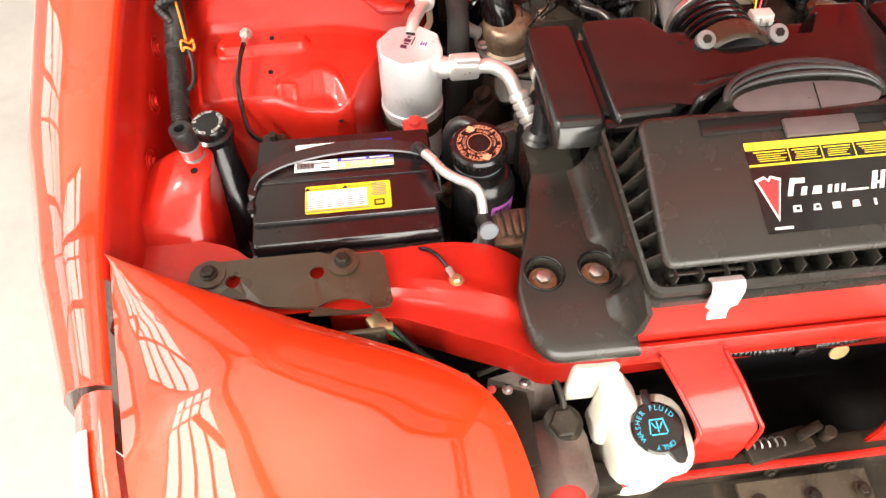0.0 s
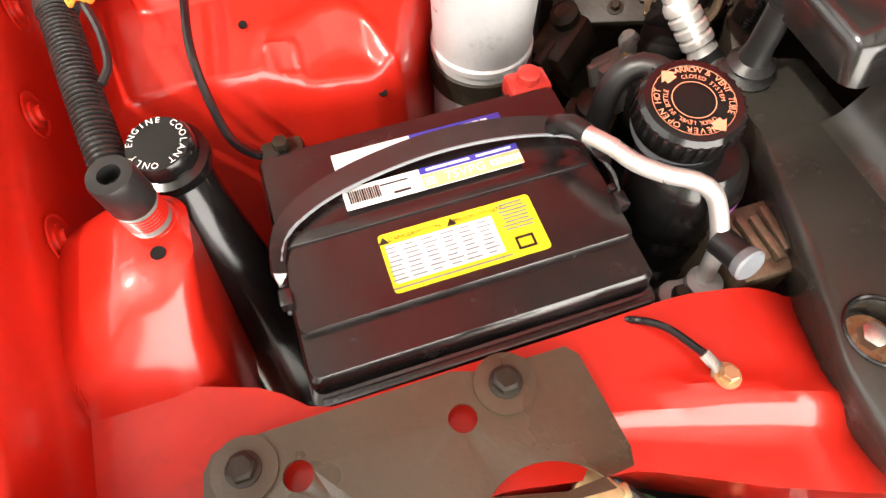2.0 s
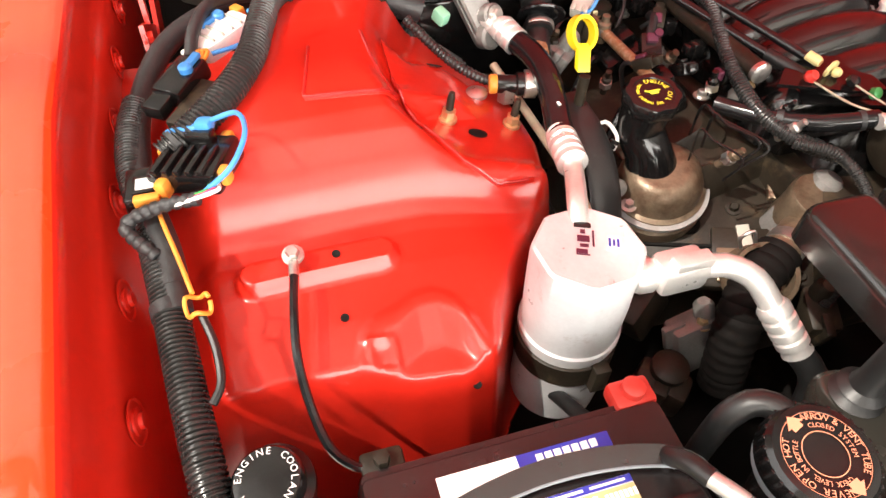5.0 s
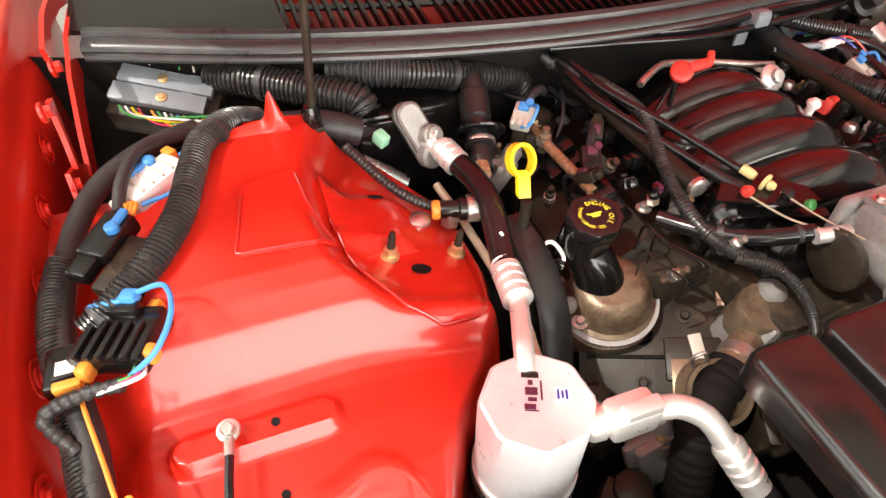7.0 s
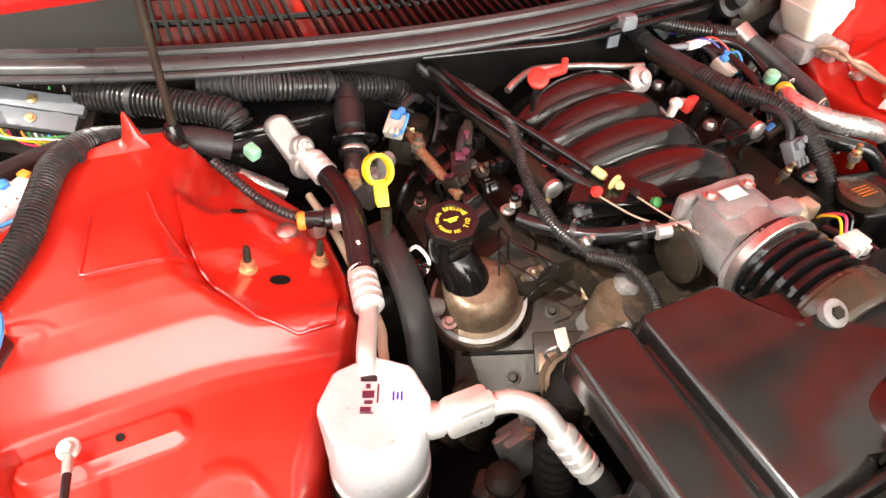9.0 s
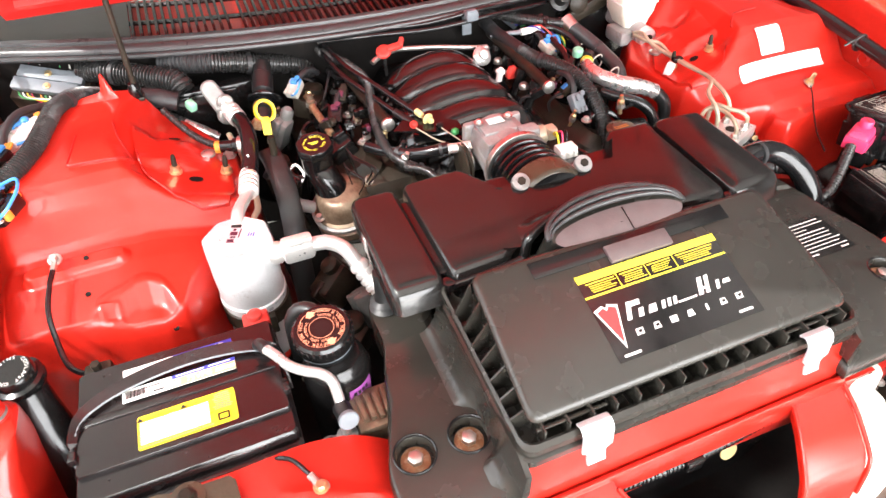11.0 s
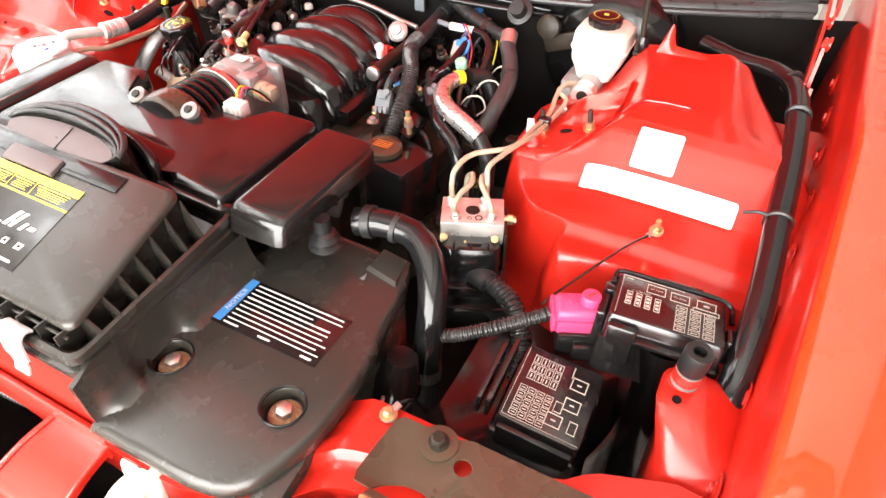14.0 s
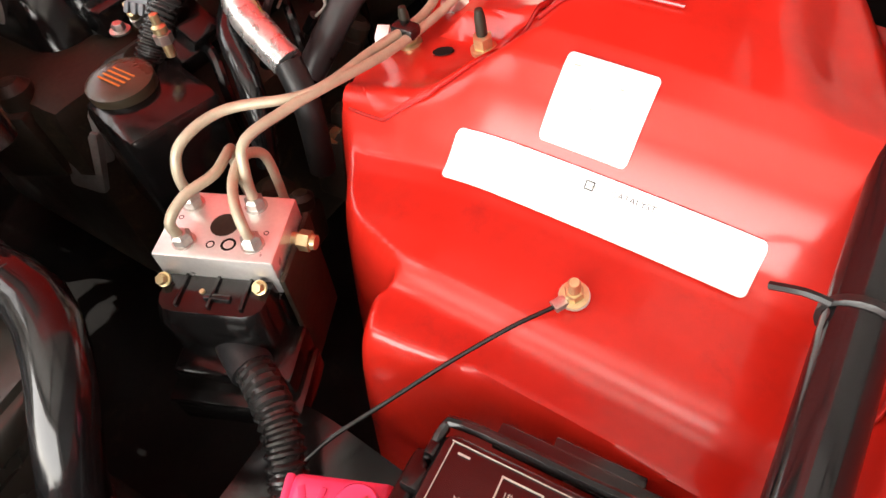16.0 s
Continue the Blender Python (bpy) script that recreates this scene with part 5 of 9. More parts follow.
    part("inlet_seal", oval(0.0920, 0.0430, 0.0058, -0.004, 0, 180), SEALR, a, "oval black rubber inlet seal")
    part("seal_lip", oval(0.0905, 0.0330, 0.0042, 0.0030, 2, 178, 0.6), SEALR, a, "inner lip of the seal")
    part("seal_lip", oval(0.0880, 0.0240, 0.0036, 0.0045, 2, 178, 0.7), SEALR, a, "inner lip of the seal")
    pad = sheet(lambda r, t: c @ Vector((0.086 * r * math.cos(t), 0.0215 * r * math.sin(t) - 0.005, 0.0025 * (1 - r * r) + 0.0005)), steps(0.02, 1, 8), [k * math.tau / 40 for k in range(41)])
    part("inlet_pad", pad, LENS_GREY, a, "grey mesh inlet pad")
    part("pad_seam", moved(box((0.010, -0.005, 0.0030), (0.0014, 0.036, 0.0014), 0.0006), c), BLACK_SAT, a)
    part("seal_wall", loft([[c @ Vector((0.089 * math.cos(t), 0.026 * math.sin(t) + 0.016 * max(0.0, math.sin(t)), -0.006 * max(0.0, math.sin(t)))) for t in [k * math.tau / 40 for k in range(40)]],
                            [(0.088 * math.cos(t), 0.112 + 0.022 * math.sin(t), 0.80) for t in [k * math.tau / 40 for k in range(40)]]]), GRAINED, a)
    part("lid_tab", moved(box((0.002, 0, 0.003), (0.082, 0.022, 0.006), 0.002), lid_plane(0.0, 0.034)), LENS_GREY, a, "dark grey lid tab")
    # thin black strip paints in the shadow line behind the lid tab
    part("tab_recess_shade", moved(box((0, 0, 0.0012), (0.26, 0.020, 0.0016), 0.0006), lid_plane(0.0, 0.043)), BLACK_SAT, a)
    return a


air_cleaner()


def side_cover(s):
    c = thing("radiator_cover", "flat black plastic radiator side cover with recessed bolts", "radiator cover", (s * 0.3, 0.0, 0.68), "radiator covers")
    if s > 0:
        out = [(0.212, 0.175), (0.240, 0.205), (0.36, 0.203), (0.388, 0.195), (0.404, 0.15), (0.412, 0.10), (0.424, 0.05), (0.428, 0.0), (0.424, -0.05), (0.410, -0.09), (0.388, -0.118), (0.355, -0.130), (0.300, -0.133), (0.214, -0.134)]
        bolts = [(0.238, -0.041), (0.379, -0.035)]
    else:
        out = [(-0.212, 0.175), (-0.212, -0.143), (-0.296, -0.142), (-0.322, -0.130), (-0.334, -0.105), (-0.337, -0.06), (-0.326, -0.02), (-0.311, 0.03), (-0.300, 0.075), (-0.287, 0.12), (-0.286, 0.185), (-0.26, 0.195)]
        bolts = [(-0.303, -0.043), (-0.2405, -0.043)]
    # a moulded top with cups for the bolts
    bm = bmesh.new()

    def loop(pts, z):
        vs = [bm.verts.new((x, y, z)) for x, y in pts]
        return vs, [bm.edges.new((vs[i], vs[(i + 1) % len(vs)])) for i in range(len(vs))]

    dense = []
    for i in range(len(out)):
        p0, p1, p2, p3 = (Vector(out[(i + k) % len(out)]) for k in (-1, 0, 1, 2))
        for k in range(6):
            u = k / 6
            if max((p2 - p1).length, (p1 - p0).length, (p3 - p2).length) > 0.09:
                q = p1.lerp(p2, u)
            else:
                q = 0.5 * (2 * p1 + (p2 - p0) * u + (2 * p0 - 5 * p1 + 4 * p2 - p3) * u * u + (3 * p1 - p0 - 3 * p2 + p3) * u ** 3)
            dense.append((q.x, q.y))
    ccx, ccy = sum(p[0] for p in dense) / len(dense), sum(p[1] for p in dense) / len(dense)

    def grown(d):
        return [(x + (ccx - x) / math.hypot(ccx - x, ccy - y) * d, y + (ccy - y) / math.hypot(ccx - x, ccy - y) * d) for x, y in dense]

    levels = [(0.014, 0.690), (0.006, 0.712), (0.001, 0.728), (0.0, 0.735), (0.001, 0.740), (0.0035, 0.7440), (0.007, 0.7462), (0.012, 0.747)]
    rings, edges = [], []
    for d, z in levels:
        vs, ed = loop(grown(d), z)
        rings.append(vs)
        edges = ed
    for a, b in zip(rings, rings[1:]):
        for k in range(len(a)):
            bm.faces.new((a[k], a[(k + 1) % len(a)], b[(k + 1) % len(b)], b[k]))
    fill = list(edges)
    for x, y in bolts:
        cups = []
        for r, z in ((0.0225, 0.747), (0.0205, 0.7445), (0.0195, 0.729)):
            vs, ed = loop([(x + r * math.cos(t), y + r * math.sin(t)) for t in [k * math.tau / 28 for k in range(28)]], z)
            cups.append(vs)
            if z == 0.747:
                fill += ed
        for a, b in zip(cups, cups[1:]):
            for k in range(28):
                bm.faces.new((a[k], a[(k + 1) % 28], b[(k + 1) % 28], b[k]))
        bm.faces.new(cups[-1])
    bmesh.ops.triangle_fill(bm, edges=fill, use_beauty=True)

    # the front of the moulding rolls down towards the nose
    def roll(y):
        return 1.1 * max(0.0, -y) ** 2 if s > 0 else 1.3 * max(0.0, -0.025 - y) ** 2

    for y in steps(-0.130, -0.004, 18):
        bmesh.ops.bisect_plane(bm, geom=bm.verts[:] + bm.edges[:] + bm.faces[:], plane_co=(0, y, 0), plane_no=(0, 1, 0))
    for v in bm.verts:
        v.co.z -= roll(v.co.y) * ease(v.co.z, 0.70, 0.735)
    part("moulding", bm, GRAINED, c, angle=40)
    by = bolts[0][1] if s > 0 else bolts[1][1]
    curve = [(0.030, 0.7455), (0.020, 0.7485), (0.011, 0.756), (0.005, 0.768), (0.002, 0.780), (0.0, 0.793)]
    wall = []
    for y in steps(-0.128, 0.108, 48):
        k = 1 - 0.80 * ease(0.040 - abs(y - by), 0, 0.016)
        k *= 0.35 + 0.65 * ease(y, -0.128, -0.105)
        low = 0.012 * (1 - ease(y, -0.13, -0.10))
        wall.append([(s * (0.217 + dx * k), y, z - low - roll(y) * (1 - ease(z, 0.745, 0.785))) for dx, z in curve] + [(s * 0.211, y, 0.793 - low), (s * 0.211, y, 0.742)])
    part("upstand", loft(wall), GRAINED, c, "curved wall rising to the air cleaner")
    for x, y in bolts:
        lip = lathe([(0.0240, 0.746), (0.0242, 0.7478), (0.0230, 0.7488), (0.0216, 0.7478), (0.0212, 0.746)], (x, y, 0), seg=30, cap=False)
        part("cup_lip", moved(lip, pose(0, 0, -roll(y))), BLACK_SAT, c)
        w = part("washer", lathe([(0.0165, 0.729), (0.0165, 0.7325), (0.012, 0.734)], (x, y, 0), seg=26), RUST, c, "rust-tinted flange washer")
        part("bolt_head", join(lathe([(0.0088, 0.733), (0.0088, 0.741), (0.0065, 0.7425), (0, 0.7425)], (x, y, 0), flat=6)), STEEL, w)
    if s > 0:
        m = pose(0.309, 0.050, 0.7474)
        lab = part("notice_label", slab((0, 0), 0.140, 0.070, m), DECAL, c, "black notice label with blue head and white lines")
        m2 = pose(0.309, 0.050, 0.7479)
        part("blue_bar", slab((-0.064, 0.002), 0.011, 0.066, m2), SKYBLUE, lab)
        part("lettering", letters("NOTICE", 0.0085, pose(0.245, 0.052, 0.7485, 0, 0, 90), 1.1), WPRINT, lab)
        rnd = random.Random(8)
        for row in range(10):
            y = 0.030 - 0.0066 * row
            x, end = -0.055, (0.060, 0.062, 0.030, 0.058, 0.060, 0.046, 0.062, 0.052, 0.060, 0.0)[row]
            words = []
            while x < end:
                w = rnd.uniform(0.004, 0.013)
                words.append((x + w / 2, y, w, 0.0013 + 0.0005 * (row in (0, 3))))
                x += w + 0.0011
            if row == 9:
                words = [(-0.045, y, 0.020, 0.002), (0.0, y, 0.016, 0.002), (0.055, y, 0.013, 0.0024)]
            for word in words:
                part("word_bar", bars([word], m2), WPRINT, lab)
        part("corner_pad", loft([[(0.345, 0.160, 0.745), (0.395, 0.150, 0.745), (0.388, 0.198, 0.745), (0.345, 0.203, 0.745)], [(0.349, 0.166, 0.7515), (0.391, 0.157, 0.7515), (0.385, 0.194, 0.7515), (0.350, 0.199, 0.7515)]]), GRAINED, c)
        part("arrow_mark", moved(prism([(-0.003, -0.005), (0.003, -0.005), (0, 0.006)], 0, 0.0005), pose(0.352, 0.150, 0.7474)), GREY, c)
        part("deep_wall", box((0.40, 0.02, 0.64), (0.03, 0.28, 0.16), 0.006, (0, 0, 5)), GRAINED, c)
    return c


side_cover(-1), side_cover(1)


def resonator():
    r = thing("intake_resonator", "broad black twin-block intake resonator behind air cleaner", "intake duct", (0, 0.2, 0.72))

    def soft_prism(poly, z0, z1, r0=0.010, drop=None):
        bm = prism(poly, z0, z1, 0)
        top = [e for e in bm.edges if all(v.co.z > z1 - 1e-5 for v in e.verts)]
        side = [e for e in bm.edges if abs(e.verts[0].co.z - e.verts[1].co.z) > 1e-3]
        bmesh.ops.bevel(bm, geom=top + side, offset=r0, segments=4, affect="EDGES", profile=0.5, clamp_overlap=True)
        if drop:
            for v in bm.verts:
                v.co.z += drop(v.co.x, v.co.y) * ease(v.co.z, z0, z1)
        for v in bm.verts:
            v.co.y -= 0.011 * ease(0.135 - v.co.y, 0, 0.02) * (1 - (v.co.z - z0) / (z1 - z0))
        return bm

    front_drop = lambda x, y: -0.004 * ease(0.16 - y, 0, 0.05)
    mid = [(-0.198, 0.104), (-0.198, 0.289), (-0.112, 0.292), (-0.096, 0.272), (-0.090, 0.215), (0.108, 0.212), (0.114, 0.270), (0.130, 0.289), (0.200, 0.289), (0.200, 0.104), (0.120, 0.108), (0.104, 0.124), (-0.104, 0.124), (-0.122, 0.108)]
    part("centre_block", soft_prism(mid[::-1], 0.796, 0.844, 0.013, front_drop), BLACK, r)
    part("block_left", soft_prism([(-0.274, 0.100), (-0.207, 0.100), (-0.207, 0.288), (-0.272, 0.288)], 0.808, 0.844, 0.014, front_drop), BLACK, r)
    part("block_right", soft_prism([(0.209, 0.102), (0.291, 0.104), (0.293, 0.284), (0.209, 0.288)], 0.808, 0.844, 0.014, front_drop), BLACK, r)
    part("joint_core", box((0.009, 0.195, 0.815), (0.50, 0.15, 0.025), 0.006), BLACK_SAT, r)
    for x in (-0.2025, 0.2045):
        part("joint_boss", lathe([(0.008, 0), (0.008, 0.012), (0.004, 0.014), (0, 0.014)], (x, 0.103, 0.818), seg=16), BLACK_SAT, r)
    part("front_lip", tube([(-0.20, 0.101, 0.822), (-0.112, 0.103, 0.826), (-0.102, 0.105, 0.838), (-0.094, 0.110, 0.854), (-0.055, 0.121, 0.864), (0, 0.125, 0.867), (0.055, 0.121, 0.864), (0.094, 0.110, 0.854), (0.102, 0.105, 0.838), (0.112, 0.103, 0.826), (0.20, 0.101, 0.822)], 0.0065, seg=10), BLACK_SAT, r, "rolled front edge")
    def collar(u, v):
        arch = math.cos(math.pi / 2 * abs(u) ** 3)
        front = (0.096 * u, 0.126 - 0.016 * u * u, 0.840 + 0.029 * arch)
        return (front[0] * (1 + 0.10 * v), front[1] + 0.050 * v, front[2] - (front[2] - 0.838) * ease(v, 0, 1) - 0.002 * v)

    part("collar", sheet(collar, steps(-1, 1, 40), steps(0, 1, 10), 0.003), BLACK, r, "raised collar behind the seal")
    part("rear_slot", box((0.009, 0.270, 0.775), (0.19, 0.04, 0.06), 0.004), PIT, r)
    part("side_rib", box((-0.262, 0.118, 0.818), (0.010, 0.02, 0.02), 0.004), BLACK, r)
    f = part("foot", lathe([(0.016, 0.745), (0.020, 0.750), (0.013, 0.755), (0.018, 0.760), (0.012, 0.765), (0.015, 0.768), (0.010, 0.771), (0.010, 0.790)], (0.296, 0.155, 0.022), seg=24), RUBBER, r, "ribbed rubber foot")
    part("foot", lathe([(0.016, 0.745), (0.020, 0.750), (0.013, 0.755), (0.018, 0.760), (0.012, 0.765), (0.010, 0.775), (0.010, 0.812)], (-0.268, 0.168, 0), seg=24), RUBBER, r, "ribbed rubber foot")
    return r


resonator()


def intake_tube():
    t = thing("intake_bellows", "ribbed black intake bellows with steel hose clamps", "intake hose", (0, 0.28, 0.7))
    prof = [(0.050, 0.0), (0.050, 0.016)]
    for k in range(6):
        y = 0.020 + 0.013 * k
        prof += [(0.044, y), (0.0525, y + 0.0035), (0.0525, y + 0.0075), (0.044, y + 0.011)]
    prof += [(0.047, 0.10), (0.047, 0.122)]
    part("bellows", lathe(prof, (-0.004, 0.205, 0.806), (0.0, 1, -0.04), seg=40), HOSE, t)
    # brown colour stands in for the red hood's reflection on the collar
    part("collar", lathe([(0.050, 0), (0.054, 0.003), (0.056, 0.008), (0.056, 0.034), (0.0535, 0.037), (0.0535, 0.040), (0.050, 0.042)], (-0.004, 0.205, 0.805), (0, 1, -0.04), seg=44), BROWN, t, "moulded collar, coloured brown for the reflected hood")
    for y in (0.236, 0.320):
        part("clamp_band", lathe([(0.0515, 0), (0.0525, 0.001), (0.0525, 0.010), (0.0515, 0.011)], (-0.004, y - 0.012, 0.804), (0, 1, -0.04), seg=36), STEEL, t)
    for x, z in ((-0.050, 0.843), (0.046, 0.845)):
        e = part("lug_eye", join(lathe([(0.0110, 0), (0.0125, 0.002), (0.0125, 0.009), (0.0105, 0.010)], (x, 0.222, z), (0, -0.55, 0.85), seg=22), box((x * 0.8, 0.228, z - 0.008), (0.016, 0.010, 0.014), 0.003)), CAST, t)
        part("eye_bolt", lathe([(0.0060, 0.008), (0.0060, 0.0125), (0, 0.0125)], (x, 0.222, z), (0, -0.55, 0.85), flat=6), GRIME, e)
    return t


intake_tube()


def throttle_body():
    t = thing("throttle_unit", "cast aluminium throttle housing with cable cam", "throttle", (0, 0.39, 0.7))
    part("bore", lathe([(0.046, 0.0), (0.050, 0.004), (0.050, 0.014), (0.044, 0.02), (0.044, 0.09)], (-0.004, 0.312, 0.798), (0, 1, 0), seg=32), CAST, t)
    part("casting", join(box((-0.008, 0.362, 0.808), (0.076, 0.064, 0.060), 0.008), box((-0.012, 0.375, 0.838), (0.056, 0.044, 0.008), 0.003), box((-0.006, 0.402, 0.790), (0.100, 0.014, 0.092), 0.006), box((0.030, 0.345, 0.828), (0.030, 0.024, 0.030), 0.005)), CAST, t)
    part("idle_motor", join(lathe([(0.013, 0), (0.0145, 0.003), (0.0145, 0.030), (0.011, 0.033)], (0.030, 0.352, 0.818), (1, -0.15, 0.1), seg=22), box((0.069, 0.346, 0.822), (0.016, 0.020, 0.020), 0.003)), PIPE, t, "bronze-coloured idle air motor")
    part("sticker", box((-0.012, 0.378, 0.8456), (0.026, 0.016, 0.0008), 0), PAPER, t)
    for x in (-0.038, 0.012):
        bolt(t, (x, 0.382, 0.845), 0.005, 0.006, STEEL)
    cam = part("cable_cam", lathe([(0.030, 0), (0.033, 0.002), (0.029, 0.005), (0.033, 0.008), (0.030, 0.010)], (-0.062, 0.372, 0.785), (-1, 0, 0), seg=28), GRIME, t, "grooved cable cam")
    part("spring", tube([(-0.056 - 0.001 * k / 4, 0.372 + 0.018 * math.cos(k * 0.8), 0.785 + 0.018 * math.sin(k * 0.8)) for k in range(40)], 0.0016, seg=6, step=0.003), STEEL, cam)
    part("coolant_nipple", tube([(-0.050, 0.385, 0.806), (-0.085, 0.392, 0.804)], 0.008, seg=14), ALU, t)
    part("map_lead", tube([(0.090, 0.33, 0.80), (0.098, 0.285, 0.81), (0.085, 0.252, 0.812), (0.055, 0.238, 0.812), (0.03, 0.232, 0.812)], 0.0045, seg=8), LOOM, t)
    k = part("sensor_plug", join(box((0.060, 0.285, 0.826), (0.030, 0.020, 0.020), 0.002), *[box((0.050 + 0.010 * j, 0.274, 0.826), (0.006, 0.006, 0.012), 0.001) for j in range(3)]), WHITE, t, "white connector")
    for j, mm in enumerate((YELLOW, PINK, BLACK_SAT)):
        part("wire", tube([(0.053 + 0.006 * j, 0.292, 0.832), (0.054 + 0.008 * j, 0.304, 0.848), (0.060 + 0.006 * j, 0.322, 0.835), (0.078, 0.335, 0.815)], 0.0014, seg=6), mm, k)
    return t


throttle_body()


# ---- engine ----
def manifold():
    m = thing("intake_manifold", "satin black plastic intake manifold with four arched runners", "intake manifold", (0, 0.58, 0.66))
    part("plenum", loft([rounded(0.0, 0.60, 0.22, 0.42, 0.03, 0.64), rounded(0.0, 0.60, 0.21, 0.41, 0.03, 0.74), rounded(0.0, 0.60, 0.16, 0.38, 0.03, 0.775)]), BLACK_SAT, m)
    for k, (y, zt, w) in enumerate(((0.476, 0.804, 0.104), (0.537, 0.809, 0.100), (0.597, 0.812, 0.095), (0.655, 0.811, 0.089))):
        pts = [(-w - 0.012, y + 0.012, 0.735), (-w, y + 0.010, 0.770), (-w * 0.62, y + 0.005, zt - 0.014), (-w * 0.1, y, zt - 0.001), (w * 0.34, y - 0.002, zt - 0.005), (w * 0.70, y - 0.004, 0.778), (w * 0.86, y - 0.006, 0.728)]
        part("runner", tube([(x, y, z - 0.009) for x, y, z in pts], 0.0365, seg=26, squash=0.90), RUNNER, m, "arched glossy runner")
    part("side_rail", box((-0.118, 0.58, 0.745), (0.03, 0.28, 0.03), 0.006), BLACK_SAT, m)
    part("side_rail", box((0.118, 0.58, 0.745), (0.03, 0.28, 0.03), 0.006), BLACK_SAT, m)
    return m


manifold()


def valve_cover(s):
    v = thing("valve_cover", "grimy cast valve cover beside the manifold", "valve cover", (s * 0.21, 0.58, 0.6), "valve covers")
    part("cover", moved(loft([rounded(0, 0, 0.13, 0.42, 0.02, -0.05), rounded(0, 0, 0.13, 0.42, 0.02, 0.0), rounded(0, 0, 0.10, 0.39, 0.02, 0.022)]), pose(s * 0.225, 0.60 if s > 0 else 0.685, 0.71, 0, s * 28, 0)), GRIME, v)
    for k in range(4):
        y = 0.44 + 0.095 * k
        if s < 0 and k == 0:
            continue
        part("coil", moved(join(box((0, 0, 0.018), (0.050, 0.060, 0.030), 0.005), box((0.012, 0.0, 0.038), (0.022, 0.028, 0.016), 0.003)), pose(s * 0.215, y + 0.02, 0.735, 0, s * 28, 0)), BLACK_SAT, v, "black ignition coil")
        bolt(v, (s * 0.19, y - 0.015, 0.768), 0.006, 0.008, STEEL)
        part("plug_lead", tube([(s * 0.238, y + 0.02, 0.748), (s * 0.262, y + 0.015, 0.75), (s * 0.285, y, 0.72), (s * 0.295, y, 0.66)], 0.005, seg=8), HOSE, v)
    return v


valve_cover(-1), valve_cover(1)


def fuel_rail(s):
    f = thing("fuel_rail", "dark fuel rail with injectors along the manifold", "fuel rail", (s * 0.15, 0.58, 0.75), "fuel rails")
    x0, x1 = (-0.150, -0.172) if s < 0 else (0.150, 0.150)
    part("rail", tube([(x0, 0.495, 0.808), (x1, 0.74, 0.812)], 0.0105, seg=14), GRIME, f)
    part("rail_end", lathe([(0.0115, 0), (0.0115, 0.006), (0.008, 0.008), (0, 0.008)], (x0, 0.497, 0.808), (0, -1, 0), seg=16), STEEL, f)
    for k in range(4):
        y = 0.52 + 0.055 * k
        xx = x0 + (x1 - x0) * (y - 0.495) / 0.245
        i = part("injector", join(lathe([(0.008, -0.05), (0.009, -0.02), (0.012, -0.012), (0.012, 0.0)], (xx * 0.94, y, 0.808), (s * 0.35, 0, 1), seg=14), box((xx + s * 0.014, y, 0.792), (0.016, 0.014, 0.020), 0.003)), BLACK_SAT, f)
        part("injector_clip", box((xx + s * 0.026, y, 0.794), (0.008, 0.012, 0.012), 0.002), (MAUVE, BLACK_SAT, BLACK_SAT, BLACK_SAT)[k], i)
        part("bracket_bolt", lathe([(0.009, 0), (0.009, 0.006), (0.006, 0.010), (0, 0.010)], (xx * 0.86, y + 0.027, 0.785), seg=14), WHITE if k % 2 else STEEL, f)
    return f


fuel_rail(-1), fuel_rail(1)


def pipe_thing(name, label, category, pts, r, material, pitch=0.0, group="", seg=14, piece="tube", squash=1.0):
    t = thing(name, label, category, (pts[0][0], pts[0][1], min(p[2] for p in pts)), group)
    part(piece, tube(pts, r, seg=seg, pitch=pitch * 0.62, squash=squash), material, t)
    if len(pts) >= 5 and r > 0.008 and squash == 1.0:
        for k in (1, len(pts) - 2):
            a, b = Vector(pts[k]), Vector(pts[k + 1])
            part("tape_wrap", tube([a.lerp(b, 0.42), a.lerp(b, 0.58)], r * 1.07, seg=seg, step=0.003), TAPE, t)
    return t


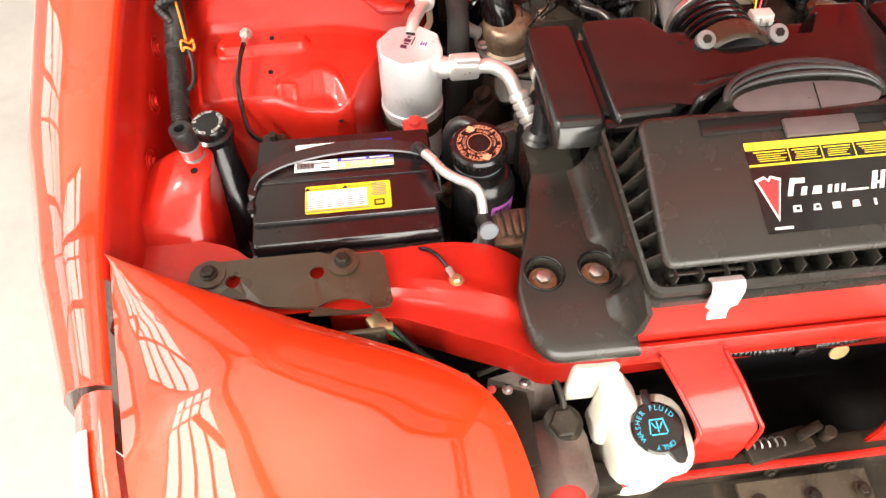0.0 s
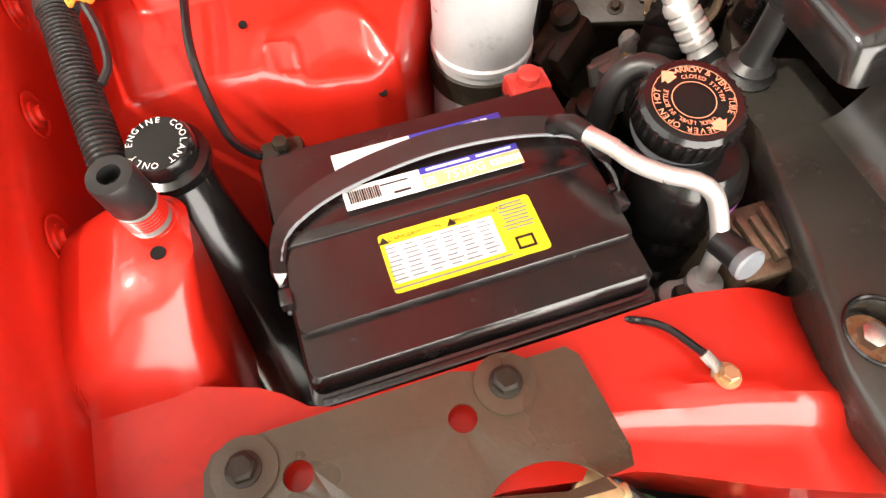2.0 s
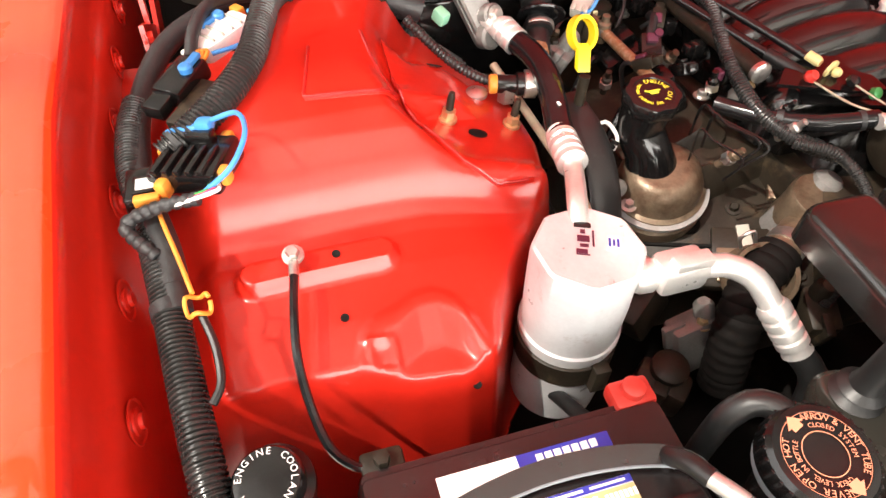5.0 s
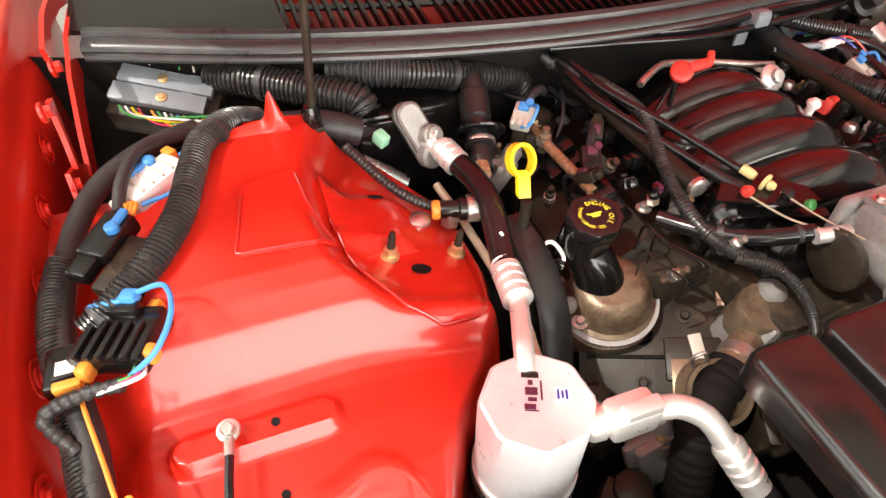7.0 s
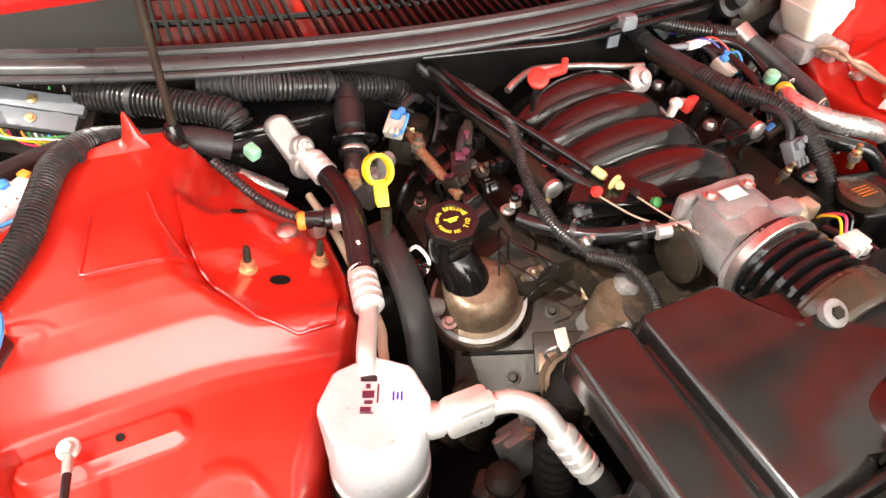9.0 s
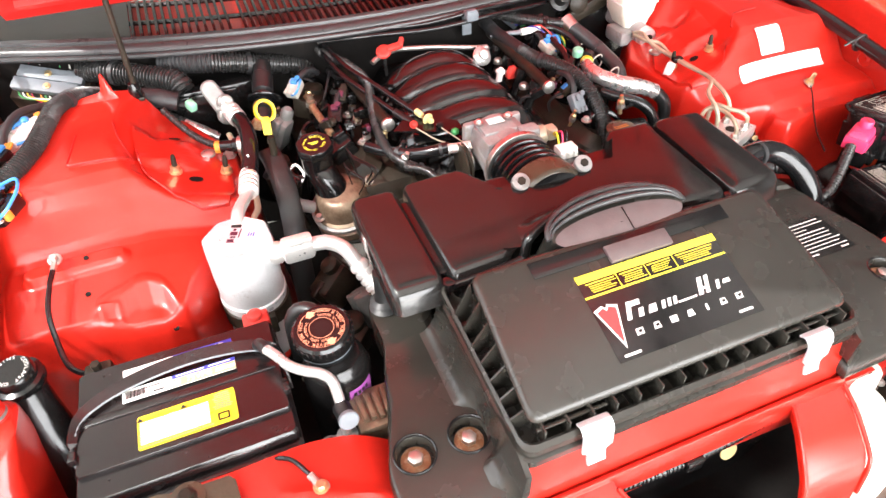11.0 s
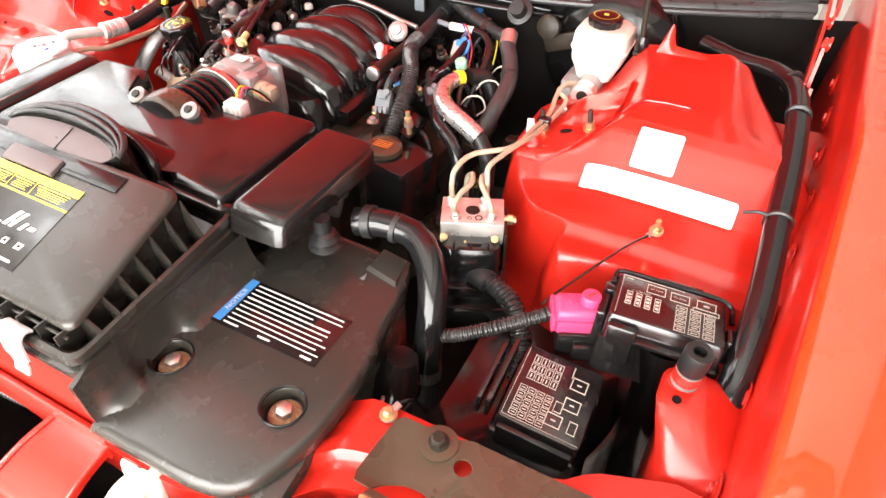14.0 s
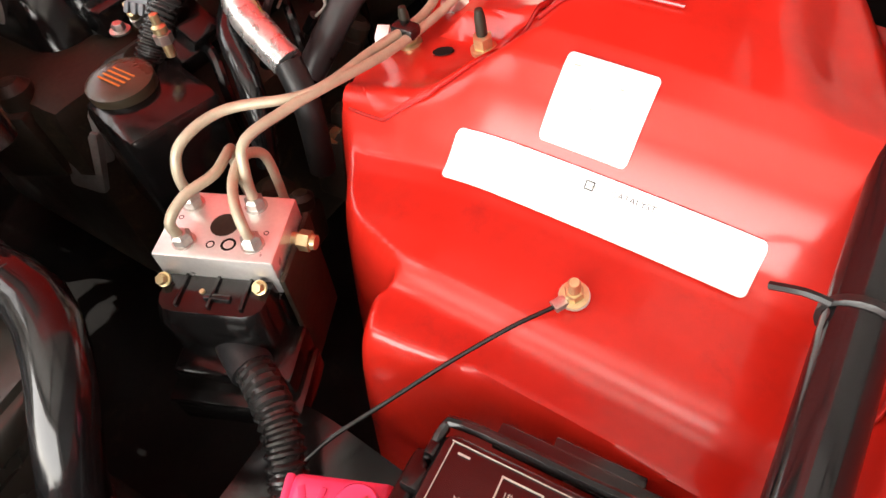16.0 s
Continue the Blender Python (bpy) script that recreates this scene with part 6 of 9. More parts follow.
def oil_filler():
    o = thing("oil_filler", "black oil filler cap with yellow lettering on dark neck", "oil filler", (-0.265, 0.47, 0.62))
    top = Vector((-0.2755, 0.4925, 0.806))
    aim = Vector((-0.04, -0.14, 1)).normalized()
    bm = lathe([(0.0285, -0.016), (0.030, -0.014), (0.030, -0.002), (0.0285, 0.0005), (0.0215, 0.001), (0.021, 0.0), (0, 0.0)], top, aim, seg=48)
    c = top
    for v in bm.verts:
        d = v.co - c
        ang = math.atan2(d.y, d.x)
        if (d - aim * d.dot(aim)).length > 0.024:
            v.co -= (d - aim * d.dot(aim)).normalized() * 0.0022 * (0.5 + 0.5 * math.cos(ang * 8))
    cap = part("cap", bm, BLACK_SAT, o, "scalloped black cap")
    q = Matrix.Translation(top + aim * 0.0006) @ Vector((0, 0, 1)).rotation_difference(aim).to_matrix().to_4x4()
    part("lettering", join(ring_letters("ENGINE OIL ", 0.0160, 0.0074, q, 105, 185), ring_letters("SEE OWNERS MANUAL ", 0.0160, 0.0052, q, -80, 172)), YPRINT, cap)
    part("oil_can_mark", moved(join(box((0, 0, 0.0003), (0.009, 0.005, 0.0006), 0), box((-0.006, 0.002, 0.0003), (0.006, 0.0014, 0.0006), 0, (0, 0, -30)), box((0.0055, 0.0015, 0.0003), (0.004, 0.0014, 0.0006), 0)), q), YPRINT, cap)
    part("neck", tube([top - aim * 0.014, top - aim * 0.05, Vector((-0.266, 0.484, 0.735)), Vector((-0.258, 0.478, 0.708))], 0.025, seg=28, radii=[0.0262, 0.0256, 0.0250, 0.0300]), BLACK_SAT, o)
    part("boss", join(lathe([(0.053, 0), (0.053, 0.006), (0.048, 0.009), (0.047, 0.020), (0.042, 0.034), (0.034, 0.042), (0.026, 0.044)], (-0.246, 0.474, 0.684), (-0.18, -0.22, 1), seg=36),
                      lathe([(0.050, -0.05), (0.057, -0.046), (0.057, -0.012), (0.052, -0.008)], (-0.246, 0.474, 0.684), (-0.18, -0.22, 1), seg=36)), TAN, o, "stained tan cast boss")
    part("boss_flange", lathe([(0.053, 0.0), (0.058, 0.001), (0.058, 0.005), (0.053, 0.006)], (-0.246, 0.474, 0.682), (-0.18, -0.22, 1), seg=40), CAST, o, "machined bright flange")
    for a in (20, 110, 205):
        bolt(o, (-0.246 + 0.053 * math.cos(radians(a)), 0.474 + 0.051 * math.sin(radians(a)), 0.688), 0.006, 0.008, STEEL, (-0.18, -0.22, 1))
    part("spigot", join(tube([(-0.300, 0.47, 0.70), (-0.322, 0.466, 0.715)], 0.0105, seg=14), lathe([(0.012, 0), (0.012, 0.004), (0.006, 0.005)], (-0.322, 0.466, 0.715), (-0.8, 0, 0.6), seg=16)), CAST, o)
    return o


oil_filler()


def dipstick():
    d = thing("dipstick", "yellow ring-handled oil dipstick", "dipstick", (-0.34, 0.55, 0.7))
    q = Matrix.Translation((-0.334, 0.555, 0.846)) @ Euler((radians(62), radians(-8), radians(20))).to_matrix().to_4x4()
    rings = []
    for k in range(29):
        t = k * math.tau / 28
        ca, sa = math.cos(t), math.sin(t)
        rings.append([q @ Vector(((0.0148 + r) * ca, (0.0165 + r) * sa, z)) for r, z in ((-0.0022, -0.005), (0.0018, -0.005), (0.0018, 0.005), (-0.0022, 0.005))])
    part("handle_ring", loft(rings, cap=False), YELLOW, d, "yellow plastic loop")
    part("handle_stem", loft([[(-0.343, 0.540, 0.836), (-0.331, 0.537, 0.836), (-0.331, 0.545, 0.840), (-0.343, 0.548, 0.840)], [(-0.345, 0.530, 0.818), (-0.333, 0.527, 0.818), (-0.333, 0.535, 0.818), (-0.345, 0.538, 0.818)]]), YELLOW, d)
    part("tube", tube([(-0.336, 0.530, 0.812), (-0.335, 0.528, 0.74), (-0.31, 0.52, 0.62)], 0.006, seg=10), GRIME, d)
    return d


dipstick()


def accumulator():
    a = thing("accumulator", "silver aluminium accumulator can with octagonal top", "accumulator", (-0.425, 0.324, 0.58))
    cx, cy = -0.4245, 0.3235
    sp = radians(22.5 - 18)
    rows = [(0.046, 0.700), (0.0465, 0.735), (0.0475, 0.7605)]
    bm = bmesh.new()
    n = 48

    def ring(r, z, octa):
        out = []
        for k in range(n):
            t = k * math.tau / n
            seg = ((t - sp + math.pi / 8) % (math.tau / 8)) - math.pi / 8
            ro = r * math.cos(math.pi / 8) / math.cos(seg) * 1.02
            rr = r + (ro - r) * octa
            out.append((cx + rr * math.cos(t), cy + rr * math.sin(t), z))
        return out

    part("can", loft([ring(0.0445, 0.585, 0), ring(0.0455, 0.60, 0), ring(0.0455, 0.690, 0), ring(0.0475, 0.692, 0), ring(0.0475, 0.698, 0), ring(0.0455, 0.700, 0), ring(0.0455, 0.715, 0), ring(0.0465, 0.742, 0.2),
                      ring(0.0472, 0.765, 0.75), ring(0.0475, 0.790, 1), ring(0.0465, 0.7955, 1), ring(0.0440, 0.7975, 1)]), CANALU, a, angle=24)
    part("strap", lathe([(0.0468, 0.655), (0.0482, 0.656), (0.0482, 0.682), (0.0468, 0.683)], (cx, cy, 0), seg=36), GRIME, a, "dark steel strap")
    part("strap_buckle", box((cx + 0.012, cy - 0.050, 0.668), (0.016, 0.012, 0.034), 0.002), GRIME, a)
    m = pose(-0.427, 0.331, 0.7978, 0, 0, -23)
    lab = part("printed_tag", moved(join(slab((0, 0.016), 0.014, 0.005, Matrix.Identity(4)), prism([(-0.007, 0.0185), (0.007, 0.0185), (0.0, 0.0225)], 0, 0.0004)), m), INK, a, "dark printed mark")
    for k, (x, y, w, d) in enumerate(((0.0, 0.009, 0.004, 0.0045), (0.0005, 0.001, 0.010, 0.007), (0.001, -0.0065, 0.007, 0.0035), (-0.001, -0.013, 0.009, 0.0045), (0.0, -0.0165, 0.011, 0.0012), (0.0085, 0.002, 0.0016, 0.018))):
        part("tag_print", slab((x, y), w, d, m), MAUVE, lab)
    bt = part("blue_tag", slab((0.025, -0.001), 0.011, 0.015, m), PAPER, a, "small white sticker with blue print")
    for k in range(3):
        part("blue_stroke", slab((0.0215 + 0.0034 * k, -0.001), 0.0018, 0.009 - 0.002 * (k == 1), pose(-0.427, 0.331, 0.7984, 0, 0, -23)), BLUE, bt)
    # side outlet with crimped hose
    part("outlet_block", join(lathe([(0.014, 0), (0.016, 0.004), (0.016, 0.014), (0.013, 0.018)], (-0.388, 0.305, 0.768), (1, -0.12, 0.05), seg=20), box((-0.350, 0.298, 0.772), (0.044, 0.030, 0.030), 0.006), box((-0.346, 0.292, 0.788), (0.034, 0.014, 0.012), 0.002)), ALU, a, "outlet union")
    part("outlet_pipe", tube([(-0.335, 0.296, 0.772), (-0.312, 0.291, 0.775), (-0.290, 0.276, 0.768), (-0.278, 0.256, 0.750)], 0.0105, seg=16), ALU, a)
    cr = [(0.0115, 0)]
    for k in range(4):
        cr += [(0.0142, 0.004 + 0.011 * k), (0.0142, 0.010 + 0.011 * k), (0.0120, 0.0115 + 0.011 * k), (0.0120, 0.0135 + 0.011 * k)]
    part("crimp", lathe(cr + [(0.0135, 0.052)], (-0.279, 0.258, 0.752), (0.40, -0.62, -0.70), seg=22), ALU, a, "crimped sleeve")
    part("lower_hose", tube([(-0.260, 0.230, 0.720), (-0.245, 0.205, 0.690), (-0.245, 0.19, 0.60)], 0.012, seg=14), RUBBER, a)
    # inlet line from the back
    part("inlet_pipe", tube([(-0.420, 0.352, 0.792), (-0.414, 0.372, 0.800), (-0.402, 0.402, 0.797), (-0.391, 0.430, 0.792)], 0.0090, seg=16), ALU, a)
    cr = [(0.0105, 0)]
    for k in range(4):
        cr += [(0.0150, 0.002 + 0.0115 * k), (0.0150, 0.0085 + 0.0115 * k), (0.0128, 0.010 + 0.0115 * k), (0.0128, 0.0125 + 0.0115 * k)]
    part("crimp", lathe(cr + [(0.014, 0.050)], (-0.393, 0.424, 0.793), (0.16, 0.98, -0.06), seg=22), ALU, a, "crimped sleeve")
    hose = part("refrigerant_hose", tube([(-0.385, 0.470, 0.790), (-0.378, 0.50, 0.794), (-0.370, 0.545, 0.805), (-0.370, 0.585, 0.808), (-0.377, 0.628, 0.806)], 0.0135, seg=18), HOSE, a, "black hose with white marks")
    part("hose_marks", join(*[box((-0.3785 + 0.0010 * k, 0.497 + 0.0155 * k, 0.8085 + 0.0011 * k), (0.003, 0.005, 0.0008), 0, (8, 0, 8)) for k in range(8)]), WPRINT, hose)
    part("crimp", lathe([(0.0115, 0)] + [p for k in range(3) for p in ((0.0155, 0.002 + 0.011 * k), (0.0155, 0.008 + 0.011 * k), (0.0135, 0.0095 + 0.011 * k), (0.0135, 0.012 + 0.011 * k))] + [(0.012, 0.037)], (-0.376, 0.618, 0.806), (-0.25, 0.95, 0.12), seg=22), ALU, a, "crimped sleeve")
    part("thin_line", tube([(-0.405, 0.340, 0.780), (-0.395, 0.385, 0.775), (-0.385, 0.43, 0.765), (-0.385, 0.56, 0.76), (-0.398, 0.63, 0.775)], 0.0048, seg=10), PIPE, a)
    b = part("evaporator_block", join(moved(loft([rounded(0, 0, 0.030, 0.082, 0.013, -0.016), rounded(0, 0, 0.030, 0.082, 0.013, -0.004), rounded(0, 0, 0.025, 0.077, 0.011, -0.003), rounded(0, 0, 0.025, 0.077, 0.011, 0.000), rounded(0, 0, 0.030, 0.082, 0.013, 0.001), rounded(0, 0, 0.030, 0.082, 0.013, 0.010), rounded(0, 0, 0.025, 0.076, 0.011, 0.013)]), Matrix.Translation((-0.398, 0.690, 0.806)) @ Euler((radians(58), radians(-18), radians(12))).to_matrix().to_4x4())), GREYCAST, a, "cast flange")
    part("bolt_boss", lathe([(0.0135, -0.010), (0.0135, 0.006), (0.011, 0.008), (0, 0.008)], (-0.389, 0.674, 0.812), (0.3, -0.8, 0.5), seg=22), GREYCAST, b, "round cast boss")
    part("pipe_boss", lathe([(0.0150, -0.008), (0.0150, 0.004), (0.012, 0.007), (0, 0.007)], (-0.392, 0.664, 0.792), (0.3, -0.85, 0.3), seg=22), GREYCAST, b, "round cast boss")
    bolt(b, (-0.386, 0.667, 0.817), 0.0065, 0.008, STEEL, (0.3, -0.8, 0.5))
    part("evaporator_pipe", tube([(-0.384, 0.645, 0.803), (-0.392, 0.672, 0.808), (-0.398, 0.69, 0.81)], 0.010, seg=14), ALU, a)
    return a


accumulator()

# drive belt beside the can
pipe_thing("drive_belt", "wide dark ribbed drive belt", "drive belt", [(-0.345, 0.545, 0.78), (-0.338, 0.49, 0.765), (-0.338, 0.44, 0.73), (-0.345, 0.40, 0.66), (-0.35, 0.38, 0.55)], 0.018, RUBBER, squash=0.25, piece="belt")


def throttle_cables():
    t = thing("throttle_cables", "black throttle cables on a bracket with coloured ends", "control cable", (-0.1, 0.5, 0.78))
    part("sheath", tube([(-0.195, 0.80, 0.842), (-0.188, 0.74, 0.846), (-0.170, 0.66, 0.838), (-0.140, 0.585, 0.832), (-0.112, 0.515, 0.824), (-0.096, 0.480, 0.818)], 0.0048, seg=10), HOSE, t)
    part("sheath", tube([(-0.198, 0.80, 0.835), (-0.196, 0.74, 0.838), (-0.184, 0.66, 0.830), (-0.157, 0.585, 0.822), (-0.128, 0.51, 0.814), (-0.108, 0.470, 0.808)], 0.0052, seg=10), HOSE, t)
    part("ferrule", lathe([(0.0068, 0), (0.0068, 0.045)], (-0.130, 0.515, 0.815), (0.42, -0.9, -0.12), seg=14), RUBBER, t)
    part("yellow_end", join(lathe([(0.0055, 0), (0.0055, 0.012), (0.004, 0.016)], (-0.101, 0.490, 0.823), (0.3, -0.92, -0.1), seg=14), lathe([(0.004, -0.001), (0.0095, 0), (0.0095, 0.0025), (0.004, 0.003)], (-0.091, 0.466, 0.820), (0.3, -0.92, -0.1), seg=20), lathe([(0.005, 0), (0.0055, 0.003), (0.0035, 0.007), (0, 0.007)], (-0.088, 0.462, 0.818), (0.3, -0.92, 0.2), seg=14)), CREAM, t, "pale yellow cable end")
    part("red_end", lathe([(0.005, 0), (0.007, 0.004), (0.005, 0.010), (0, 0.011)], (-0.117, 0.464, 0.814), (0.1, -0.6, 0.8), seg=14), REDPL, t, "red cable end")
    part("green_end", lathe([(0.006, 0), (0.006, 0.006), (0.003, 0.008), (0, 0.008)], (-0.058, 0.432, 0.806), (0.1, -0.8, 0.6), seg=14), GREEN, t, "green stop")
    part("bracket", join(loft([[(-0.150, 0.465, 0.812), (-0.081, 0.436, 0.810), (-0.043, 0.430, 0.810), (-0.044, 0.484, 0.815), (-0.080, 0.492, 0.818), (-0.123, 0.491, 0.814)], [(-0.150, 0.466, 0.808), (-0.081, 0.438, 0.806), (-0.043, 0.432, 0.806), (-0.044, 0.486, 0.811), (-0.080, 0.494, 0.814), (-0.123, 0.493, 0.810)]]), lathe([(0.0065, 0.0), (0.0065, 0.006), (0, 0.007)], (-0.078, 0.446, 0.814), (0, -0.5, 1), flat=6), box((-0.07, 0.452, 0.792), (0.095, 0.035, 0.004), 0.001, (0, 0, -20))), BLACK_SAT, t, "black bent bracket")
    part("inner_wire", tube([(-0.116, 0.460, 0.814), (-0.090, 0.418, 0.806), (-0.063, 0.372, 0.815)], 0.0012, seg=6), PIPE, t)
    part("inner_wire", tube([(-0.082, 0.450, 0.816), (-0.062, 0.410, 0.808), (-0.056, 0.365, 0.815)], 0.0010, seg=6), PIPE, t)
    return t


throttle_cables()


def vacuum_pipe():
    v = thing("crossover_pipe", "steel crossover pipe with round silver valve", "vacuum pipe", (0, 0.66, 0.78))
    part("pipe", tube([(-0.124, 0.656, 0.838), (-0.110, 0.665, 0.841), (-0.075, 0.688, 0.838), (-0.048, 0.697, 0.833), (0.02, 0.696, 0.823), (0.08, 0.690, 0.813), (0.120, 0.688, 0.807)], 0.0046, seg=12), STEEL, v)
    b = part("valve", lathe([(0.006, -0.006), (0.018, -0.004), (0.019, 0.0), (0.017, 0.003), (0.010, 0.006), (0.009, 0.012), (0.006, 0.013), (0, 0.012)], (0.096, 0.660, 0.805), (0.1, -0.75, 0.65), seg=28), ALU, v, "round silver valve")
    return v


vacuum_pipe()


def red_clip():
    r = thing("cable_clip", "red plastic retaining clip", "clip", (-0.11, 0.60, 0.86))
    m = Matrix.Translation((-0.104, 0.603, 0.884)) @ Euler((radians(34), 0, radians(-34))).to_matrix().to_4x4() @ Matrix.Scale(0.82, 4)
    part("clip_body", moved(join(lathe([(0.0145, -0.004), (0.0155, -0.003), (0.0155, 0.003), (0.0145, 0.004), (0.007, 0.005), (0, 0.005)], (-0.012, -0.008, 0), seg=24), box((0.010, 0.004, 0.002), (0.030, 0.014, 0.010), 0.003, (0, 0, 25)), box((0.022, 0.014, 0.004), (0.010, 0.022, 0.010), 0.003)), m), REDPL, r)
    part("clip_foot", box((-0.112, 0.612, 0.856), (0.006, 0.006, 0.050), 0.002), BLACK_SAT, r)
    return r


red_clip()

# looms and hoses over the engine
pipe_thing("wiring_loom", "black split loom over the engine", "wiring loom", [(-0.20, 0.80, 0.83), (-0.195, 0.74, 0.835), (-0.165, 0.675, 0.835), (-0.150, 0.61, 0.83), (-0.158, 0.56, 0.815), (-0.166, 0.51, 0.80), (-0.165, 0.46, 0.785), (-0.145, 0.42, 0.775), (-0.11, 0.395, 0.765)], 0.0085, LOOM, 0.006, "looms")
pipe_thing("wiring_loom", "thin black loom dropping beside the throttle body", "wiring loom", [(-0.15, 0.415, 0.775), (-0.120, 0.385, 0.775), (-0.108, 0.345, 0.755), (-0.125, 0.305, 0.72), (-0.15, 0.29, 0.66)], 0.0062, LOOM, 0.005, "looms")
pipe_thing("coolant_hose", "glossy black hose to the throttle body", "coolant hose", [(-0.190, 0.495, 0.775), (-0.165, 0.460, 0.780), (-0.135, 0.430, 0.786), (-0.105, 0.410, 0.795), (-0.078, 0.399, 0.802)], 0.0095, HOSE)
pipe_thing("wiring_loom", "thick taped loom across the engine to the firewall", "wiring loom", [(0.145, 0.80, 0.828), (0.148, 0.75, 0.824), (0.150, 0.714, 0.820), (0.158, 0.65, 0.819), (0.164, 0.600, 0.819)], 0.0125, TAPE, 0.0, "looms")
pipe_thing("wiring_loom", "ribbed loom bending down beside the fuel rail", "wiring loom", [(0.160, 0.622, 0.820), (0.168, 0.585, 0.820), (0.185, 0.552, 0.820), (0.206, 0.517, 0.815), (0.220, 0.475, 0.798), (0.224, 0.43, 0.765), (0.218, 0.40, 0.72), (0.20, 0.38, 0.66)], 0.0132, LOOM, 0.0075, "looms")
pipe_thing("wiring_loom", "ribbed loom running to the firewall", "wiring loom", [(0.10, 0.79, 0.845), (0.16, 0.755, 0.842), (0.225, 0.715, 0.832), (0.30, 0.69, 0.82)], 0.0115, LOOM, 0.007, "looms")
pipe_thing("control_cable", "slim black cable along the cowl", "control cable", [(-0.22, 0.76, 0.862), (-0.12, 0.735, 0.866), (0.0, 0.722, 0.862), (0.12, 0.728, 0.866), (0.24, 0.745, 0.862), (0.34, 0.77, 0.85)], 0.0048, HOSE, 0, "cowl cables")
pipe_thing("control_cable", "slim black cable along the cowl", "control cable", [(-0.2, 0.752, 0.852), (-0.1, 0.722, 0.858), (0.02, 0.712, 0.853), (0.14, 0.718, 0.855), (0.26, 0.738, 0.85), (0.36, 0.78, 0.84)], 0.0045, HOSE, 0, "cowl cables")
pipe_thing("heater_hose", "curved dark rubber hose by the booster", "heater hose", [(0.303, 0.675, 0.818), (0.325, 0.640, 0.800), (0.338, 0.60, 0.785), (0.340, 0.55, 0.77), (0.325, 0.50, 0.72)], 0.0135, SEALR)
pipe_thing("hose_union", "banded brass union on a hose", "hose union", [(0.298, 0.695, 0.828), (0.304, 0.672, 0.817)], 0.0142, STEEL, 0.0)


def foil_hose():
    f = thing("foil_wrapped_hose", "silver foil heat sleeve with yellow tape", "heat sleeve", (0.3, 0.5, 0.72))
    part("sleeve", tube([(0.268, 0.560, 0.800), (0.262, 0.535, 0.798), (0.268, 0.505, 0.796), (0.290, 0.478, 0.792), (0.325, 0.462, 0.785), (0.355, 0.455, 0.772)], 0.0175, seg=18, radii=[0.0115, 0.0130, 0.0138, 0.0142, 0.0142, 0.0135]), SILVER_TAPE, f)
    part("tape_end", tube([(0.267, 0.556, 0.8005), (0.273, 0.566, 0.799)], 0.0122, seg=16), LABEL_Y, f)
    part("hose_end", tube([(0.280, 0.578, 0.797), (0.298, 0.600, 0.79), (0.315, 0.60, 0.76)], 0.013, seg=14), RUBBER, f)
    part("tail", tube([(0.355, 0.455, 0.772), (0.375, 0.445, 0.745), (0.378, 0.44, 0.68)], 0.012, seg=12), RUBBER, f)
    part("green_cap", lathe([(0.009, 0), (0.010, 0.003), (0.010, 0.013), (0.007, 0.016), (0, 0.016)], (0.262, 0.585, 0.805), (0, -0.2, 1), seg=18), TEAL, f, "pale green cap")
    return f


foil_hose()
pipe_thing("bracket_tube", "rusty brown support tube beside the valve cover", "support tube", [(-0.247, 0.690, 0.781), (-0.245, 0.660, 0.780), (-0.240, 0.61, 0.778), (-0.235, 0.558, 0.776)], 0.0065, RUST)


def connector(name, label, at, turn, body, clip, lead=None, group="plugs"):
    c = thing(name, label, "electrical connector", at, group)
    m = pose(*at, *turn) @ Matrix.Scale(0.8, 4)
    part("shell", moved(join(box((0, 0, 0), (0.030, 0.042, 0.020), 0.003), *[box((-0.010 + 0.010 * k, -0.018, 0.011), (0.006, 0.012, 0.004), 0.001) for k in range(3)]), m), body, c)
    part("latch", moved(join(box((0.0, 0.010, 0.013), (0.016, 0.014, 0.008), 0.002), lathe([(0.006, 0), (0.006, 0.006), (0, 0.006)], (0.008, 0.016, 0.014), seg=12)), m), clip, c)
    if lead:
        part("lead", tube([m @ Vector((0.010, 0.018, 0.006)), m @ Vector((0.022, 0.006, 0.024)), m @ Vector((0.018, -0.018, 0.014)), m @ Vector((0.004, -0.022, 0.004))], 0.0022, seg=8), lead, c)
    part("tail", tube([m @ Vector((0, 0.02, 0)), m @ Vector((0.004, 0.04, 0.002)), m @ Vector((0.01, 0.065, -0.012)), m @ Vector((0.012, 0.08, -0.04))], 0.0055, seg=8), TAPE, c)
    return c


connector("harness_connector", "pale grey connector with blue latch and loop", (-0.266, 0.684, 0.806), (24, 0, -40), GPRINT, SKYBLUE, SKYBLUE)
connector("harness_connector", "pale grey connector with blue latch", (0.230, 0.640, 0.805), (20, 0, 15), GPRINT, SKYBLUE, SKYBLUE)
connector("harness_connector", "dark connector with blue latch near cowl", (0.208, 0.765, 0.815), (40, 0, 75), GREY, SKYBLUE)
connector("harness_connector", "grey injector connector on black lead", (0.190, 0.46, 0.785), (50, 0, 10), GREY, GREY)
connector("harness_connector", "dark sensor connector with white ring", (-0.322, 0.500, 0.742), (10, 0, 40), BLACK_SAT, BLACK_SAT, WHITE)
connector("harness_connector", "grey connector on the valve cover", (-0.215, 0.60, 0.785), (30, 0, -20), BLACK_SAT, MAUVE)
connector("harness_connector", "dark connector with black latch", (0.24, 0.52, 0.775), (30, 0, 40), BLACK_SAT, GREY)


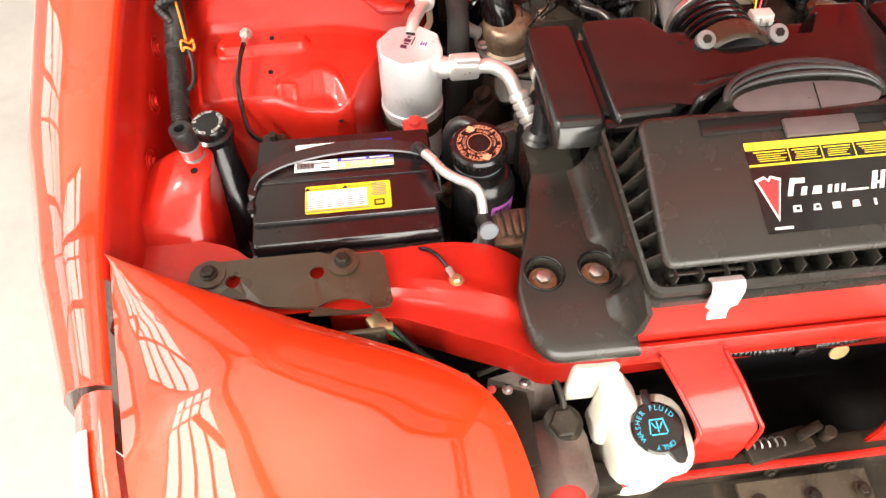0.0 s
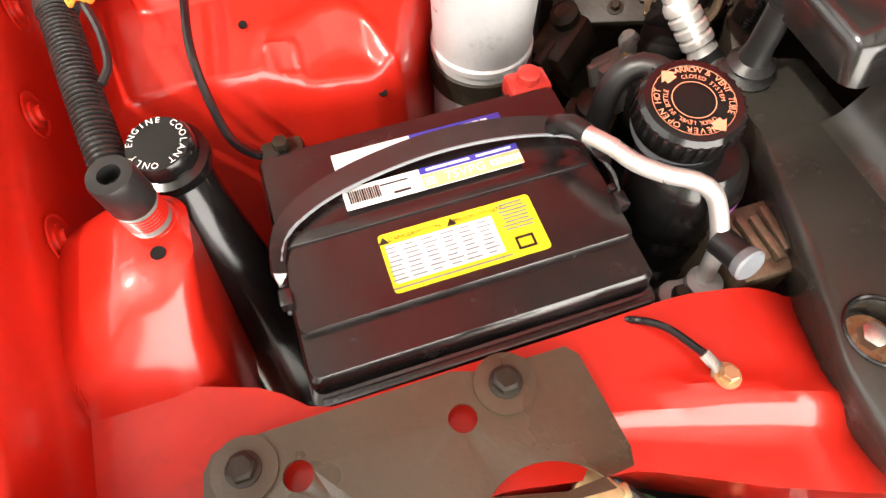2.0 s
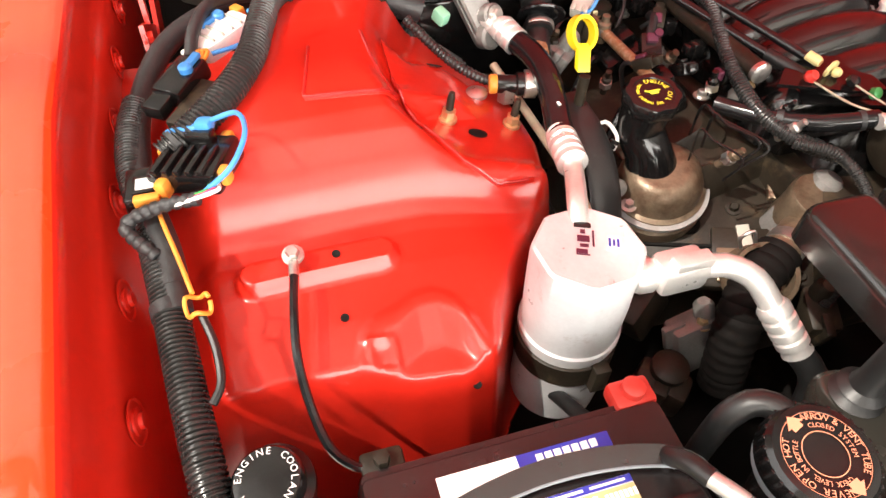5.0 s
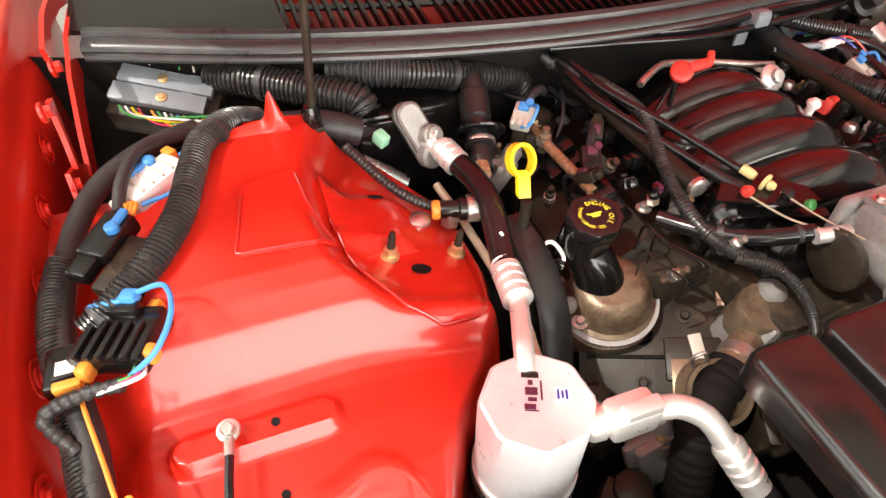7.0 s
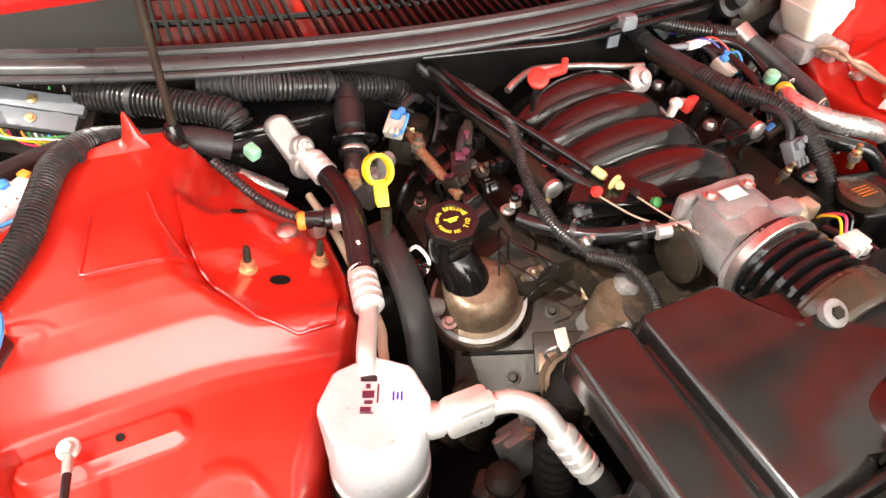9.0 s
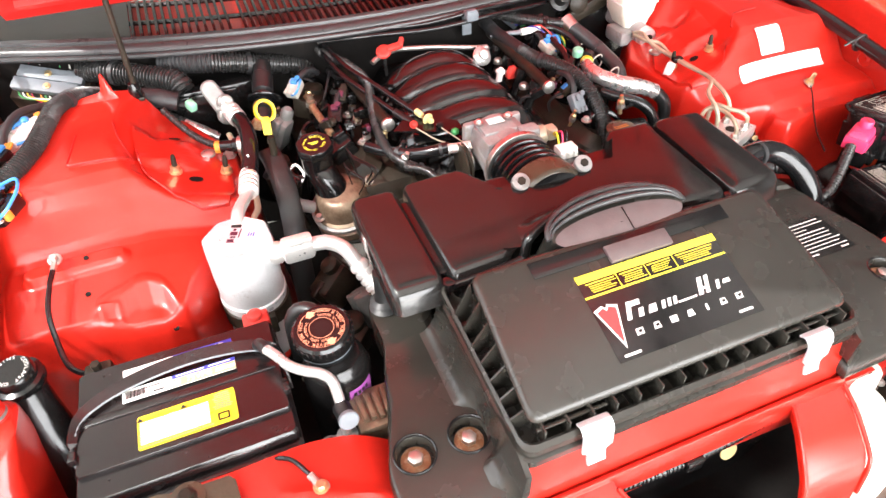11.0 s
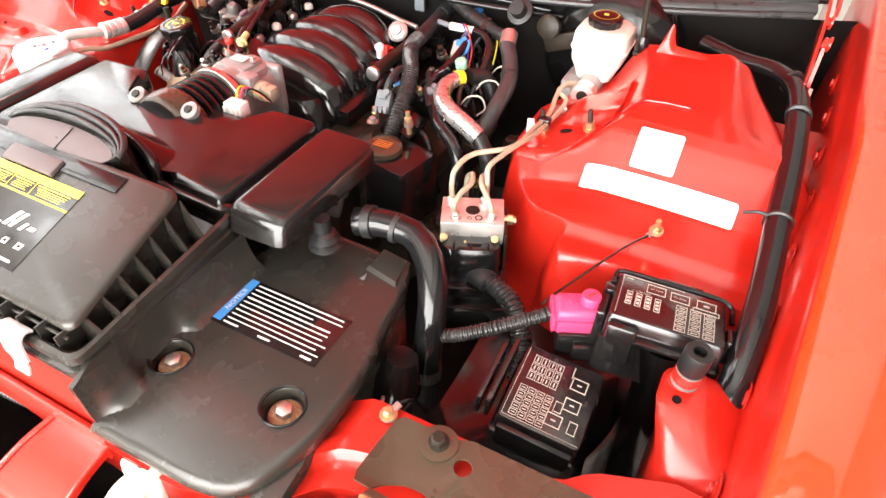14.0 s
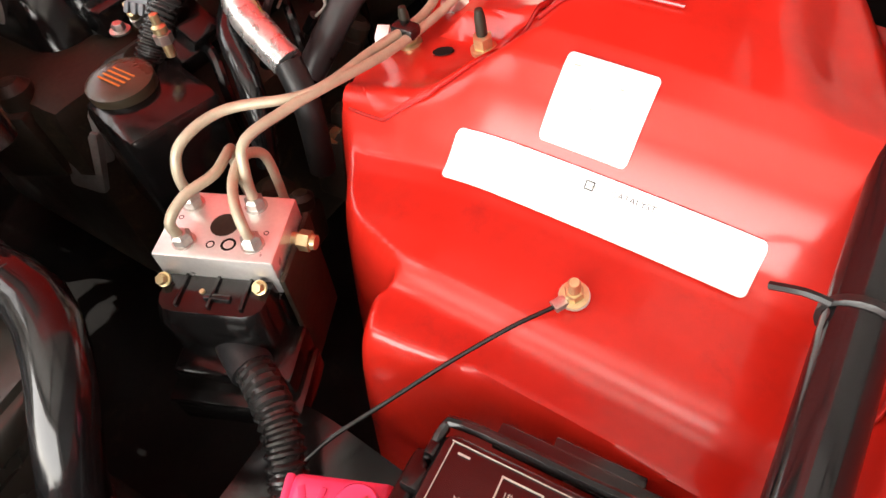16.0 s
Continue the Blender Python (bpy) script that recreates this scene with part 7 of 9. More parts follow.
def rear_details():
    c = thing("cable_clip", "grey plastic clip holding the cowl cables", "cable clip", (0.098, 0.738, 0.82))
    part("jaw", join(box((0.098, 0.722, 0.862), (0.026, 0.026, 0.018), 0.003, (0, 0, 4)), box((0.098, 0.716, 0.872), (0.020, 0.012, 0.005), 0.0015)), GREY, c)
    part("blade", box((0.098, 0.738, 0.836), (0.020, 0.004, 0.040), 0.0015), GREY, c)
    f = thing("fuel_line_coupler", "white plastic coupler on a grey fuel line", "line coupler", (0.212, 0.685, 0.80))
    part("sleeve", lathe([(0.0050, 0), (0.0068, 0.001), (0.0068, 0.024), (0.0052, 0.026), (0.0052, 0.030), (0.0064, 0.031), (0.0064, 0.044), (0.004, 0.046)], (0.190, 0.682, 0.826), (1, 0.12, -0.05), seg=18), WHITE, f)
    part("line", tube([(0.235, 0.687, 0.824), (0.262, 0.676, 0.822), (0.283, 0.645, 0.812), (0.288, 0.60, 0.79), (0.282, 0.56, 0.75)], 0.0065, seg=12), HOSE, f, "black fuel line")
    part("line_end", tube([(0.190, 0.682, 0.826), (0.165, 0.690, 0.825), (0.140, 0.712, 0.815)], 0.0045, seg=10), GREY, f)
    r = thing("relay_clip", "small red clip on the manifold side", "clip", (0.122, 0.585, 0.77))
    part("body", join(box((0.122, 0.585, 0.800), (0.016, 0.012, 0.022), 0.002, (10, 12, 20)), box((0.122, 0.580, 0.812), (0.008, 0.008, 0.006), 0.001)), REDPL, r)
    part("stem", lathe([(0.006, 0), (0.006, 0.016), (0.009, 0.017), (0.009, 0.021), (0.004, 0.026), (0, 0.026)], (0.100, 0.592, 0.785), (0.1, -0.1, 1), seg=14), WHITE, r, "white push pin")
    for k, (x, y, mt) in enumerate(((0.245, 0.700, BLUE), (0.252, 0.690, GREEN), (0.238, 0.712, REDPL), (0.260, 0.705, YPRINT), (0.228, 0.660, BLUE), (0.236, 0.654, REDPL))):
        w = thing("engine_wire", "thin coloured wire near the cowl", "wire", (x, y, 0.79), "engine wires")
        part("wire", tube([(x - 0.035, y + 0.045, 0.812), (x - 0.012, y + 0.020, 0.822 + 0.003 * k), (x + 0.014, y - 0.008, 0.815), (x + 0.024, y - 0.036, 0.795), (x + 0.020, y - 0.05, 0.76)], 0.0014, seg=6), mt, w)


rear_details()


def clutter():
    """Small dark brackets and housings deep in the bay."""
    rnd = random.Random(21)
    spots = [(-0.33, 0.56, 0.70), (-0.30, 0.38, 0.60), (-0.25, 0.33, 0.58), (-0.18, 0.34, 0.62), (-0.14, 0.30, 0.62), (-0.30, 0.30, 0.55), (0.15, 0.36, 0.66), (0.31, 0.40, 0.60), (0.34, 0.50, 0.62), (0.30, 0.56, 0.70), (-0.31, 0.66, 0.74), (-0.24, 0.70, 0.76), (0.26, 0.66, 0.75), (0.38, 0.56, 0.70), (-0.12, 0.38, 0.68), (0.10, 0.34, 0.68), (-0.36, 0.26, 0.55), (0.36, 0.40, 0.64)]
    for k, (x, y, z) in enumerate(spots):
        w, d, h = rnd.uniform(0.03, 0.07), rnd.uniform(0.03, 0.06), rnd.uniform(0.03, 0.08)
        t = thing("engine_bracket", "grimy cast engine bracket with bolt", "engine bracket", (x, y, z - h), "engine brackets")
        turn = (rnd.uniform(-25, 25), rnd.uniform(-25, 25), rnd.uniform(0, 90))
        part("casting", moved(join(box((0, 0, 0), (w, d, h), 0.006), lathe([(d * 0.35, 0), (d * 0.35, h * 0.7), (d * 0.2, h * 0.8)], (w * 0.3, 0, 0), seg=18), box((-w * 0.4, 0, h * 0.3), (w * 0.5, d * 0.3, h * 0.5), 0.003)), pose(x, y, z, *turn)), (GRIME, GRIME, GREYCAST, GRIME)[k % 4], t)
        bolt(t, Vector((x, y, z)) + Vector((0, 0, h * 0.45)), 0.007, 0.009, (STEEL, GRIME, BRASS)[k % 3])


clutter()


def pulley(name, label, at, r, aim, material):
    p = thing(name, label, "pulley", at, "pulleys")
    prof = [(r * 0.2, -0.018), (r, -0.018), (r, -0.014)] + [q for k in range(4) for q in ((r * 0.96, -0.012 + 0.006 * k), (r, -0.009 + 0.006 * k))] + [(r, 0.016), (r * 0.86, 0.016), (r * 0.8, 0.004), (r * 0.3, 0.002), (r * 0.28, 0.012), (0, 0.012)]
    part("wheel", lathe(prof, at, aim, seg=36), material, p)
    return p


pulley("idler_pulley", "worn tan idler pulley", (-0.20, 0.335, 0.672), 0.034, (-0.2, -0.55, 0.8), TAN)
pulley("pump_pulley", "dark grooved water pump pulley", (-0.05, 0.33, 0.68), 0.06, (0, -1, 0.1), GRIME)


def front_cover():
    """Dirty cast cover and thermostat housing at the front of the engine."""
    f = thing("timing_cover", "dirty brown cast timing cover with bolts and seams", "engine cover", (-0.18, 0.42, 0.58))
    m = pose(-0.190, 0.425, 0.652, 24, -10, -28)
    part("face", moved(join(box((0, 0, 0), (0.20, 0.15, 0.02), 0.005), box((0.04, -0.03, 0.012), (0.09, 0.05, 0.008), 0.003), lathe([(0.030, 0), (0.030, 0.014), (0.024, 0.017), (0, 0.017)], (-0.06, 0.02, 0.008), seg=24)), m), GRIME, f)
    part("gasket_seam", moved(box((0.005, -0.028, 0.012), (0.19, 0.004, 0.006), 0.001), m), PIT, f)
    for at, size in (((0.015, -0.05, 0.013), (0.030, 0.040, 0.008)), ((0.075, 0.045, 0.013), (0.040, 0.030, 0.010))):
        part("machined_pad", moved(box(at, size, 0.002), m), TAN, f, "bright machined pad")
    part("pale_strip", moved(box((0.03, -0.018, 0.0155), (0.014, 0.032, 0.004), 0.001, (0, 0, 10)), m), GPRINT, f, "pale grey strip")
    for x, y in ((-0.085, 0.06), (-0.085, -0.06), (-0.02, 0.06), (0.02, 0.02), (0.085, -0.06), (0.06, 0.0), (-0.03, -0.058)):
        bolt(f, m @ Vector((x, y, 0.010)), 0.0058, 0.008, GRIME, m.to_3x3() @ Vector((0, 0, 1)))
    part("sensor_hole", moved(lathe([(0.012, 0.010), (0.012, 0.014), (0.008, 0.012), (0, 0.011)], (-0.028, -0.002, 0), seg=18), m), PIT, f)
    t = thing("thermostat_housing", "stained tan thermostat housing with round cap", "thermostat housing", (-0.11, 0.39, 0.60))
    part("housing", join(lathe([(0.030, -0.09), (0.028, -0.02), (0.029, -0.012), (0.029, 0.0), (0.027, 0.003), (0, 0.003)], (-0.120, 0.380, 0.724), (-0.05, -0.25, 1), seg=28), tube([(-0.125, 0.375, 0.690), (-0.165, 0.352, 0.690), (-0.20, 0.335, 0.680)], 0.019, seg=16)), TAN, t)
    part("hose_clamp", tube([(-0.158, 0.356, 0.690), (-0.170, 0.349, 0.689)], 0.021, seg=18, step=0.004), STEEL, t, "steel worm clamp")
    part("hose", tube([(-0.175, 0.347, 0.688), (-0.215, 0.325, 0.672), (-0.235, 0.30, 0.63), (-0.24, 0.28, 0.56)], 0.024, seg=18, pitch=0.012, depth=0.06), PIT, t, "dark ribbed hose")
    part("hook", tube([(-0.225, 0.352, 0.705), (-0.232, 0.352, 0.722), (-0.222, 0.350, 0.730), (-0.215, 0.348, 0.715)], 0.002, seg=8), STEEL, t)
    return f


front_cover()
eng = thing("engine_block", "grimy dark cast engine block below the manifold", "engine block", (0, 0.55, 0.4))
part("front_casting", join(box((0.02, 0.42, 0.60), (0.30, 0.16, 0.26), 0.02), box((0.17, 0.46, 0.64), (0.10, 0.12, 0.14), 0.02)), GRIME, eng)
part("block_casting", box((0.0, 0.62, 0.56), (0.46, 0.34, 0.34), 0.03), GRIME, eng)


# ---- loose leads over the engine ----
def loose_lead(pts, r, material, label="thin loose engine wire"):
    w = thing("engine_wire", label, "wire", pts[0], "engine wires")
    part("wire", tube(pts, r, seg=6), material, w)


_rnd = random.Random(33)
for k in range(16):
    s = -1 if k % 2 else 1
    y = 0.40 + 0.36 * _rnd.random()
    x = s * (0.17 + 0.12 * _rnd.random())
    z = 0.775 + 0.03 * _rnd.random()
    a, d = _rnd.uniform(-1, 1), _rnd.uniform(0.03, 0.06)
    loose_lead([(x, y, z - 0.03), (x + 0.3 * d, y + 0.4 * a * d, z - 0.004), (x + 0.7 * d * a, y + 0.8 * d, z + 0.002 + 0.006 * a), (x + d * a, y + 1.3 * d, z), (x + d * a + 0.01, y + 1.6 * d, z - 0.05)],
               _rnd.choice((0.0012, 0.0016, 0.0024, 0.0036)), _rnd.choice((BLACK_SAT, TAPE, BLACK_SAT, TAPE)), "thin loose wire among the engine looms")


def small_fitting(at, aim, material, r):
    f = thing("hose_fitting", "small metal fitting on the engine", "fitting", at, "small fittings")
    part("stem", lathe([(r * 0.7, -0.02), (r * 0.7, 0.0), (r, 0.001), (r, 0.006), (r * 0.6, 0.008), (r * 0.6, 0.016), (0, 0.017)], at, aim, seg=14), material, f)
    part("nut", lathe([(r * 1.25, -0.008), (r * 1.25, 0.0), (r * 0.8, 0.0008)], at, aim, flat=6), STEEL, f)


for k in range(22):
    s = -1 if k % 2 else 1
    small_fitting((s * (0.14 + 0.17 * _rnd.random()), 0.42 + 0.32 * _rnd.random(), 0.755 + 0.035 * _rnd.random()), (_rnd.uniform(-0.4, 0.4), _rnd.uniform(-0.7, 0.1), 1), _rnd.choice((STEEL, BRASS, BLACK_SAT, TAN, WHITE, GRIME)), _rnd.choice((0.005, 0.006, 0.008)))


pipe_thing("breather_hose", "short black elbow hose below the foil sleeve", "hose", [(0.262, 0.490, 0.775), (0.285, 0.462, 0.772), (0.318, 0.440, 0.762), (0.338, 0.425, 0.735), (0.340, 0.415, 0.69)], 0.0105, HOSE)
pipe_thing("breather_hose", "thin black vacuum hose beside the fuel rail", "hose", [(0.205, 0.71, 0.815), (0.235, 0.66, 0.818), (0.240, 0.60, 0.808), (0.228, 0.55, 0.792), (0.222, 0.52, 0.765)], 0.0065, HOSE)
for k in range(4):
    y = 0.462 + 0.058 * k
    w = thing("spark_plug_lead", "thin pale plug lead looping over the valve cover", "wire", (0.30, y, 0.76), "plug leads")
    part("wire", tube([(0.285, y, 0.765), (0.302, y + 0.006, 0.790), (0.322, y + 0.012, 0.792), (0.328, y + 0.016, 0.772), (0.315, y + 0.014, 0.757)], 0.0014, seg=6), GPRINT, w)
    part("boot", tube([(0.315, y + 0.014, 0.758), (0.305, y + 0.010, 0.742)], 0.0055, seg=10, step=0.004), BLACK_SAT, w)
for k, (x, y, z) in enumerate(((-0.205, 0.545, 0.79), (-0.235, 0.575, 0.785), (0.135, 0.505, 0.795), (0.196, 0.505, 0.79), (0.232, 0.565, 0.795), (-0.19, 0.635, 0.80), (0.25, 0.70, 0.825))):
    c = thing("injector_plug", "small dark injector plug with clip", "electrical connector", (x, y, z), "injector plugs")
    m = pose(x, y, z, -35, 0, 30 * k)
    part("plug", moved(join(box((0, 0, 0), (0.016, 0.026, 0.014), 0.002), box((0, -0.016, 0), (0.011, 0.010, 0.010), 0.002)), m), (BLACK_SAT, GRIME)[k % 2], c)
    part("clip", moved(box((0, 0.002, 0.0085), (0.008, 0.012, 0.004), 0.001), m), (BLACK_SAT, MAUVE, BLACK_SAT, SKYBLUE)[k % 4], c)
    part("pigtail", tube([m @ Vector((0, 0.012, 0)), m @ Vector((0.002, 0.026, 0.004)), m @ Vector((0.010, 0.042, -0.008)), m @ Vector((0.012, 0.05, -0.04))], 0.003, seg=8), TAPE, c)


# ---- driver side ----
def paper_labels():
    def on_house(x, y):
        return Vector((x, y, house_height(x, y, 1) + 0.0035))

    def patch(name, label, x0, x1, y0, y1, r):
        pts = [(p[0], p[1]) for p in rounded((x0 + x1) / 2, (y0 + y1) / 2, x1 - x0, y1 - y0, r, 0, 3)]
        us = steps(x0, x1, 16)
        vs = [y0, y0 + r * 0.08, y0 + r * 0.3, y0 + r * 0.65] + steps(y0 + r, y1 - r, 6) + [y1 - r * 0.65, y1 - r * 0.3, y1 - r * 0.08, y1]
        mid = (x0 + x1) / 2

        def narrow(y):
            d = max(0.0, r - min(y - y0, y1 - y)) / r
            return 1 - 2 * r * (1 - math.sqrt(max(0.0, 1 - d * d))) / (x1 - x0)

        bm = sheet(lambda x, y: on_house(mid + (x - mid) * narrow(y), y), us, vs, 0.0004)
        return tagged(part(name, bm, PAPER), label, "label")

    a = patch("info_label", "long white paper label on red wheelhouse", 0.523, 0.719, 0.411, 0.4355, 0.004)
    b = patch("info_label", "small square white paper label on red wheelhouse", 0.577, 0.633, 0.440, 0.477, 0.003)
    for x, y, w in ((0.585, 0.47, 0.004), (0.602, 0.455, 0.002), (0.615, 0.466, 0.003)):
        q = on_house(x, y)
        part("faded_print", box((q.x, q.y, q.z + 0.0006), (w, 0.001, 0.0004), 0, (20, 0, 0)), GPRINT, b)
    rnd = random.Random(3)
    marks = []
    for k in range(10):
        x, y = rnd.uniform(0.53, 0.70), rnd.uniform(0.418, 0.435)
        p = on_house(x, y)
        marks.append(box((p.x, p.y, p.z + 0.0006), (rnd.uniform(0.002, 0.007), 0.0012, 0.0004), 0, (50, 0, 0)))
    for k, bm in enumerate(marks):
        part("faded_print", bm, GPRINT, a)
    x, y = 0.644, 0.4305
    slope = math.degrees(math.atan2(house_height(x, y + 0.004, 1) - house_height(x, y - 0.004, 1), 0.008))
    p = on_house(x, y)
    p.z += 0.0006
    part("lettering", letters("CATALYST", 0.0052, pose(p.x, p.y, p.z + 0.0008, slope, 0, 0), 1.1), INK, a)
    p = on_house(0.617, 0.4305)
    part("tick_box", bars(frame_bars(0, 0, 0.005, 0.005, 0.0008), pose(p.x, p.y, p.z + 0.0008, slope, 0, 0)), INK, a)


paper_labels()


def brake_unit():
    b = thing("brake_master_cylinder", "brake master cylinder with white reservoir and black cap", "brake master cylinder", (0.456, 0.67, 0.74))
    part("reservoir", loft([rounded(0.456, 0.694, 0.056, 0.060, 0.012, 0.795), rounded(0.456, 0.696, 0.066, 0.066, 0.014, 0.808), rounded(0.456, 0.698, 0.080, 0.076, 0.016, 0.822), rounded(0.457, 0.700, 0.087, 0.084, 0.018, 0.848), rounded(0.457, 0.700, 0.084, 0.080, 0.018, 0.866), rounded(0.457, 0.700, 0.070, 0.068, 0.018, 0.873)]), MILK, b, "milky white plastic reservoir")
    part("seam", loft([rounded(0.457, 0.700, 0.090, 0.087, 0.018, 0.842), rounded(0.457, 0.700, 0.090, 0.087, 0.018, 0.8445)]), WHITE, b)
    part("level_rib", box((0.457, 0.6575, 0.836), (0.003, 0.003, 0.03), 0.001), WHITE, b)
    top = (0.454, 0.700, 0.873)
    bm = lathe([(0.0255, 0), (0.027, 0.002), (0.027, 0.013), (0.024, 0.015), (0.015, 0.0155), (0.0, 0.0155)], top, seg=48)
    for v in bm.verts:
        d = Vector((v.co.x - top[0], v.co.y - top[1], 0))
        if d.length > 0.022:
            v.co -= d.normalized() * 0.0016 * (0.5 + 0.5 * math.cos(math.atan2(d.y, d.x) * 14))
    cap = part("cap", bm, BLACK_SAT, b, "black ribbed cap")
    part("cap_mark", join(slab((0, 0), 0.007, 0.005, pose(top[0], top[1], top[2] + 0.0158)), lathe([(0.0185, 0.0006), (0.0195, 0.0006)], (top[0], top[1], top[2] + 0.0152), seg=32, cap=False)), YPRINT, cap)
    part("cylinder", join(lathe([(0.017, 0), (0.0195, 0.004), (0.0195, 0.16), (0.03, 0.165), (0.03, 0.18)], (0.456, 0.634, 0.786), (-0.02, 1, 0.05), seg=28), box((0.430, 0.68, 0.778), (0.04, 0.06, 0.03), 0.006)), CAST, b)
    part("end_plug", lathe([(0.010, 0), (0.0185, 0.001), (0.020, 0.004), (0.020, 0.016)], (0.456, 0.622, 0.786), (-0.02, 1, 0.05), seg=28), ALU, b, "bright end plug")
    part("plug_hole", lathe([(0.009, 0), (0.009, 0.003), (0, 0.003)], (0.456, 0.6205, 0.786), (-0.02, 1, 0.05), seg=18), GRIME, b)
    part("flange_arm", join(box((0.39, 0.752, 0.815), (0.10, 0.012, 0.03), 0.005, (0, -20, 0)), lathe([(0.020, 0), (0.020, 0.01), (0.012, 0.014), (0, 0.014)], (0.352, 0.742, 0.835), (-0.1, -1, 0.2), seg=22)), GRIME, b)
    return b


brake_unit()


def booster():
    b = thing("brake_booster", "round black brake booster against the firewall", "brake booster", (0.44, 0.80, 0.7))
    part("drum", lathe([(0.03, -0.01), (0.05, 0.0), (0.10, 0.012), (0.118, 0.03), (0.122, 0.045), (0.122, 0.075), (0.11, 0.09)], (0.452, 0.76, 0.775), (-0.02, 1, 0.05), seg=48), BLACK_SAT, b)
    n = part("check_valve", join(lathe([(0.020, 0), (0.022, 0.003), (0.022, 0.010), (0.014, 0.012), (0.012, 0.03), (0, 0.03)], (0.300, 0.735, 0.850), (0.0, -0.8, 0.6), seg=26)), RUBBER, b, "rubber check valve")
    return b


booster()


def abs_unit():
    a = thing("abs_modulator", "aluminium brake modulator block on black pump body", "brake modulator", (0.414, 0.315, 0.6))
    m = pose(0.4145, 0.3145, 0.755, 0, 0, 24)
    part("valve_block", moved(box((0, 0, -0.016), (0.082, 0.056, 0.034), 0.002), m), ALU, a, "machined aluminium block")
    part("pump_body", moved(join(box((0, -0.004, -0.056), (0.080, 0.062, 0.046), 0.005), loft([rounded(0, -0.040, 0.074, 0.042, 0.014, -0.086, 3), rounded(0, -0.040, 0.076, 0.044, 0.014, -0.030, 3), rounded(0, -0.037, 0.072, 0.038, 0.012, -0.020, 3)]), box((0, 0, -0.11), (0.074, 0.056, 0.07), 0.006)), m), BLACK_SAT, a)
    for x in (-0.022, 0.0, 0.022):
        part("pump_ridge", moved(box((x, -0.040, -0.0190), (0.0022, 0.024, 0.003), 0.0006), m), BLACK_SAT, a)
    part("pump_slot", moved(box((0.004, -0.044, -0.0190), (0.018, 0.004, 0.003), 0.0006), m), BLACK_SAT, a)
    part("pump_stud", moved(lathe([(0.0018, 0), (0.0018, 0.002), (0, 0.0022)], (-0.008, -0.040, -0.0205), seg=10), m), BRASS, a)
    part("lower_bracket", moved(box((0.044, 0.0, -0.07), (0.004, 0.06, 0.11), 0.001), m), GRIME, a)
    for x, y, h in ((-0.028, 0.016, 0.010), (0.016, 0.018, 0.010), (-0.022, -0.016, 0.010), (0.024, -0.014, 0.010)):
        part("port_nut", moved(join(lathe([(0.0078, 0.0), (0.0078, 0.0018), (0.0068, 0.002)], (x, y, 0), seg=16), lathe([(0.0068, 0.001), (0.0068, h * 0.8), (0.0046, h)], (x, y, 0), flat=6)), m), STEEL, a, "weathered steel flare nut")
    part("centre_port", moved(lathe([(0.0095, 0.0004), (0.0095, 0.0014), (0.006, 0.0012), (0, 0.001)], (0.0, 0.0, 0), seg=20), m), GRIME, a)
    for x, y, r in ((-0.004, -0.0165, 0.0030), (0.008, -0.0155, 0.0052), (0.030, -0.004, 0.0018), (-0.032, 0.004, 0.0018)):
        part("port_hole", moved(lathe([(r, 0.0003), (r, 0.0011), (0, 0.0008)], (x, y, 0), seg=14), m), PIT, a, "dark drilled port")
    part("side_union", moved(join(tube([(0.040, 0.006, -0.016), (0.058, 0.004, -0.016)], 0.0052, seg=12, step=0.004), lathe([(0.0075, 0), (0.0075, 0.008), (0.005, 0.009)], (0.046, 0.0055, -0.016), (1, -0.1, 0), flat=6)), m), BRASS, a, "side pressure union")
    part("pump_rib", moved(box((0, -0.036, -0.036), (0.060, 0.004, 0.003), 0.001), m), BLACK_SAT, a)
    for x in (-0.036, 0.030):
        bolt(a, m @ Vector((x, -0.034, -0.018)), 0.0042, 0.006, BRASS, (0.2, -0.6, 0.8), 1.2)
    plug = part("main_connector", moved(box((0.006, -0.052, -0.086), (0.086, 0.046, 0.032), 0.004), m), BLACK_SAT, a, "large black connector")
    part("connector_shell", moved(box((0.004, -0.058, -0.112), (0.094, 0.056, 0.030), 0.004), m), BLACK_SAT, plug)
    part("lock_bar", moved(box((0.004, -0.060, -0.098), (0.098, 0.050, 0.004), 0.001), m), BLACK_SAT, plug)
    part("connector_cuff", tube([(0.440, 0.270, 0.694), (0.458, 0.262, 0.696), (0.468, 0.258, 0.696)], 0.0150, seg=16), TAPE, a, "shiny taped cuff")
    part("connector_hose", tube([(0.464, 0.260, 0.696), (0.488, 0.250, 0.698), (0.510, 0.236, 0.694), (0.528, 0.218, 0.682), (0.540, 0.20, 0.66), (0.545, 0.18, 0.63)], 0.0135, seg=14, pitch=0.0065), LOOM, a, "ribbed black loom")
    # hard lines
    P = lambda x, y, z: m @ Vector((x, y, z))
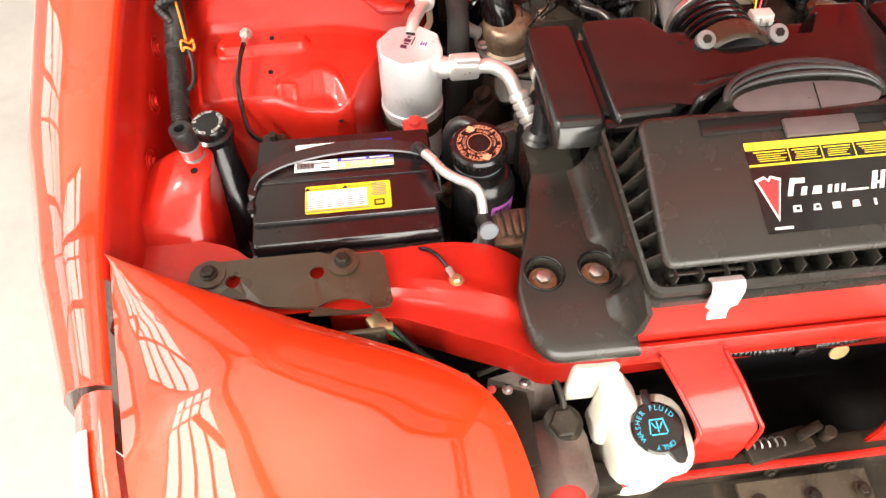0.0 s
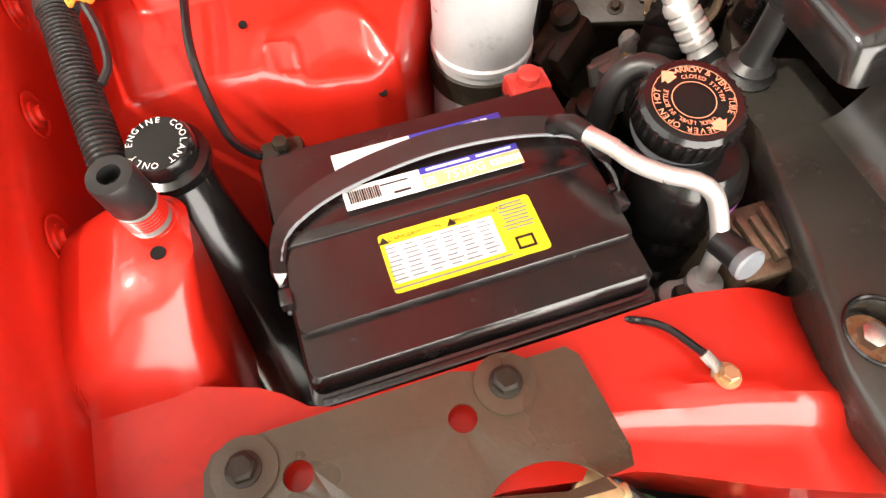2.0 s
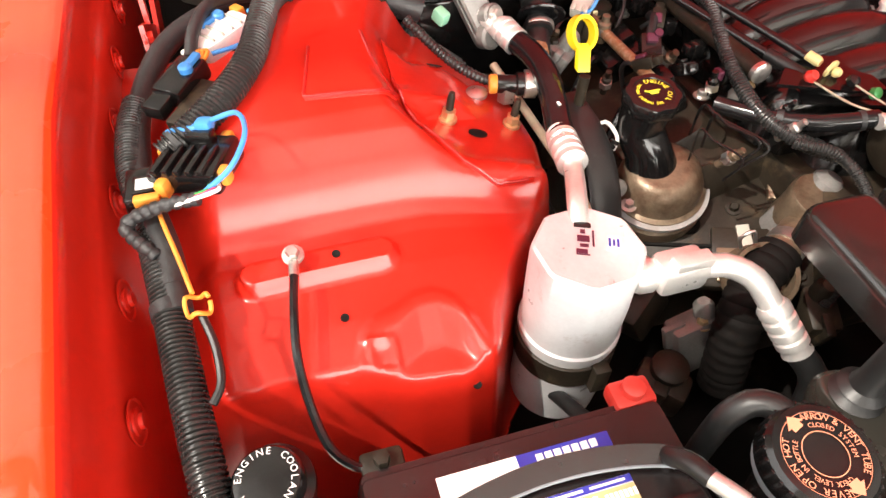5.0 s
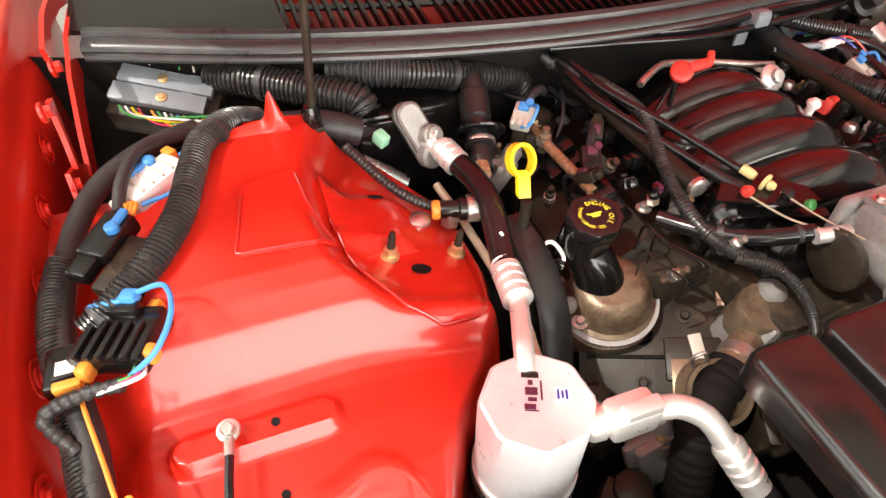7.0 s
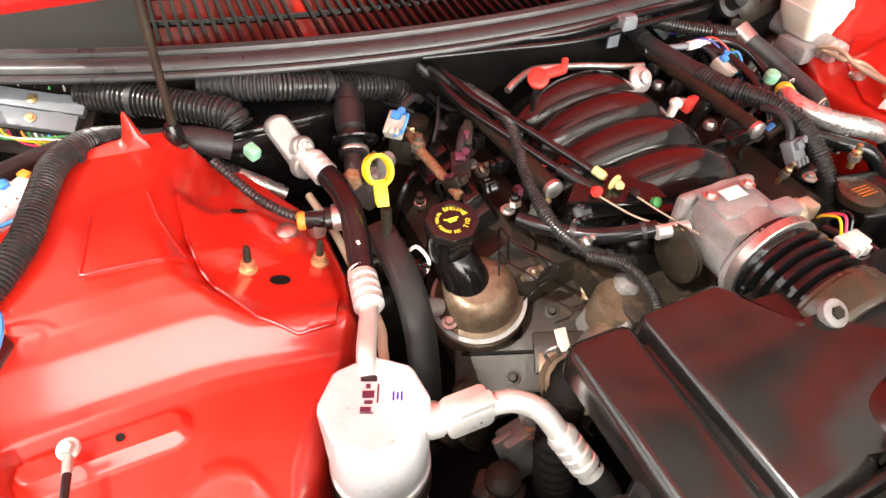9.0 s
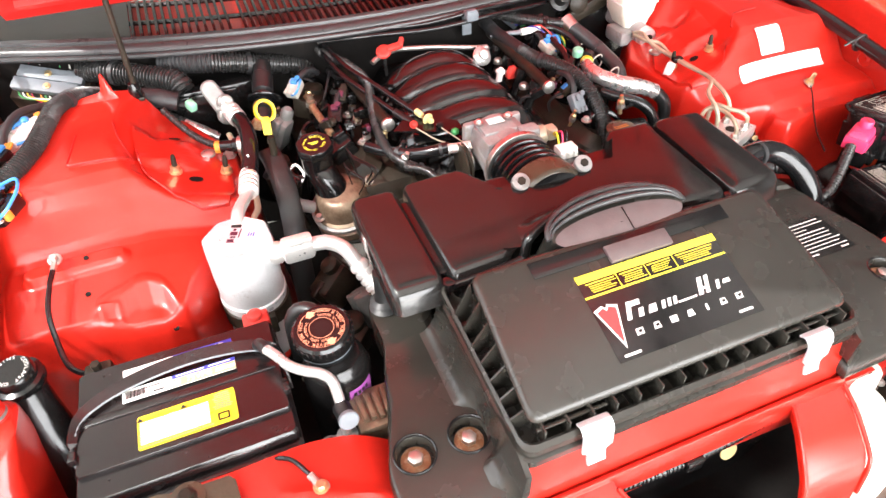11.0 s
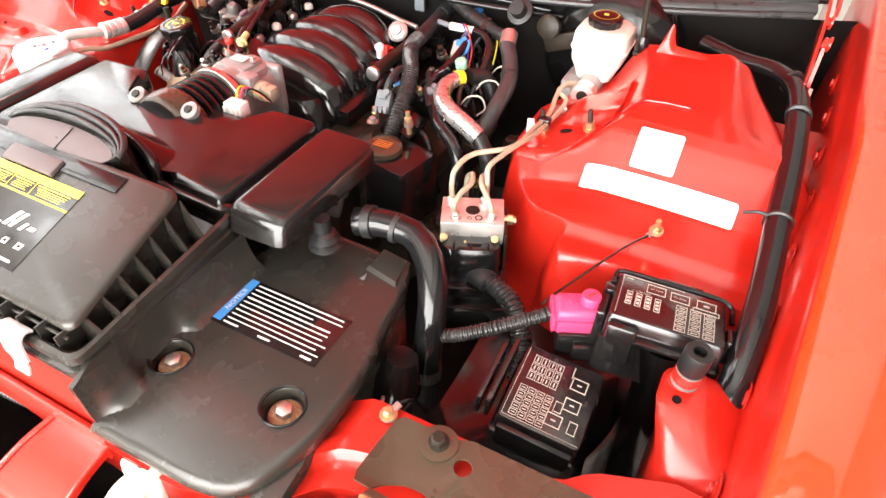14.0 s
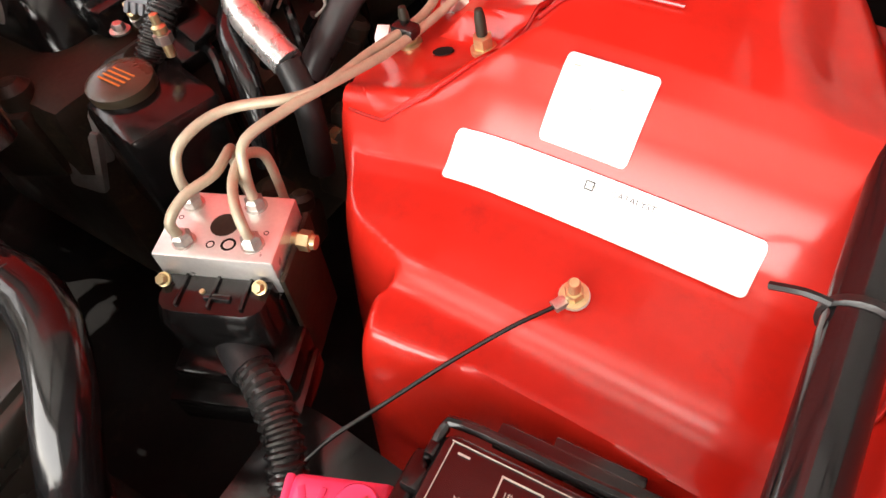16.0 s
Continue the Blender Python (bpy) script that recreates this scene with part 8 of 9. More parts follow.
    lines = [
        [P(-0.028, 0.016, 0.004), P(-0.029, 0.018, 0.030), P(-0.024, 0.030, 0.046), P(-0.002, 0.055, 0.052), (0.428, 0.405, 0.806), (0.432, 0.470, 0.800), (0.435, 0.53, 0.795), (0.428, 0.578, 0.800), (0.430, 0.605, 0.806), (0.437, 0.63, 0.800), (0.440, 0.66, 0.785)],
        [P(0.016, 0.018, 0.004), P(0.017, 0.020, 0.032), P(0.018, 0.032, 0.048), (0.425, 0.385, 0.806), (0.432, 0.42, 0.804), (0.440, 0.475, 0.797), (0.443, 0.535, 0.793), (0.445, 0.575, 0.798), (0.425, 0.595, 0.800), (0.428, 0.63, 0.795), (0.436, 0.645, 0.785)],
        [P(-0.022, -0.016, 0.004), P(-0.024, -0.016, 0.020), P(-0.016, -0.002, 0.030), P(-0.004, 0.018, 0.030), P(-0.002, 0.034, 0.030), P(-0.004, 0.046, 0.026), P(-0.010, 0.052, 0.010), P(-0.010, 0.054, -0.06)],
        [P(0.024, -0.014, 0.004), P(0.023, -0.014, 0.018), P(0.016, -0.002, 0.028), P(0.010, 0.016, 0.030), P(0.010, 0.032, 0.031), P(0.014, 0.044, 0.026), P(0.018, 0.050, 0.010), P(0.018, 0.052, -0.06)],
    ]
    for pts in lines:
        part("hard_line", tube(pts, 0.0036, seg=10), PIPE, a, "tan coated steel line")
    part("line_clip", box((0.436, 0.505, 0.797), (0.020, 0.014, 0.010), 0.003), BLACK_SAT, a)
    part("paper_flag", box((0.418, 0.500, 0.782), (0.010, 0.014, 0.026), 0.0005, (10, 0, 25)), PAPER, a)
    return a


abs_unit()


def fuse_box(at, w, d, h, turn, prints, label):
    f = thing("fuse_box", label, "fuse box", at, "fuse boxes")
    m = pose(*at, *turn)
    part("base", moved(loft([rounded(0, 0, w + 0.006, d + 0.006, 0.005, -h), rounded(0, 0, w + 0.006, d + 0.006, 0.005, -h * 0.42), rounded(0, 0, w + 0.002, d + 0.002, 0.005, -h * 0.40)]), m), BLACK_SAT, f)
    lid = part("lid", moved(loft([rounded(0, 0, w, d, 0.005, -h * 0.42), rounded(0, 0, w, d, 0.005, -0.006), rounded(0, 0, w - 0.004, d - 0.004, 0.005, -0.001), rounded(0, 0, w - 0.008, d - 0.008, 0.004, 0)]), m), BATT, f, "black lid with white fuse chart")
    part("fuse_chart", bars([(x, y, p if p > 0.002 else p * 0.7, q if q > 0.002 else q * 0.7) for x, y, p, q in prints], m @ pose(0, 0, 0.0002)), GPRINT, lid)
    return f, m


rows = frame_bars(0, 0, 0.104, 0.068, 0.0007)[2:3] + [(-0.02, 0.0345, 0.066, 0.0007)]
for x in (-0.016, 0.009, 0.036):
    rows += frame_bars(x, 0.022 - 0.002 * (x > 0), 0.019, 0.0145, 0.0011) + ([(x, 0.020, 0.006, 0.0022)] if x > 0.02 else [])
for k in range(4):
    rows += frame_bars(-0.042 + 0.0098 * k, -0.004, 0.0055, 0.022, 0.0011) + [(-0.042 + 0.0098 * k, -0.004 + 0.006 * j, 0.0035, 0.0036) for j in (-1, 0, 1)]
for k in range(3):
    for j in range(5):
        rows += frame_bars(0.012 + 0.014 * k, 0.004 - 0.0088 * j, 0.0105, 0.0064, 0.0009) + [(0.012 + 0.014 * k, 0.004 - 0.0088 * j, 0.0062, 0.0016)]
rows += frame_bars(0.036, 0.0095, 0.026, 0.006, 0.0009) + [(-0.045, 0.030, 0.006, 0.0014)]
fb1, m1 = fuse_box((0.681, 0.230, 0.786), 0.116, 0.080, 0.075, (-8, 2, 5), rows, "black relay and fuse box with white lid chart")
for x, y, size, text in ((-0.016, 0.022, 0.0040, "FAN #1"), (0.009, 0.020, 0.0040, "FAN #2"), (-0.031, 0.0105, 0.0042, "15354671 A")):
    part("lettering", letters(text, size, m1 @ pose(x, y, 0.0006, 0, 0, 180)), GPRINT, fb1)
part("gutter", moved(tube([(-0.061, 0.026, -0.012), (-0.060, 0.042, -0.006), (-0.052, 0.0455, -0.003), (0.0, 0.0460, -0.003), (0.058, 0.045, -0.005), (0.066, 0.02, -0.012)], 0.0030, seg=8), m1), BLACK_SAT, fb1)
part("rear_flange", moved(join(box((0.006, 0.052, -0.010), (0.086, 0.014, 0.003), 0.001), box((0.012, 0.060, -0.011), (0.045, 0.010, 0.003), 0.001)), m1), BATT, fb1)
part("side_tab", moved(join(box((-0.062, 0.014, -0.014), (0.010, 0.012, 0.016), 0.002), box((-0.061, 0.030, -0.012), (0.006, 0.008, 0.012), 0.0015)), m1), BLACK_SAT, fb1)
part("latch", moved(box((0.066, -0.005, -0.022), (0.012, 0.026, 0.030), 0.003), m1), BLACK_SAT, fb1)
part("side_wall", moved(join(box((-0.040, -0.046, -0.03), (0.03, 0.012, 0.05), 0.004), box((-0.064, 0.0, -0.03), (0.010, 0.06, 0.04), 0.003)), m1), BLACK_SAT, fb1)

rows = frame_bars(0, 0, 0.080, 0.088, 0.0006)[1:3]
for j in range(3):
    for k in range(4):
        rows += frame_bars(-0.028 + 0.0085 * k, 0.032 - 0.011 * j, 0.0066, 0.009, 0.0008) + [(-0.028 + 0.0085 * k, 0.032 - 0.011 * j, 0.0018, 0.005)]
for j in range(5):
    for k in range(4):
        rows += frame_bars(-0.030 + 0.0095 * k, -0.007 - 0.0078 * j, 0.0074, 0.006, 0.0008) + [(-0.030 + 0.0095 * k, -0.007 - 0.0078 * j, 0.004, 0.0014)]
for x, y in ((0.022, 0.022), (0.022, -0.004), (0.010, -0.028)):
    rows += frame_bars(x, y, 0.016, 0.014, 0.0014) + [(x, y, 0.005, 0.002)]
rows += frame_bars(0.010, -0.012, 0.008, 0.012, 0.001) + frame_bars(0.030, -0.028, 0.008, 0.014, 0.001) + [(0.012, 0.034, 0.0012, 0.014)]
fb2, m2 = fuse_box((0.602, 0.119, 0.720), 0.090, 0.098, 0.07, (4, 6, 2), rows, "lower black fuse box with white lid chart")
for k in range(2):
    part("side_fin", moved(box((-0.056 - 0.011 * k, 0.004 - 0.003 * k, -0.012 - 0.005 * k), (0.0055, 0.088 - 0.008 * k, 0.034), 0.0015), m2), BATT, fb2)
part("front_foot", moved(box((0.0, -0.054, -0.03), (0.08, 0.008, 0.05), 0.003), m2), BLACK_SAT, fb2)


def splash_wall():
    w = thing("fuse_box_carrier", "curved black plastic fuse box carrier", "bracket", (0.67, 0.13, 0.55))

    part("wall", sheet(lambda u, v: (0.655 + 0.016 * math.sin(3.1 * u) + 0.006 * v, 0.062 + 0.135 * u, 0.724 + 0.050 * ease(u, 0.35, 0.8) - 0.22 * v), steps(0, 1, 14), steps(0, 1, 6), 0.003), BLACK_SAT, w)
    part("hollow_back", sheet(lambda u, v: (0.662 + 0.05 * u, 0.185 - 0.01 * math.sin(3.1 * u), 0.770 - 0.004 * u - 0.25 * v), steps(0, 1, 8), steps(0, 1, 6), 0.003), BLACK_SAT, w)
    # black sheet added to stand in for the shadowed depth beside the boxes
    part("tray", sheet(lambda x, y: (x, y, 0.640 + 0.010 * math.sin(40 * x) * math.sin(30 * y)), steps(0.478, 0.668, 20), steps(0.055, 0.268, 20), 0.004), BLACK_SAT, w)
    part("ledge", box((0.690, 0.186, 0.772), (0.075, 0.016, 0.006), 0.002, (0, 0, 4)), BLACK_SAT, w)
    return w


splash_wall()


def jump_post():
    p = thing("jump_post", "hot pink terminal cover over black junction", "terminal cover", (0.58, 0.21, 0.7))
    m = pose(0.593, 0.207, 0.760, 0, 0, 24)
    cv = part("cover", moved(loft([rounded(0, 0, 0.050, 0.034, 0.004, -0.018, 3), rounded(0, 0, 0.051, 0.035, 0.004, 0.002, 3), rounded(0.001, 0, 0.047, 0.031, 0.005, 0.009, 3), rounded(0.002, 0, 0.040, 0.026, 0.006, 0.0115, 3)]), m), PINK, p, "pink plastic boot")
    part("button", moved(lathe([(0.0105, 0.008), (0.0110, 0.010), (0.0105, 0.021), (0.0095, 0.0225), (0, 0.0225)], (0.012, 0.001, 0), seg=24), m), PINK, cv)
    part("button_slot", moved(box((0.012, 0.001, 0.0226), (0.013, 0.0030, 0.0012), 0.0005, (0, 0, 35)), m), REDPL, cv, "dark slot")
    part("side_flap", moved(box((-0.0265, -0.001, -0.006), (0.005, 0.036, 0.022), 0.0018), m), PINK, cv)
    part("front_flap", moved(box((-0.004, -0.0185, -0.009), (0.038, 0.004, 0.017), 0.0015), m), PINK, cv)
    part("letter_rib", moved(join(box((-0.016, 0.004, 0.0112), (0.004, 0.012, 0.0016), 0.0006, (0, 0, 20)), box((-0.008, 0.004, 0.0118), (0.003, 0.012, 0.0014), 0.0006, (0, 0, -15))), m), PINK, cv)
    part("junction", moved(join(box((0.006, -0.006, -0.032), (0.056, 0.040, 0.034), 0.004), box((0.010, -0.028, -0.036), (0.030, 0.012, 0.022), 0.003)), m), BLACK_SAT, p)
    part("feed_cable", tube([(0.566, 0.197, 0.750), (0.540, 0.180, 0.740), (0.505, 0.158, 0.728), (0.475, 0.145, 0.716), (0.44, 0.15, 0.69)], 0.0085, seg=12, pitch=0.0055), LOOM, p, "ribbed black cable")
    return p


jump_post()

pipe_thing("radiator_hose", "thick glossy black radiator hose", "radiator hose", [(0.312, 0.200, 0.780), (0.345, 0.207, 0.786), (0.385, 0.208, 0.784), (0.415, 0.192, 0.772), (0.436, 0.165, 0.745), (0.444, 0.140, 0.70), (0.446, 0.12, 0.60)], 0.0175, HOSE, seg=20)
part("hose_band", lathe([(0.019, 0), (0.0205, 0.001), (0.0205, 0.012), (0.019, 0.013)], (0.322, 0.203, 0.782), (1, 0.2, 0.15), seg=24), RUBBER, bpy.data.objects["radiator_hose"])
pipe_thing("drain_hose", "long flattened black conduit beside the fender rail", "conduit", [(0.60, 0.775, 0.846), (0.660, 0.745, 0.842), (0.712, 0.722, 0.846), (0.742, 0.675, 0.846), (0.754, 0.60, 0.842), (0.759, 0.50, 0.832), (0.760, 0.39, 0.818), (0.762, 0.28, 0.799), (0.762, 0.225, 0.782), (0.760, 0.18, 0.752), (0.755, 0.15, 0.70), (0.753, 0.14, 0.62)], 0.0150, HOSE, seg=18, squash=0.8)
for y, z in ((0.385, 0.8155), (0.60, 0.842), (0.70, 0.845)):
    part("tie_band", lathe([(0.0155, 0), (0.0168, 0.001), (0.0168, 0.005), (0.0155, 0.006)], (0.760 if y < 0.5 else 0.754 if y < 0.65 else 0.735, y, z), (0, 1, 0) if y < 0.65 else (0.5, -0.8, 0), seg=20), RUBBER, bpy.data.objects["drain_hose"])
part("tie_tail", tube([(0.746, 0.386, 0.8235), (0.736, 0.386, 0.824), (0.722, 0.389, 0.816)], 0.0022, seg=6), RUBBER, bpy.data.objects["drain_hose"])


def ps_reservoir():
    p = thing("steering_reservoir", "dark steering fluid reservoir with brown cap", "fluid reservoir", (0.235, 0.38, 0.62))
    part("body", join(box((0.262, 0.385, 0.700), (0.080, 0.085, 0.11), 0.010, (0, 0, -12)), lathe([(0.022, 0.74), (0.024, 0.752)], (0.236, 0.382, 0), seg=24)), BLACK_SAT, p)
    part("cap", lathe([(0.026, 0), (0.0275, 0.002), (0.0275, 0.012), (0.024, 0.014), (0.012, 0.0145), (0, 0.0145)], (0.236, 0.382, 0.752), (0, -0.05, 1), seg=32), BROWN, p, "dusty brown-black cap")
    part("cap_print", join(*[slab((0, 0.006 - 0.005 * k), 0.026, 0.0018, pose(0.236, 0.382, 0.7668, -3)) for k in range(4)]), ORANGE, p)
    return p


ps_reservoir()


def lower_filter():
    f = thing("coolant_outlet", "black moulded outlet with steel bracket beside radiator cover", "coolant outlet", (0.43, 0.07, 0.5))
    part("outlet", lathe([(0.026, 0), (0.026, 0.06), (0.023, 0.064), (0.023, 0.075), (0.018, 0.09)], (0.425, 0.075, 0.62), (0.1, 0.25, 1), seg=28), BLACK_SAT, f)
    part("steel_bracket", box((0.436, 0.035, 0.66), (0.004, 0.04, 0.05), 0.001, (0, 10, 20)), STEEL, f)
    part("spring_band", tube([(0.452 + 0.016 * math.cos(t), 0.03 + 0.016 * math.sin(t), 0.61 + 0.0006 * k) for k, t in enumerate(steps(0, 12.5, 40))], 0.0028, seg=6), BRASS, f, "gold spring clamp")
    part("yellow_wire", tube([(0.476, 0.02, 0.70), (0.47, 0.0, 0.68), (0.49, -0.03, 0.65), (0.48, -0.06, 0.62)], 0.0022, seg=6), YELLOW, f)
    return f


lower_filter()


# gas struts that hold the hood
for s in (-1, 1):
    g = thing("gas_strut", "slim dark hood gas strut with ball end", "gas strut", (s * 0.52, 0.68, 0.85), "gas struts")
    part("rod", tube([(s * 0.519, 0.680, 0.866), (s * 0.512, 0.672, 1.00), (s * 0.505, 0.665, 1.142)], 0.0045, seg=12, step=0.03), GRIME, g)
    part("ball_socket", join(lathe([(0.007, 0), (0.010, 0.004), (0.010, 0.018), (0.006, 0.026)], (s * 0.5195, 0.680, 0.850), (s * 0.08, -0.05, 1), seg=18)), BLACK_SAT, g)
    part("bracket", box((s * 0.525, 0.684, 0.848), (0.03, 0.022, 0.006), 0.001), GRIME, g)


# ---- passenger side, rear ----
def control_module():
    c = thing("engine_computer", "grey computer connectors with coloured wires", "engine computer", (-0.67, 0.86, 0.74))
    along = Vector((0.097, -0.037, -0.021)).normalized()
    face = along.cross(Vector((0.021, 0.038, 0.022))).normalized()
    side = face.cross(along)
    turn = Matrix((along, side, face)).transposed().to_4x4()
    for k, (u, v) in enumerate(((0.0, 0.0125), (-0.004, -0.0125))):
        m = Matrix.Translation(Vector((-0.668, 0.836, 0.838)) + along * u + side * v) @ turn
        cov = join(box((0, 0, -0.004), (0.108, 0.0235, 0.012), 0.0015), box((-0.052, -0.004, -0.004), (0.008, 0.012, 0.008), 0.001), box((0.030, 0.0115, -0.001), (0.012, 0.003, 0.004), 0.0006))
        p = part("connector_cover", moved(cov, m), GREY, c, "grey plastic connector cover")
        part("cover_screw", moved(join(lathe([(0.0062, 0.002), (0.0062, 0.0035), (0.0045, 0.0038)], (-0.004 + 0.008 * k, 0, 0), seg=18), lathe([(0.0036, 0.0036), (0.0036, 0.006), (0, 0.006)], (-0.004 + 0.008 * k, 0, 0), flat=6)), m), BRASS, p)
        for j in range(6):
            part("pin_ridge", moved(box((-0.040 + 0.016 * j, -0.010 + 0.02 * (1 - k), 0.0018), (0.006, 0.002, 0.0014), 0.0004), m), GREY, p)
    part("module_case", moved(box((0, 0, -0.035), (0.125, 0.075, 0.045), 0.004), Matrix.Translation((-0.668, 0.836, 0.838)) @ turn), GRIME, c)
    rnd = random.Random(5)
    cols = [GREEN, WPRINT, YELLOW, PINK, BLACK_SAT, ORANGE, GREEN, WPRINT, GREY, SKYBLUE, SALMON, BLACK_SAT, GREEN, YELLOW]
    for k, mm in enumerate(cols):
        u = k / (len(cols) - 1)
        x = -0.722 + 0.088 * u
        y = 0.828 - 0.033 * u
        z = 0.828 - 0.018 * u
        part("wire", tube([(x, y + 0.006, z), (x + 0.006, y - 0.010, z - 0.003 + rnd.uniform(-0.004, 0.004)), (x + 0.03, y - 0.022, z - 0.010 + rnd.uniform(-0.006, 0.006)), (-0.600, 0.775 + 0.01 * rnd.random(), 0.812 + rnd.uniform(-0.006, 0.008))], 0.0013, seg=6), mm, c)
    for k, mm in enumerate((PINK, WPRINT, BLACK_SAT, GREEN, GPRINT, BLACK_SAT)):
        part("wire", tube([(-0.695 + 0.016 * k, 0.874 - 0.006 * k, 0.858 - 0.003 * k), (-0.675 + 0.012 * k, 0.882 - 0.006 * k, 0.862 + 0.001 * k), (-0.608, 0.852, 0.846)], 0.0014, seg=6), mm, c)
    return c


control_module()

pipe_thing("wiring_conduit", "fat grey-black split conduit from the computer", "wiring conduit", [(-0.612, 0.850, 0.838), (-0.575, 0.820, 0.842), (-0.535, 0.795, 0.840), (-0.495, 0.768, 0.838), (-0.458, 0.742, 0.834), (-0.450, 0.730, 0.82)], 0.0205, LOOM, 0.0096, "conduits", 18)
pipe_thing("wiring_conduit", "fat black split conduit along the firewall", "wiring conduit", [(-0.392, 0.762, 0.848), (-0.350, 0.760, 0.840), (-0.310, 0.762, 0.829), (-0.265, 0.766, 0.816), (-0.236, 0.768, 0.805), (-0.222, 0.772, 0.785)], 0.0185, LOOM, 0.0094, "conduits", 18)
pipe_thing("taped_harness", "crinkled black taped harness bundle", "wiring harness", [(-0.475, 0.800, 0.846), (-0.441, 0.782, 0.850), (-0.415, 0.770, 0.850), (-0.388, 0.763, 0.848)], 0.0200, TAPE, 0.012, "conduits", 18)
pipe_thing("taped_harness", "black taped harness by the hinge tab", "wiring harness", [(-0.605, 0.775, 0.815), (-0.575, 0.752, 0.818), (-0.545, 0.735, 0.822), (-0.505, 0.715, 0.828), (-0.465, 0.705, 0.815)], 0.0165, TAPE, 0.0, "conduits", 16)
pipe_thing("wiring_conduit", "ribbed conduit curving over red wheelhouse", "wiring conduit", [(-0.575, 0.735, 0.838), (-0.605, 0.690, 0.868), (-0.632, 0.652, 0.874), (-0.645, 0.610, 0.872), (-0.660, 0.560, 0.866), (-0.685, 0.520, 0.858), (-0.718, 0.488, 0.848), (-0.740, 0.475, 0.838)], 0.0135, LOOM, 0.0065, "conduits", 18)
pipe_thing("fender_harness", "long black harness along the inner fender", "wiring harness", [(-0.64, 0.742, 0.835), (-0.690, 0.715, 0.838), (-0.735, 0.680, 0.832), (-0.760, 0.630, 0.824), (-0.771, 0.56, 0.818), (-0.768, 0.49, 0.815), (-0.758, 0.44, 0.812), (-0.746, 0.39, 0.808), (-0.742, 0.34, 0.800)], 0.0110, TAPE, 0.0, "harnesses", 14)
pipe_thing("fender_loom", "ribbed loom going down beside the hood stop", "wiring loom", [(-0.766, 0.455, 0.806), (-0.752, 0.375, 0.803), (-0.744, 0.315, 0.794), (-0.736, 0.255, 0.785), (-0.727, 0.195, 0.77), (-0.720, 0.165, 0.74), (-0.716, 0.15, 0.68)], 0.0130, LOOM, 0.0062, "looms", 16)
pipe_thing("fender_loom", "short ribbed loom against the fender rail", "wiring loom", [(-0.772, 0.58, 0.822), (-0.776, 0.54, 0.820), (-0.774, 0.49, 0.816), (-0.766, 0.45, 0.81)], 0.0125, LOOM, 0.0062, "looms", 16)


def fusible_link():
    o = thing("orange_lead", "orange lead with ring end and dark connector", "wire lead", (-0.74, 0.38, 0.8))
    part("lead", tube([(-0.752, 0.436, 0.825), (-0.744, 0.405, 0.824), (-0.735, 0.372, 0.822), (-0.727, 0.340, 0.819)], 0.0018, seg=8), ORANGE, o)
    ring = [(-0.724 + 0.0085 * math.cos(t), 0.330 + 0.010 * math.sin(t), 0.817 + 0.004 * math.sin(3 * t)) for t in steps(0.3, 6.4, 16)]
    part("loop", tube(ring, 0.0017, seg=8), ORANGE, o)
    part("cord", tube([(-0.722, 0.322, 0.815), (-0.716, 0.300, 0.808), (-0.715, 0.275, 0.800), (-0.722, 0.262, 0.796)], 0.0030, seg=8), RUBBER, o)
    k = part("plug_body", join(box((-0.760, 0.452, 0.826), (0.026, 0.040, 0.016), 0.003), box((-0.757, 0.448, 0.8345), (0.018, 0.020, 0.003), 0.001)), BLACK_SAT, o)
    part("plug_window", box((-0.756, 0.447, 0.8365), (0.014, 0.012, 0.002), 0.0005), WPRINT, k)
    part("orange_lock", box((-0.755, 0.4315, 0.832), (0.020, 0.008, 0.010), 0.002), ORANGE, k)
    return o


fusible_link()


